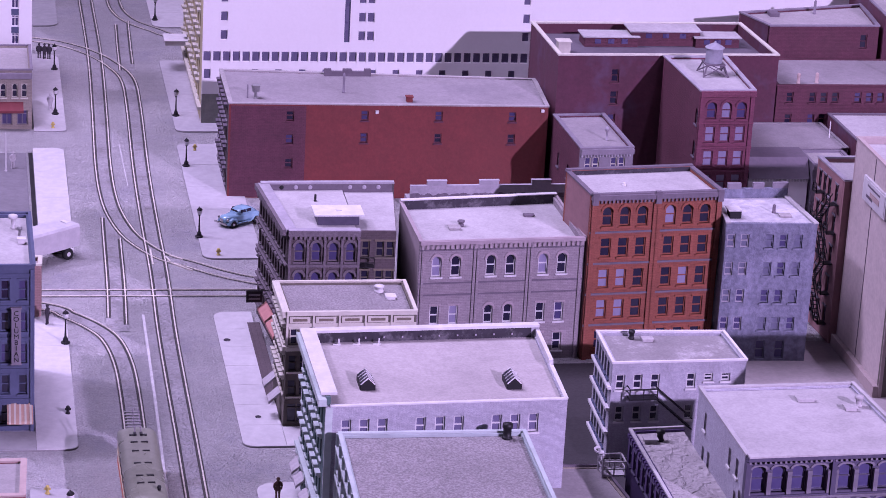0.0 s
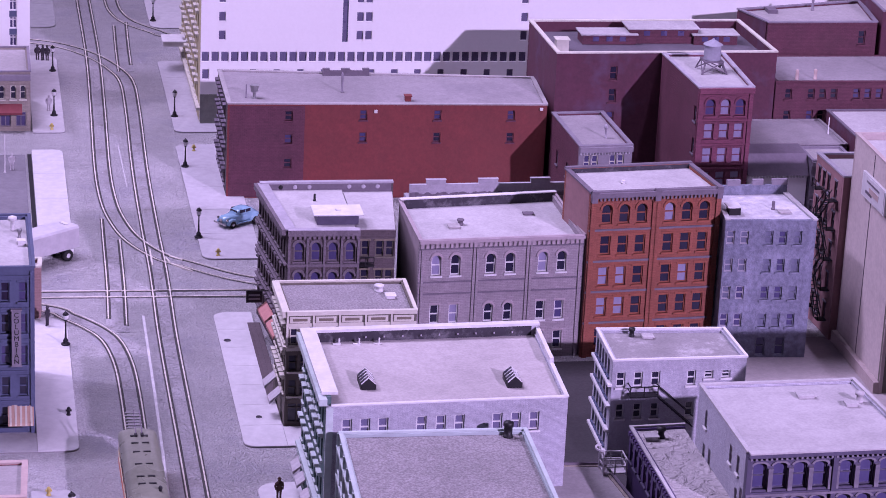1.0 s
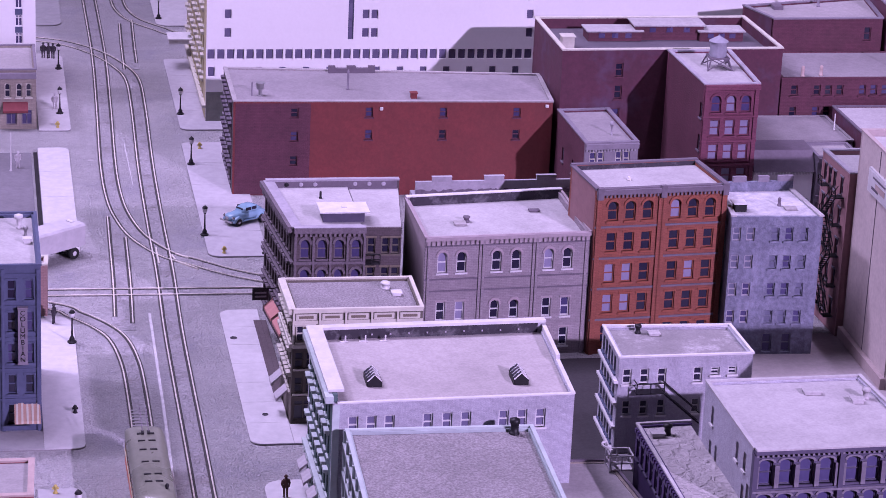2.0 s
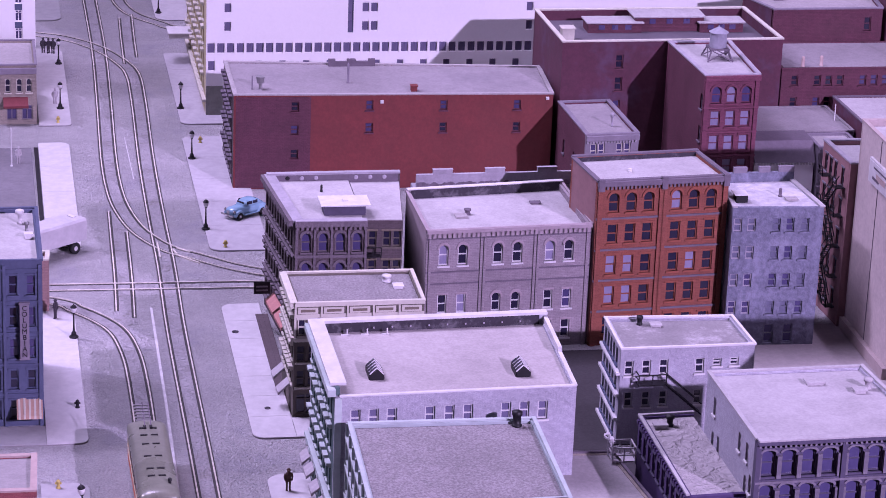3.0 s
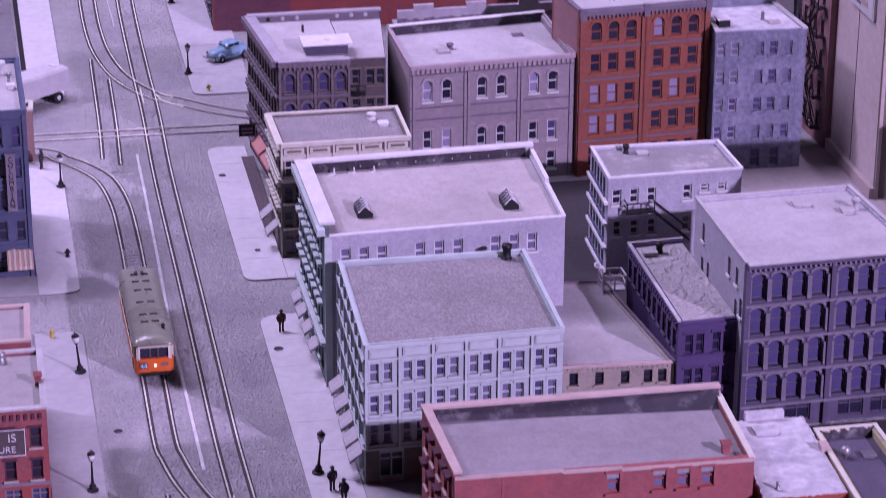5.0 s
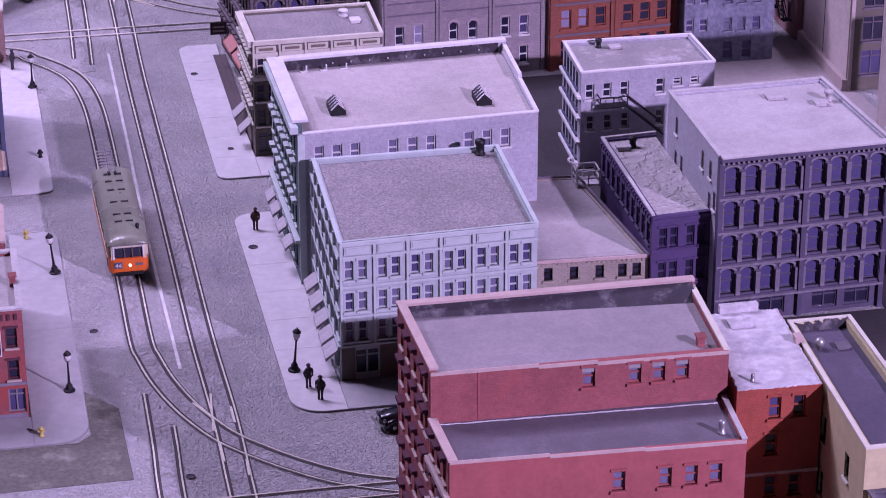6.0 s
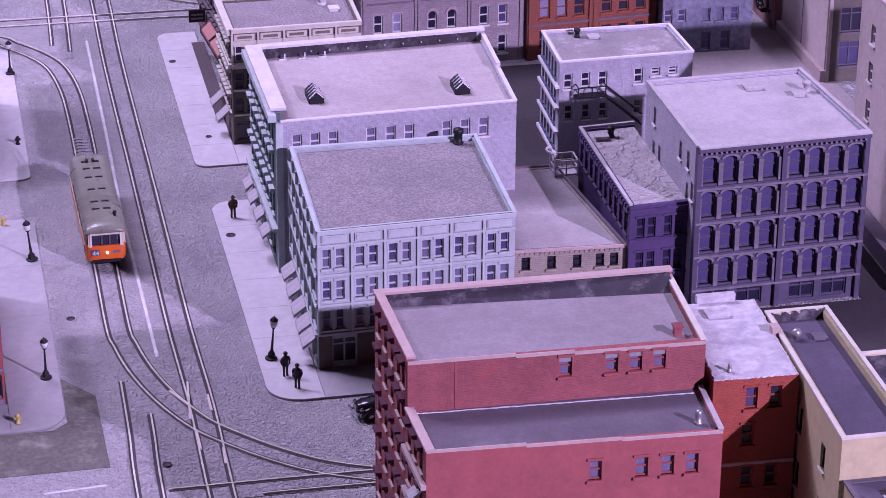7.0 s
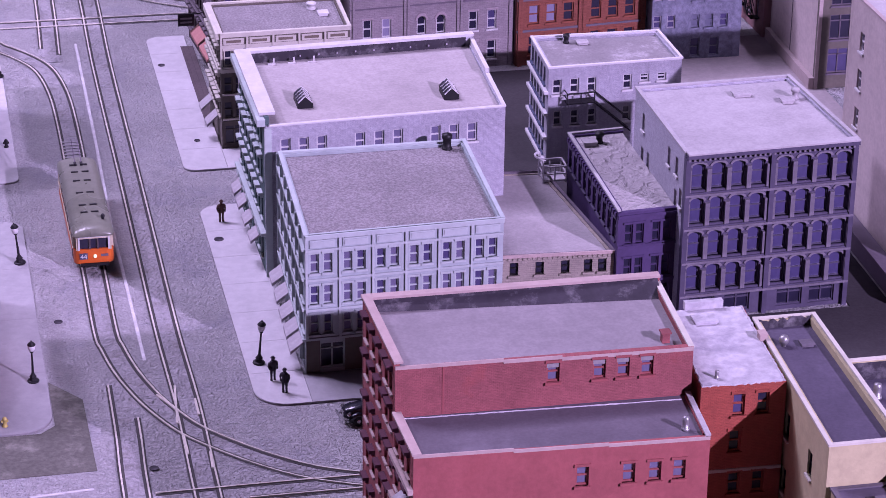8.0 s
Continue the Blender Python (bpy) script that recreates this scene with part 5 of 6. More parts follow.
for u, w in ((1.0, 1.0), (2.5, 1.0), (4.0, 1.0), (5.3, 0.8)):
    part("pane", pane_mesh(w, 2.0, GLASSL), GLASSL, root, "", (u, 0, 1.2))
part("wall", boxes((0, 0.3, 0.36, 3.9, 0, 6.0)), WHITE, root), part("wall", boxes((5.7, 6.0, 0.36, 3.9, 0, 6.0)), WHITE, root)
bm = bmesh.new()
loft_rows = [[(x, y, z) for x in (-0.05, 6.05)] for y, z in ((-0.35, 6.0), (0.9, 7.9), (3.95, 7.95), (3.95, 6.0))]
rows = [[bm.verts.new(q) for q in r] for r in loft_rows]
for k in range(4):
    bm.faces.new((rows[k][0], rows[k][1], rows[(k + 1) % 4][1], rows[(k + 1) % 4][0]))
bm.faces.new([r[0] for r in rows]), bm.faces.new([r[1] for r in rows][::-1])
part("mansard_roof", bm, SLATE, root, "dark slate mansard roof")
for k in range(20):
    part("dentil", boxes((0, 0.15, -0.2, 0.02, 5.7, 5.98)), WHITE, root, "", (0.03 + 0.305 * k, 0, 0))
b = Building([(80.35, 241.4), (84.6, 241.4), (84.6, 245.8), (80.35, 245.8)], 7.7, "narrow blue lilac shop front with tall windows", LILAC, ROOF, LILAC, drop=0.2)
b.windows("s", [1.3], 4.3, 1.8, 2.0, "shop", LILAC, (GLASSM,), LILAC), b.windows("s", [1.3], 0.8, 1.8, 2.2, "shop", LILAC, (GLASSM,), LILAC)
b.band("s", 7.1, 0.4, 0.3, LILAC, "cornice"), b.band("s", 3.4, 0.3, 0.3, SLATE)
b.walls()
b = Building([(85.8, 232.0), (108.0, 232.0), (108.0, 253.5), (85.4, 253.5)], 9.2, "maroon warehouse with a broad grey roof", REDDARK, ROOF_LIGHT, SLATE, drop=0.15)
b.walls()

# fire escape block and tan block with a framed sign
b = Building([(74.0, 213.3), (84.0, 213.3), (84.0, 220.2), (73.7, 220.2)], 15.2, "narrow plum brick building with an iron fire escape", ROSE, ROOF_LIGHT, LILAC_PALE, drop=0.5, cap_width=0.36, floor=0.06)
for z in (12.6, 9.8, 7.0, 4.2, 1.4):
    b.windows("w", (1.0, 2.2, 3.4, 5.2), z, 0.7, 1.6, "sash", SLATE, (GLASSD,), LILAC, "lintel", LILAC)
b.walls()


def fire_stair(b, k, levels, u0, u1, out):
    """Zigzag iron stairs with landings on a wall."""
    _, ln, turn = b.side(k)
    root = part("fire_escape", boxes((u0 - 0.9, u0, -out, 0, -0.06, 0)), BLACK, b.root, "black iron zigzag fire escape", b.spot(k, 0, 0.03, levels[0]), turn)
    for n, z in enumerate(levels):
        z -= levels[0]
        for a, c in ((u0 - 0.9, u0), (u1, u1 + 0.9)):
            part("landing", boxes((a, c, -out, 0, z - 0.06, z)), BLACK, root)
            bm = bmesh.new()
            for zz in (0.4, 0.85):
                bar(bm, (a, -out, z + zz), (c, -out, z + zz), 0.04)
            bar(bm, (a, -out, z), (a, -out, z + 0.85), 0.04), bar(bm, (c, -out, z), (c, -out, z + 0.85), 0.04)
            part("rail", bm, BLACK, root)
        if n + 1 < len(levels):
            d = levels[n + 1] - levels[n]
            a, c = (u0, u1) if n % 2 else (u1, u0)
            for y in (-out, -out * 0.35):
                bm = bmesh.new()
                bar(bm, (a, y, z), (c, y, z + d), 0.045), bar(bm, (a, y, z + 0.8), (c, y, z + d + 0.8), 0.03)
                part("stringer", bm, BLACK, root)
            for t in range(1, 10):
                x, zz = a + (c - a) * t / 10, z + d * t / 10
                part("step", boxes((x - 0.06, x + 0.06, -out, -out * 0.35, zz - 0.02, zz + 0.02)), BLACK, root)


fire_stair(b, "w", (1.6, 4.4, 7.2, 10.0, 12.6), 2.6, 5.2, 0.85)
b = Building([(74.5, 200.9), (90.0, 200.9), (90.0, 213.1), (74.6, 213.1)], 19.2, "tall plain tan stuccoed block with a framed sign", TAN, ROOF_LIGHT, TAN, drop=0.6, cap_width=0.30, floor=0.06)
for z in (1.4, 4.4, 7.4, 10.4, 13.4, 16.2):
    b.windows("s", (2.0, 4.6, 7.2, 9.8), z, 1.9, 2.2, "shop", SLATE, (GLASSD, GLASSM), SLATE)
b.walls({"s": OLIVE, "w": PALETAN})
b.band("w", 0.06, 1.0, 0.45, TAN, "plinth"), b.pier("w", 5.6, 0, 18.9, 0.08, 0.04, SLATE, "downpipe"), b.pier("s", 0.15, 0, 18.9, 0.3, 0.12, TAN, "corner_pier")
sign = thing("framed_sign", 74.4, 206.4, 14.9, "framed pale poster sign high on the tan wall", "sign")
part("frame_board", boxes((-0.12, 0.12, -3.0, 3.0, 0, 2.1)), WHITE, sign)
part("poster", boxes((-0.16, -0.10, -2.8, 2.8, 0.15, 1.95)), PAVE, sign)
for y, z, w, h, m in ((-0.3, 0.7, 1.2, 0.5, PINKTRIM), (1.0, 0.5, 0.8, 0.25, SLATE), (0.0, 1.5, 1.6, 0.15, SLATE)):
    part("poster_shape", boxes((-0.20, -0.15, y - w, y + w, z, z + h)), m, sign)
b = Building([(68.6, 164.0), (84.0, 164.0), (84.0, 177.5), (68.3, 177.5)], 17.6, "tall tan building with white sashed side windows", PALETAN, ROOF_LIGHT, TAN, drop=0.5)
for z in (4.8, 7.8, 10.8, 13.7):
    b.windows("w", (2.6,), z, 0.8, 1.5, "sash", WHITE, (GLASSD, GLASSM), WHITE)
b.walls()
b = Building([(64.2, 176.9), (68.1, 176.9), (68.3, 193.0), (64.6, 193.0)], 2.6, "low flat shed between the iron front and tan block", SLATE, ROOF, WHITE, drop=0.2, cap_width=0.18, floor=0.06)
b.walls()
solo("yard_wall", boxes((67.0, 68.0, 160, 176.4, 0, 1.4), (66.9, 68.1, 160, 176.4, 1.4, 1.6)), SLATE, 0, 0, 0, "low dark retaining wall by the yard", "wall", kind="structure")

# white hotel and backdrop
b = Building([(24.0, 279.2), (59.5, 279.2), (59.5, 300), (24.0, 306)], 26.0, "tall plain white building with a strip of small windows", WHITEWALL, ROOF_LIGHT, WHITEWALL, drop=0.5)
b.windows("s", [0.5 + 1.045 * k for k in range(34)], 7.0, 0.82, 1.12, "plain", WHITEWALL, (HOTELPANE,), None)
b.windows("s", [0.55 + 2.55 * k for k in range(14)], 5.05, 0.75, 1.12, "plain", WHITEWALL, (HOTELPANE,), None)
for z in (9.4, 11.45, 13.5):
    b.windows("s", (2.25, 17.05, 18.0, 35.0), z, 0.75, 1.05, "plain", WHITEWALL, (HOTELPANE,), None)
b.windows("s", (15.45,), 9.2, 0.6, 9.0, "sash", NAVY, (HOTELPANE,), None)
for z in (2.0, 4.6, 7.2, 9.8, 12.4):
    b.windows("w", [1.5 + 2.4 * k for k in range(10)], z, 1.0, 1.8, "sash", CREAM, (GLASSD,), CREAM, "hood", CREAM)
b.band("w", 1.6, 0.3, 0.4, CREAM)
b.walls({"w": CREAMWALL})
part("plinth_paint", boxes((0, 35.4, -0.05, 0, 0, 3.4)), PLINTH, b.root, "", b.spot("s", 0, 0, 0), b.side("s")[2])
canopy = part("canopy", boxes((-1.5, 1.5, -2.6, 0, 0, 0.5), (-1.6, 1.6, -2.7, 0, 0.5, 0.62)), WHITE, b.root, "white entrance canopy", b.spot("w", 6.0, 0, 3.4), b.side("w")[2])
solo("backdrop", boxes((-60, 140, 344, 346, -80, 60)), WHITEWALL, 0, 0, 0, "plain white backdrop wall behind the model city", "wall", kind="structure")
solo("backdrop", boxes((59.52, 130, 279.3, 280.2, 0, 40)), WHITEWALL, 0, 0, 0, "plain white backdrop panel behind the factories", "wall", kind="structure")

# ---- the avenue's west side ----
b = Building([(-9.0, 197.0), (4.5, 197.0), (4.4, 209.5), (-9.0, 209.5)], 13.8, "dark blue hotel with rows of sash windows", NAVY, ROOF_LIGHT, NAVY, drop=0.4, cap_width=0.18)
for z in (10.9, 8.3, 5.7, 3.1, 0.6):
    b.windows("s", [12.6 - 1.35 * k for k in range(8)], z, 0.7, 1.6, "sash", NAVY, (GLASSD, GLASSM), NAVY, "lintel", NAVY)
    b.band("s", z + 2.0, 0.15, 0.12, NAVY)
for u in (13.3, 10.6, 7.9):
    b.pier("s", u, 0, 13.4, 0.25, 0.15, NAVY)
b.walls()
b.awning("s", 12.4, 2.3, 2.0, 1.5, 0.9, AWNSTRIPE)
for k in range(5):
    b.awning("s", 11.6 + 0.4 * k, 2.33, 0.16, 1.53, 0.9, CREAM)
b.pipe(3.0, 206.6, 0.16, 1.1, WHITE, "roof_ventilator", 0.2), b.pipe(3.5, 204.6, 0.12, 0.8, GREYMETAL, "vent_pipe", 0.1), b.roof_box("roof_hatch", 3.6, 203.0, 0.55, 0.5, 0.35, WHITE)
b = Building([(-9.0, 221.4), (5.6, 221.4), (5.7, 223.6), (-9.0, 223.6)], 5.0, "pink brick shop with a tall side cornice", PINKBRICK, ROOF, CREAM, drop=0.4, cap_width=0.30)
b.walls()
b = Building([(-9.0, 157.2), (3.8, 157.2), (3.9, 166.2), (-9.0, 166.2)], 8.0, "red brick furniture shop with a blue ground floor", REDBRICK, ROOF, ROOF_LIGHT, drop=0.3, cap_width=0.36)
for z in (5.2, 2.9):
    b.windows("s", [12.0 - 1.7 * k for k in range(6)], z, 0.75, 1.4, "sash", REDDARK, (GLASSD,), PINKTRIM, "lintel", REDDARK)
b.windows("s", [12.1 - 1.7 * k for k in range(6)], 0.5, 1.1, 1.7, "shop", LILAC, (GLASSM,), None)
b.band("s", 2.5, 0.2, 0.1, LILAC), b.dentils("s", 7.2, 0.2, 0.25, 0.1, REDDARK, h=0.4)
b.walls()
part("shop_paint", boxes((0.1, 12.7, -0.03, 0, 0, 0.35)), LILAC, b.root, "", b.spot("s", 0, 0, 0.05), b.side("s")[2])
b.pipe(1.2, 165.0, 0.3, 0.7), b.roof_box("chimney", 3.45, 161.2, 0.4, 0.5, 0.7, REDBRICK)
b = Building([(-9.0, 167.6), (3.2, 167.6), (3.4, 173.6), (-9.0, 173.6)], 8.0, "small brick building with a pale stained roof", REDBRICK, ROOF, PINKTRIM, drop=0.2, cap_width=0.36)
b.walls()
b = Building([(-4.0, 277.0), (6.0, 277.2), (6.0, 287.0), (-4.0, 287.0)], 6.6, "small tan two storey shop with red awning", BUFF, ROOF, LILAC, drop=0.3)
b.windows("s", (9.2, 8.2, 7.0, 5.8), 3.5, 0.6, 1.5, "arch", CREAM, (GLASSD,), CREAM), b.windows("s", (9.0, 7.4, 5.6), 0.5, 1.1, 1.6, "shop", LILAC, (GLASSM,), None)
b.band("s", 5.6, 0.6, 0.4, LILAC, "cornice")
b.walls()
b.awning("s", 7.8, 3.0, 2.6, 1.0, 0.7, material("red_awning_cloth", (0.156, 0.039, 0.0468), 0.85))
b = Building([(-4.0, 288.0), (6.2, 288.0), (6.2, 300.0), (-4.0, 300.0)], 20.0, "white tower with a blue window strip", WHITEWALL, ROOF_LIGHT, WHITEWALL, drop=0.4)
for z in range(4, 19, 2):
    b.windows("s", (8.4,), z + 0.3, 0.8, 1.3, "shop", WHITEWALL, (GLASSM,), None)
    part("spandrel_panel", boxes((8.0, 8.8, -0.04, 0.0, 0, 0.68)), NAVY, b.root, "", b.spot("s", 0, 0, z - 0.4), b.side("s")[2])
b.walls()

# ---- street things ----
PLAIN = dict(vary=0.12, bump=0.0)
GLOBE = material("milk_glass", (0.624, 0.608, 0.624), 0.3, vary=0.04, bump=0.0)
YELLOW = material("hydrant_yellow", (0.484, 0.39, 0.125), 0.5, **PLAIN)
TYRE = material("tyre_rubber", (0.0156, 0.0156, 0.0172), 0.7, **PLAIN)
CHROME = material("bright_metal", (0.507, 0.491, 0.491), 0.25, metal=0.9, **PLAIN)
TRAILERPAINT = material("trailer_paint", (0.46, 0.44, 0.47), 0.5, vary=0.06, blotch=0.2, bump=0.03)
CARBLUE = material("car_paint_blue", (0.211, 0.343, 0.452), 0.22, vary=0.04, bump=0.0, spec=0.6)
CARBLACK = material("car_paint_black", (0.00936, 0.00936, 0.0156), 0.2, vary=0.1, bump=0.0, spec=0.6)
TRAMORANGE = material("tram_orange", (0.562, 0.109, 0.0195), 0.4, vary=0.06, bump=0.0)
TRAMCREAM = material("tram_cream", (0.515, 0.445, 0.328), 0.45, vary=0.06, bump=0.0)
TRAMROOF = material("tram_roof_olive", (0.165, 0.17, 0.135), 0.3, vary=0.15, bump=0.05, spec=0.5)
LIGHTON = bpy.data.materials.new("headlight_lens")
LIGHTON.use_nodes = True
LIGHTON.node_tree.nodes["Principled BSDF"].inputs["Emission Color"].default_value = (1.0, 0.85, 0.55, 1)
LIGHTON.node_tree.nodes["Principled BSDF"].inputs["Emission Strength"].default_value = 0.7


def street_lamp(x, y, z):
    root = thing("street_lamp", x, y, z, "black cast iron street lamp with a white glass globe", "street lamp", "street lamps")
    bm = bmesh.new()
    lathe(bm, [(0.42, 0), (0.42, 0.12), (0.30, 0.16), (0.22, 0.34), (0.26, 0.40), (0.12, 0.62), (0.10, 0.70)], 10)
    part("base", bm, BLACK, root)
    bm = bmesh.new()
    lathe(bm, [(0.10, 0.68), (0.075, 1.4), (0.06, 2.25), (0.14, 2.32), (0.16, 2.40)], 8)
    part("pole", bm, BLACK, root)
    bm = bmesh.new()
    lathe(bm, [(0.15, 2.40), (0.24, 2.55), (0.27, 2.75), (0.25, 2.86)], 12)
    part("globe", bm, GLOBE, root, "white glass globe", smooth=True)
    bm = bmesh.new()
    lathe(bm, [(0.28, 2.85), (0.30, 2.90), (0.16, 3.08), (0.05, 3.12), (0.04, 3.22)], 12)
    part("cap", bm, BLACK, root)
    return root


one = street_lamp(21.6, 160.0, 0.16)
for x, y in ((7.5, 215.1), (20.9, 242.1), (26.2, 236.7), (21.3, 264.0), (21.5, 281.8), (8.6, 282.3), (9.0, 299.9), (21.8, 322.3), (6.6, 160.1)):
    copy_thing(one, pose(x * S, y * S, 0.16 * S) @ Matrix.Scale(0.94, 4))
copy_thing(one, pose(6.9 * S, 178.4 * S, 0.16 * S, 0, -5))
one.matrix_world = pose(21.6 * S, 160.0 * S, 0.16 * S, 0, 5)  # this one leans


def hydrant(x, y, z, mat, label):
    root = thing("fire_hydrant", x, y, z, label, "fire hydrant", "hydrants")
    root.scale = (0.75, 0.75, 0.75)
    bm = bmesh.new()
    lathe(bm, [(0.26, 0), (0.26, 0.08), (0.17, 0.1), (0.17, 0.62), (0.22, 0.64), (0.22, 0.70), (0.16, 0.84), (0.05, 0.92)], 10)
    part("barrel", bm, mat, root, smooth=True)
    for s in (-1, 1):
        part("nozzle", boxes((min(s * 0.15, s * 0.32), max(s * 0.15, s * 0.32), -0.09, 0.09, 0.42, 0.6)), mat, root)


for x, y in ((4.4, 154.3), (5.2, 184.8), (22.3, 237.0), (22.6, 269.4), (8.2, 277.2)):
    hydrant(x, y, 0.16, YELLOW, "small yellow fire hydrant on the sidewalk")
hydrant(7.2, 199.9, 0.16, BLACK, "small black fire hydrant on the sidewalk")


def manhole(x, y, z, r):
    bm = bmesh.new()
    lathe(bm, [(r, 0), (r, 0.04), (r * 0.85, 0.05), (r * 0.8, 0.03)], 14)
    solo("manhole_cover", bm, TAR, x, y, z, "round dark manhole cover set in the paving", "manhole cover", "manholes", kind="structure")


for x, y, z, r in ((21.2, 215.4, 0.16, 0.3), (21.5, 179.9, 0.16, 0.36), (8.9, 168.8, 0.0, 0.3), (8.7, 156.9, 0.0, 0.16), (13.2, 147.4, 0.06, 0.3), (22.2, 198.6, 0.16, 0.25)):
    manhole(x, y, z, r)


def figurine(x, y, z, mat, turn, label):
    """A plain moulded model figure on a street of the layout, one simple mesh."""
    bm = bmesh.new()
    for s in (-1, 1):
        bar(bm, (s * 0.12, -0.06, 0.05), (s * 0.12, 0.10, 0.05), 0.06)
        lathe(bm, [(0.075, 0.03), (0.08, 0.45), (0.115, 0.86)], 7, s * 0.115, 0.02)
        bar(bm, (s * 0.25, 0, 1.38), (s * 0.31, 0.03, 1.08), 0.062), bar(bm, (s * 0.31, 0.03, 1.10), (s * 0.24, -0.12, 0.86), 0.052)
    coat = bmesh.new()
    lathe(coat, [(0.25, 0.78), (0.21, 1.05), (0.27, 1.38), (0.20, 1.47), (0.08, 1.50)], 10)
    bmesh.ops.scale(coat, vec=(1, 0.66, 1), verts=coat.verts)
    tmp = bpy.data.meshes.new("coat")
    coat.to_mesh(tmp), coat.free(), bm.from_mesh(tmp), bpy.data.meshes.remove(tmp)
    lathe(bm, [(0.06, 1.47), (0.11, 1.56), (0.125, 1.66), (0.17, 1.68), (0.17, 1.70), (0.12, 1.72), (0.10, 1.80), (0.03, 1.82)], 10)
    solo("figurine", bm, mat, x, y, z, label, "figurine", "model figures", turn=turn)


DARKFIG = material("figure_dark", (0.039, 0.0328, 0.0429), 0.8, **PLAIN)
PALEFIG = material("figure_pale", (0.429, 0.406, 0.429), 0.8, **PLAIN)
BROWNFIG = material("figure_brown", (0.078, 0.039, 0.0312), 0.8, **PLAIN)
for x, y, m, t, l in ((22.2, 157.4, DARKFIG, 20, "plain dark moulded figurine"), (22.7, 155.6, DARKFIG, -30, "plain dark moulded figurine"), (22.1, 182.9, BROWNFIG, 10, "plain dark red moulded figurine"),
                   (7.4, 304.6, DARKFIG, 0, "plain dark moulded figurine"), (8.0, 304.4, DARKFIG, 40, "plain dark moulded figurine"), (8.5, 304.3, DARKFIG, -20, "plain dark moulded figurine"),
                   (8.1, 284.0, PALEFIG, 0, "plain white moulded figurine"), (6.1, 219.6, DARKFIG, 60, "plain blue moulded figurine")):
    figurine(x, y, 0.16, m, t, l + " on the sidewalk")
figurine(3.8, 263.4, 0.12, PALEFIG, 20, "plain white moulded figurine on the vacant lot")


def wheel(root, x, y, r, w, hub):
    """A wheel that turns about x."""
    bm = bmesh.new()
    lathe(bm, [(r * 0.62, -w), (r * 0.95, -w), (r, -w * 0.6), (r, w * 0.6), (r * 0.95, w), (r * 0.62, w)], 16)
    bmesh.ops.rotate(bm, cent=(0, 0, 0), matrix=Matrix.Rotation(radians(90), 3, "Y"), verts=bm.verts)
    t = part("wheel", bm, TYRE, root, "", (x, y, r), smooth=True)
    bm = bmesh.new()
    lathe(bm, [(r * 0.5, -w * 1.05), (r * 0.5, w * 0.9), (r * 0.2, w * 1.2)], 12)
    bmesh.ops.rotate(bm, cent=(0, 0, 0), matrix=Matrix.Rotation(radians(90 if x > 0 else -90), 3, "Y"), verts=bm.verts)
    part("hub_cap", bm, hub, t)


def loft(bm, rings):
    """A closed skin through rings of equal count."""
    rows = [[bm.verts.new(p) for p in r] for r in rings]
    n = len(rows[0])
    for a, b in zip(rows, rows[1:]):
        for k in range(n):
            bm.faces.new((a[k], a[(k + 1) % n], b[(k + 1) % n], b[k]))
    bm.faces.new(rows[0][::-1]), bm.faces.new(rows[-1])


def oval(y, w, z0, z1, n=14, power=3.0):
    out = []
    for k in range(n):
        a = 2 * math.pi * k / n
        c, s = math.cos(a), math.sin(a)
        out.append((math.copysign(abs(c) ** (2 / power), c) * w, y, (z0 + z1) / 2 + math.copysign(abs(s) ** (2 / power), s) * (z1 - z0) / 2))
    return out


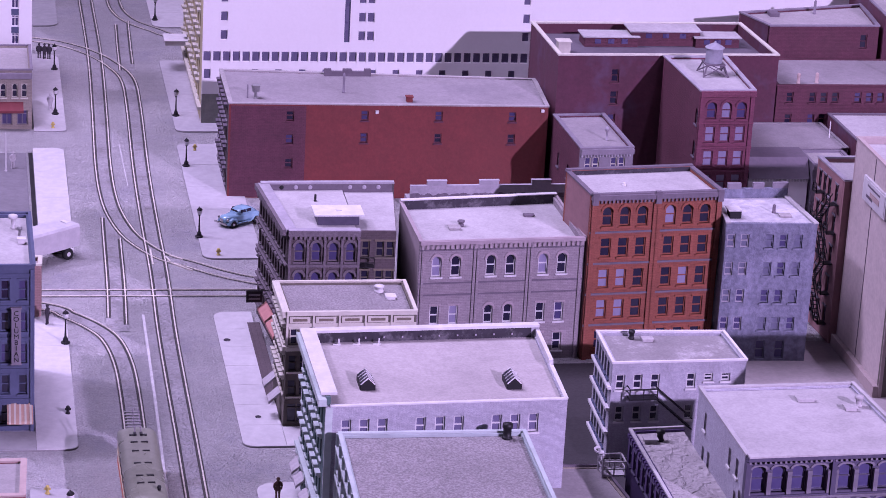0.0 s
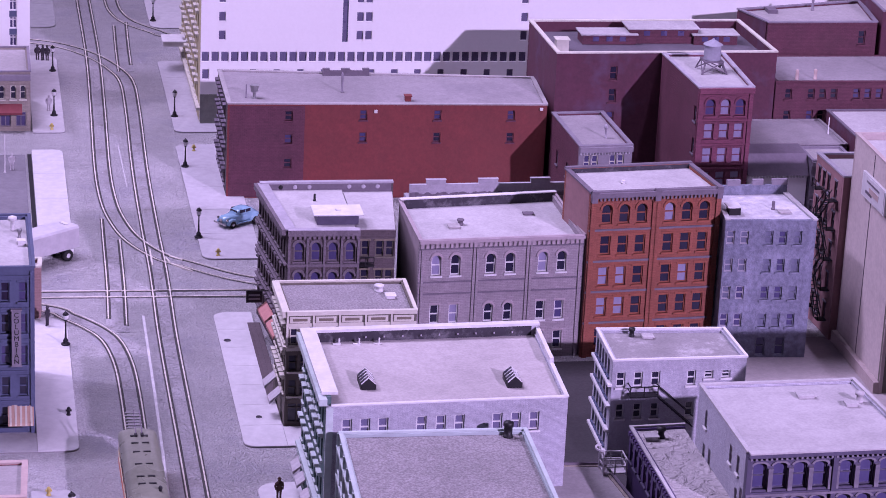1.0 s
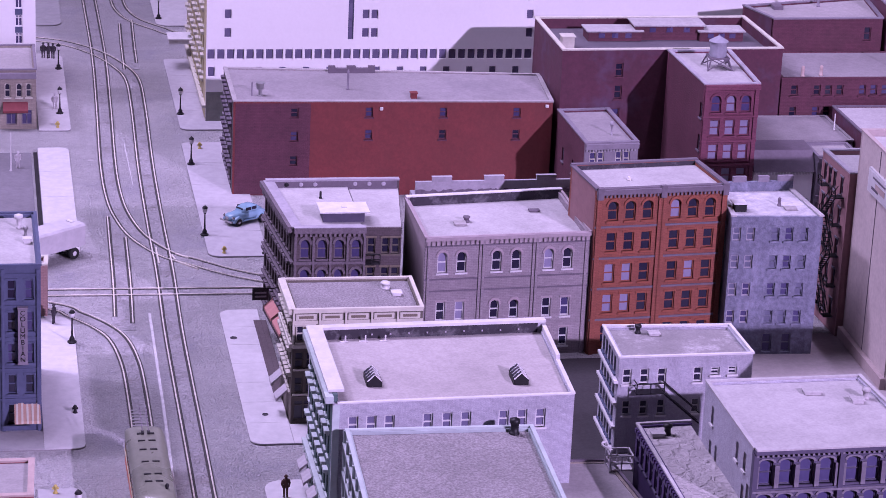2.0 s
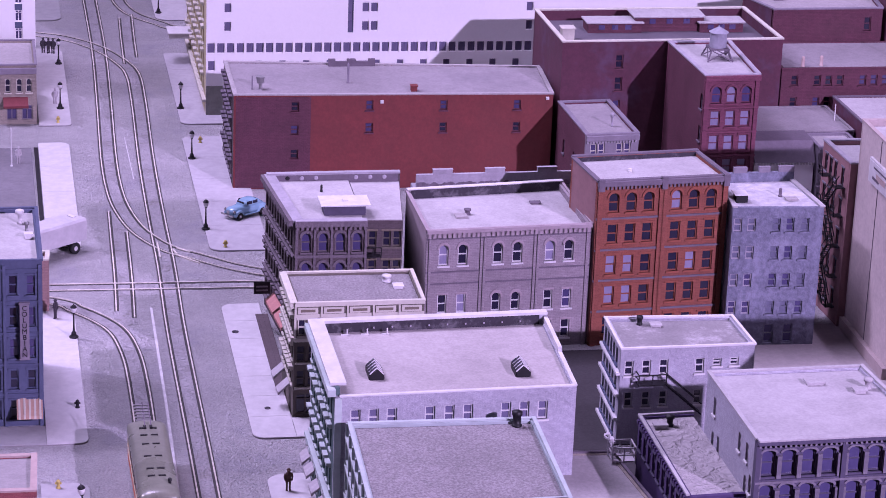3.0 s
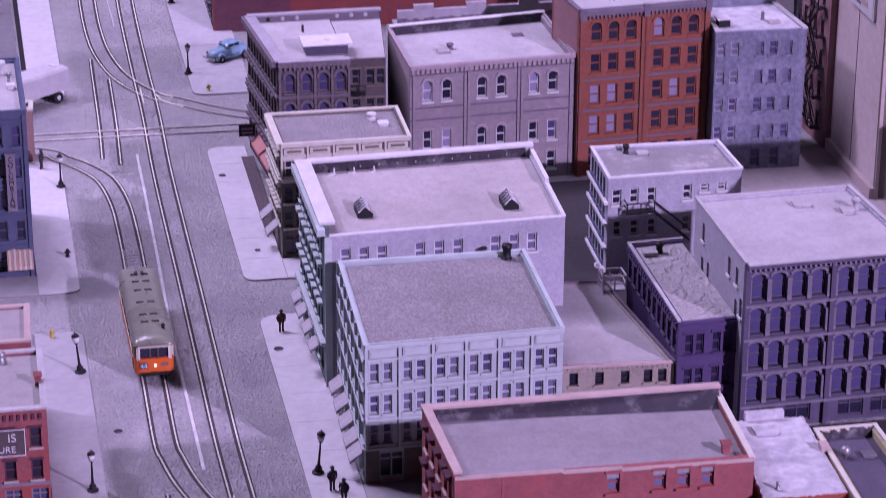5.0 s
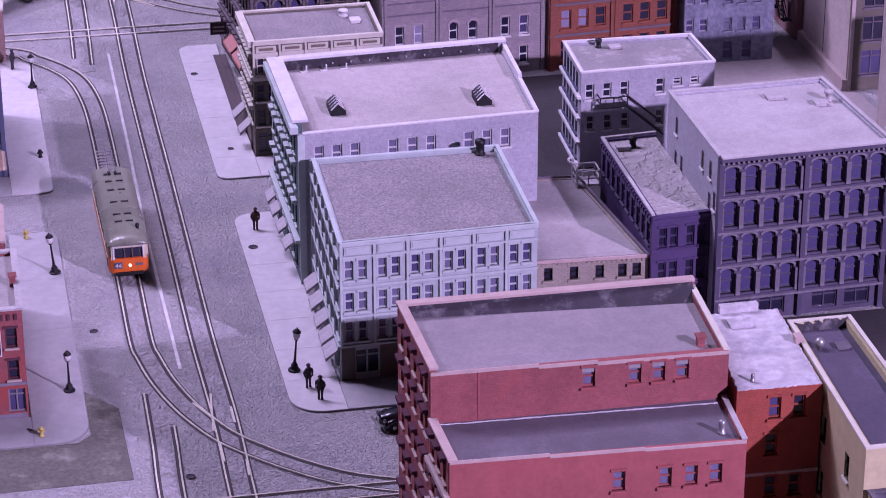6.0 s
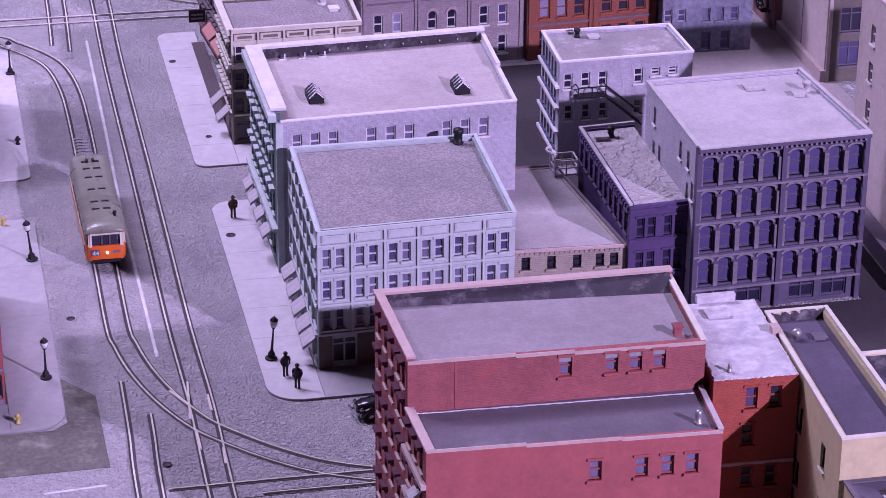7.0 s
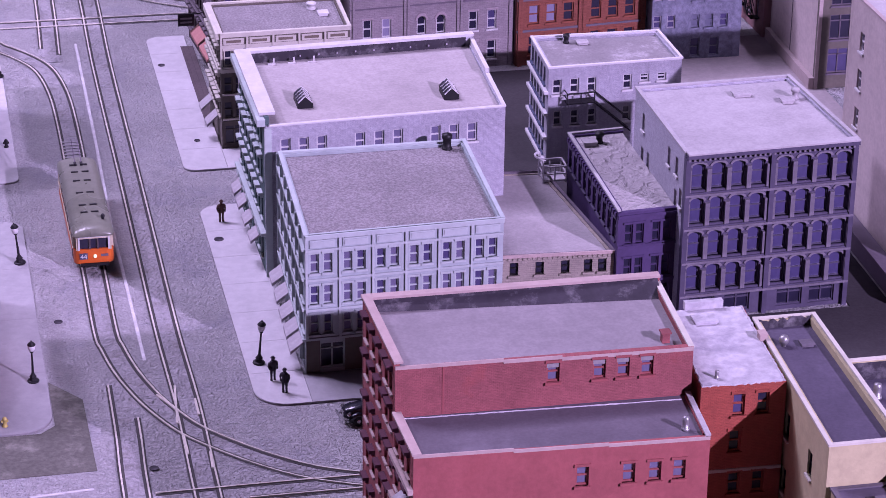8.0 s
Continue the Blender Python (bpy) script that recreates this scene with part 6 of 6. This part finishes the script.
def old_car(x, y, z, turn, paint, label):
    """A rounded saloon of the 1940s, its nose towards -y."""
    root = thing("car", x, y, z, label, "car", "parked cars", turn=turn)
    bm = bmesh.new()
    loft(bm, [oval(-2.25, 0.35, 0.5, 0.85), oval(-2.1, 0.50, 0.35, 1.08), oval(-1.4, 0.58, 0.32, 1.18), oval(-0.8, 0.72, 0.30, 1.22), oval(0.2, 0.80, 0.30, 1.2),
              oval(1.2, 0.78, 0.30, 1.18), oval(1.9, 0.64, 0.34, 1.02), oval(2.3, 0.40, 0.45, 0.8)])
    body = part("body", bm, paint, root, smooth=True)
    bm = bmesh.new()
    loft(bm, [oval(-0.85, 0.52, 1.0, 1.25), oval(-0.55, 0.62, 0.95, 1.55), oval(-0.1, 0.66, 0.9, 1.72), oval(0.6, 0.66, 0.9, 1.72), oval(1.2, 0.58, 0.85, 1.52), oval(1.8, 0.42, 0.8, 1.15)])
    cabin = part("cabin", bm, paint, root, smooth=True)
    for s in (-1, 1):
        for y0, y1 in ((-0.42, 0.18), (0.28, 0.85)):
            part("side_window", boxes((min(s * 0.62, s * 0.69), max(s * 0.62, s * 0.69), y0, y1, 1.28, 1.56)), GLASSD, cabin)
        for yy in (-1.45, 1.35):
            bm = bmesh.new()
            loft(bm, [oval(yy - 0.62, 0.10, 0.3, 0.5), oval(yy - 0.45, 0.17, 0.3, 0.8), oval(yy, 0.19, 0.42, 0.95), oval(yy + 0.45, 0.17, 0.3, 0.8), oval(yy + 0.65, 0.1, 0.3, 0.45)])
            part("mudguard", bm, paint, root, "", (s * 0.72, 0, 0), smooth=True)
            wheel(root, s * 0.80, yy, 0.36, 0.13, CHROME)
        bm = bmesh.new()
        lathe(bm, [(0.13, 0), (0.15, 0.1), (0.05, 0.2)], 10)
        bmesh.ops.rotate(bm, cent=(0, 0, 0), matrix=Matrix.Rotation(radians(90), 3, "X"), verts=bm.verts)
        part("headlight", bm, CHROME, root, "", (s * 0.66, -1.95, 0.85))
        part("running_board", boxes((min(s * 0.72, s * 0.92), max(s * 0.72, s * 0.92), -0.85, 0.8, 0.34, 0.42)), paint, root)
    part("windscreen", boxes((-0.46, 0.46, -0.74, -0.66, 1.27, 1.5)), GLASSD, cabin)
    part("grille", boxes((-0.2, 0.2, -2.28, -2.2, 0.5, 0.9)), CHROME, root)
    part("bumper", boxes((-0.85, 0.85, -2.45, -2.36, 0.42, 0.56), (-0.5, -0.4, -2.4, -2.1, 0.44, 0.54), (0.4, 0.5, -2.4, -2.1, 0.44, 0.54)), CHROME, root)
    part("bumper", boxes((-0.85, 0.85, 2.36, 2.45, 0.42, 0.56), (-0.5, -0.4, 2.1, 2.4, 0.44, 0.54), (0.4, 0.5, 2.1, 2.4, 0.44, 0.54)), CHROME, root)


old_car(25.1, 246.1, 0.16, -55, CARBLUE, "light blue rounded 1940s saloon car parked on the sidewalk")
old_car(28.0, 151.6, 0.0, -80, CARBLACK, "black old saloon car at the side street")

# trailer
root = thing("trailer", 8.75, 238.0, 0, "white box trailer parked at the street corner", "trailer", turn=-51)
bm = bmesh.new()
loft(bm, [[(x, y, z) for x, z in ((-1.2, 1.15), (-1.2, 3.0), (-1.05, 3.2), (1.05, 3.2), (1.2, 3.0), (1.2, 1.15))] for y in (-8.2, 0.0)])
part("box_body", bm, TRAILERPAINT, root)
part("roof_vent", boxes((-0.5, 0.3, -0.9, -0.5, 3.2, 3.3)), WHITE, root)
part("chassis", boxes((-0.6, -0.45, -7.8, -0.2, 0.85, 1.15), (0.45, 0.6, -7.8, -0.2, 0.85, 1.15), (-1.0, 1.0, -1.35, -1.2, 0.5, 0.66)), BLACK, root)
for s in (-1, 1):
    wheel(root, s * 1.0, -1.28, 0.56, 0.2, WHITE)
    wheel(root, s * 1.0, -6.6, 0.52, 0.2, WHITE)
part("coupling", boxes((-0.9, 0.9, -9.6, -7.4, 0.45, 0.85)), PINKTRIM, root)


def lettering(text, size, mat, parent, at, name="lettering"):
    """Raised letters that face south."""
    cu = bpy.data.curves.new("lettering", "FONT")
    cu.body, cu.size, cu.extrude, cu.align_x = text, size, 0.02, "CENTER"
    tmp = bpy.data.objects.new("lettering", cu)
    scene.collection.objects.link(tmp)
    bpy.context.view_layer.update()
    me = bpy.data.meshes.new_from_object(tmp.evaluated_get(bpy.context.evaluated_depsgraph_get()))
    bpy.data.objects.remove(tmp)
    me.transform(Matrix.Rotation(radians(90), 4, "X"))
    me.transform(Matrix.Scale(S, 4))
    me.materials.clear()
    me.materials.append(mat)
    return part(name, me, mat, parent, "", at)


# streetcar, its front towards the near junction
root = thing("streetcar", 12.02, 182.7, 0.15, "orange and cream old streetcar with an olive roof", "streetcar", turn=0.6)
root.scale = (1.05, 1.16, 1.05)
L, Wd = 5.7, 1.36


def tram_outline(w, l):
    """Plan with rounded ends."""
    r = 0.45
    pts = []
    for cx, cy, a0 in ((w - 0.5, -l + 0.5, 270), (w - 0.5, l - 0.5, 0), (-w + 0.5, l - 0.5, 90), (-w + 0.5, -l + 0.5, 180)):
        pts += [(cx + 0.5 * math.cos(radians(a0 + 22.5 * k)), cy + 0.5 * math.sin(radians(a0 + 22.5 * k))) for k in range(5)]
    return pts


bm = bmesh.new()
prism(bm, tram_outline(Wd, L), 0.62, 1.62)
body = part("lower_body", bm, TRAMORANGE, root, "orange painted side panels")
bm = bmesh.new()
prism(bm, tram_outline(Wd - 0.12, L - 0.12), 1.62, 2.72)
core = part("saloon", bm, GLASSD, root, "dark glazed saloon")
bm = bmesh.new()
rings = []
for y, w, h in ((-L - 0.16, 0.80, 0.10), (-L - 0.10, 0.94, 0.30), (-L + 0.25, 1.0, 0.50), (-L + 0.9, 1.02, 0.58), (0.0, 1.02, 0.60), (L - 0.9, 1.02, 0.58), (L - 0.25, 1.0, 0.50), (L + 0.10, 0.94, 0.30), (L + 0.16, 0.80, 0.10)):
    arch = [(math.cos(math.pi * k / 12), math.sin(math.pi * k / 12)) for k in range(13)]
    rings.append([(1.40 * w, y, 2.70)] + [(1.40 * w * math.copysign(abs(c) ** 0.8, c), y, 2.74 + h * q) for c, q in arch] + [(-1.40 * w, y, 2.70)])
loft(bm, rings)
roof = part("roof", bm, TRAMROOF, root, "olive grey barrel roof", smooth=True)
part("letterboard", (lambda q: (ring_outline(q, [(x, y) for x, y in tram_outline(Wd + 0.01, L + 0.01)], [(x, y) for x, y in tram_outline(Wd - 0.1, L - 0.1)], -2.72, -2.52),
                                bmesh.ops.rotate(q, cent=(0, 0, 0), matrix=Matrix.Rotation(radians(-90), 3, "X"), verts=q.verts), bmesh.ops.scale(q, vec=(1, -1, 1), verts=q.verts))[0] or q)(bmesh.new()), TRAMCREAM, root)
for s in (-1, 1):
    xs = sorted((s * (Wd - 0.14), s * (Wd + 0.01)))
    for y0, y1 in ((-5.2, -4.95), (-4.3, -3.95), (-3.5, -3.2), (3.2, 3.5), (3.95, 4.3), (4.95, 5.2)):
        part("side_panel", boxes((*xs, y0, y1, 1.62, 2.55)), TRAMCREAM, root)
    for k in range(9):
        yy = -2.56 + 0.64 * k
        part("window_post", boxes((*xs, yy - 0.06, yy + 0.06, 1.62, 2.55)), TRAMCREAM if k % 2 else BROWN, root)
    part("window_rail", boxes((*xs, -3.2, 3.2, 2.05, 2.11)), BROWN, root)
    part("waist_rail", boxes((*sorted((s * Wd, s * (Wd + 0.05))), -5.2, 5.2, 1.56, 1.66)), TRAMCREAM, root)
    for yy in (-3.6, 3.6):
        for d in (-0.75, 0.75):
            wheel(root, s * 0.78, yy + d, 0.36, 0.07, BLACK)
        part("bogie_frame", boxes((*sorted((s * 0.9, s * 1.0)), yy - 1.15, yy + 1.15, 0.26, 0.5)), BLACK, root)
    for e in (-1, 1):
        part("corner_post", boxes((*sorted((s * (Wd - 0.34), s * (Wd - 0.16))), *sorted((e * (L - 0.18), e * (L - 0.02))), 1.62, 2.55)), TRAMCREAM, root)
part("underframe", boxes((-0.9, 0.9, -5.2, 5.2, 0.36, 0.62)), BLACK, root)
for e in (-1, 1):
    part("window_post", boxes((-0.32, -0.22, *sorted((e * (L - 0.14), e * (L + 0.0))), 1.62, 2.55)), BROWN, root)
    part("window_post", boxes((0.22, 0.32, *sorted((e * (L - 0.14), e * (L + 0.0))), 1.62, 2.55)), BROWN, root)
    part("bumper", boxes((-0.95, 0.95, *sorted((e * (L - 0.1), e * (L + 0.14))), 0.5, 0.68)), BLACK, root)
    part("letterboard_end", boxes((-0.95, 0.95, *sorted((e * (L - 0.1), e * (L + 0.03))), 2.5, 2.7)), TRAMCREAM, root)
part("front_window_frame", boxes((-1.08, 1.08, -L - 0.05, -L + 0.12, 2.60, 2.70)), WHITE, root)
part("window_sill_rail", boxes((-1.0, 1.0, -L - 0.02, -L + 0.14, 1.56, 1.70)), TRAMORANGE, root), part("hood", boxes((-1.0, 1.0, -L - 0.10, -L + 0.2, 2.70, 2.76)), BLACK, root)
for s in (-1, 1):
    part("front_window_frame", boxes((*sorted((s * 0.96, s * 1.08)), -L - 0.04, -L + 0.2, 1.66, 2.62)), WHITE, root)
    part("door", boxes((*sorted((s * (Wd - 0.08), s * (Wd + 0.03))), -4.95, -4.35, 0.7, 2.5)), BROWN, root, "dark folding door")
bm = bmesh.new()
lathe(bm, [(0.11, 0), (0.11, 0.1), (0.08, 0.13)], 14)
bmesh.ops.rotate(bm, cent=(0, 0, 0), matrix=Matrix.Rotation(radians(90), 3, "X"), verts=bm.verts)
lamp_front = part("headlight", bm, LIGHTON, root, "lit round headlight", (0.05, -L, 1.18))
plate = part("route_plate", boxes((-1.0, -0.46, -L - 0.05, -L + 0.1, 0.98, 1.42)), NAVY, root, "dark blue route number plate")
lettering("44", 0.46, WHITE, plate, (-0.73, -L - 0.07, 1.04))
part("fleet_number_bar", boxes((0.45, 0.95, -L - 0.03, -L + 0.1, 1.12, 1.3)), SLATE, root)
for yy in (-3.4, -2.3, -0.4, 1.5, 2.9):
    for s in (-1, 1):
        part("roof_vent", boxes((*sorted((s * 0.12, s * 0.62)), yy - 0.06, yy + 0.06, 3.22, 3.38)), BLACK, root)
for s in (-1, 1):
    bm = bmesh.new()
    bar(bm, (s * 0.22, 4.1, 3.4), (s * 0.22, 6.7, 4.1), 0.03)
    part("trolley_pole", bm, SLATE, root)
    part("pole_base", boxes((s * 0.22 - 0.1, s * 0.22 + 0.1, 3.9, 4.3, 3.26, 3.46), (*sorted((s * 0.32, s * 0.62)), 3.95, 4.15, 3.2, 3.36)), BLACK, root)
bm = bmesh.new()
lathe(bm, [(0.10, 3.1), (0.12, 3.4), (0.16, 3.45), (0.10, 3.6)], 8, 0.8, -4.4)
part("bell", bm, BLACK, root)

# water tank on the slim tower block
TANKPAINT = material("tank_paint", (0.27, 0.265, 0.32), 0.6, vary=0.12)
root = thing("water_tank", 71.4, 248.2, TOWER.deck, "grey rooftop water tank with a conical lid on iron legs", "water tank")
root.scale = (0.84, 0.84, 0.9)
bm = bmesh.new()
lathe(bm, [(0.95, 1.35), (1.0, 1.4), (0.98, 3.0)], 20)
part("tank", bm, TANKPAINT, root, smooth=False)
bm = bmesh.new()
lathe(bm, [(1.15, 3.0), (1.15, 3.05), (0.12, 3.6), (0.1, 3.72)], 20)
part("lid", bm, TANKPAINT, root)
part("platform", boxes((-1.15, 1.15, -1.15, 1.15, 1.2, 1.36)), SLATE, root)
for a in range(4):
    (x0, y0), (x1, y1) = [((-1, -1), (1, -1), (1, 1), (-1, 1))[(a + k) % 4] for k in (0, 1)]
    bm = bmesh.new()
    bar(bm, (x0 * 1.5, y0 * 1.5, 0), (x0 * 1.0, y0 * 1.0, 1.25), 0.07)
    part("leg", bm, SLATE, root)
    bm = bmesh.new()
    bar(bm, (x0 * 1.45, y0 * 1.45, 0.1), (x1 * 1.02, y1 * 1.02, 1.2), 0.05)
    part("brace", bm, SLATE, root)
    bm = bmesh.new()
    bar(bm, (x1 * 1.45, y1 * 1.45, 0.1), (x0 * 1.02, y0 * 1.02, 1.2), 0.05)
    part("brace", bm, SLATE, root)

# metal cage on the low roof
CAGEPAINT = material("cage_paint", (0.50, 0.48, 0.51), 0.5, vary=0.15)
root = thing("lift_cage", 45.7, 176.2, 4.8, "bare metal lift cage standing on the low grey roof", "lift cage")
part("floor_plate", boxes((-0.85, 0.85, -0.75, 0.75, 0.1, 0.22)), CAGEPAINT, root)
for x in (-0.85, 0, 0.85):
    for y in (-0.75, 0.75):
        bm = bmesh.new()
        bar(bm, (x, y, 0), (x, y, 1.25), 0.05)
        part("post", bm, CAGEPAINT, root)
for z in (0.7, 1.25):
    bm = bmesh.new()
    for a, c in (((-0.85, -0.75, z), (0.85, -0.75, z)), ((0.85, -0.75, z), (0.85, 0.75, z)), ((0.85, 0.75, z), (-0.85, 0.75, z)), ((-0.85, 0.75, z), (-0.85, -0.75, z))):
        bar(bm, a, c, 0.05)
    part("rail", bm, CAGEPAINT, root)
bm = bmesh.new()
for k in range(6):
    a0, a1 = math.pi * k / 6, math.pi * (k + 1) / 6
    bar(bm, (-0.85 - 0.5 * math.sin(a0), 0.6 * math.cos(a0), 1.9), (-0.85 - 0.5 * math.sin(a1), 0.6 * math.cos(a1), 1.9), 0.06)
for y in (-0.6, 0.6):
    bar(bm, (-0.85, y, 1.9), (-0.85, y, 0.2), 0.05)
part("hoop", bm, CAGEPAINT, root)

# signs
root = thing("blade_sign", 3.1, 196.7, 5.8, "tall dark blade sign with raised vertical letters", "sign")
part("board", boxes((-0.36, 0.36, -0.25, 0.25, 0, 4.5)), LILAC, root)
part("edge_trim", boxes((-0.42, 0.42, -0.2, 0.2, 4.5, 4.6), (-0.42, 0.42, -0.2, 0.2, -0.1, 0)), LILAC, root)
for k, ch in enumerate("COLUMBIAN"):
    lettering(ch, 0.56, BLACK, root, (0, -0.27, 4.02 - 0.48 * k), "letter")
root = thing("shop_sign", 0.6, 157.0, 5.0, "brown wall sign with white letters on the brick shop", "sign")
part("board", boxes((-2.0, 1.75, -0.14, -0.02, -0.2, 1.7)), BROWN, root)
part("edge_trim", boxes((-2.0, 1.75, -0.16, -0.12, 1.64, 1.7), (-2.0, 1.75, -0.16, -0.12, -0.2, -0.14), (1.69, 1.75, -0.16, -0.12, -0.14, 1.64)), WHITE, root)
lettering("IS", 0.8, WHITE, root, (0.9, -0.16, 0.85)), lettering("URE", 0.62, WHITE, root, (0.55, -0.16, 0.1))
root = thing("hanging_sign", 23.6, 217.0, 3.0, "small dark hanging shop sign on an iron arm", "sign")
part("board", boxes((-0.7, 0.7, -0.08, 0.08, 0, 1.0)), BLACK, root)
part("arm", boxes((-0.7, 2.0, -0.04, 0.04, 1.0, 1.08)), BLACK, root)
for k in range(2):
    part("text_bar", boxes((-0.5, 0.5, -0.1, -0.07, 0.25 + 0.35 * k, 0.4 + 0.35 * k)), LILAC, root)

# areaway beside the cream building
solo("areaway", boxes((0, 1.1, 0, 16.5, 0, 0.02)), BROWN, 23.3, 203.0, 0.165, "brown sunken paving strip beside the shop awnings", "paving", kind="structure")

# dark patch of asphalt round the corner of the west sidewalk
bm = bmesh.new()
prism(bm, [(-2.0, -0.1), (9.7, 0.0), (9.65, 4.5), (9.6, 9.4), (7.55, 12.2), (7.55, 6.2), (6.6, 5.3), (-2.0, 5.3)], 0.0, 0.05)
solo("asphalt_patch", bm, PATCH, 0, 147.8, 0.0, "dark rough asphalt patch round the sidewalk corner", "road patch", kind="structure")
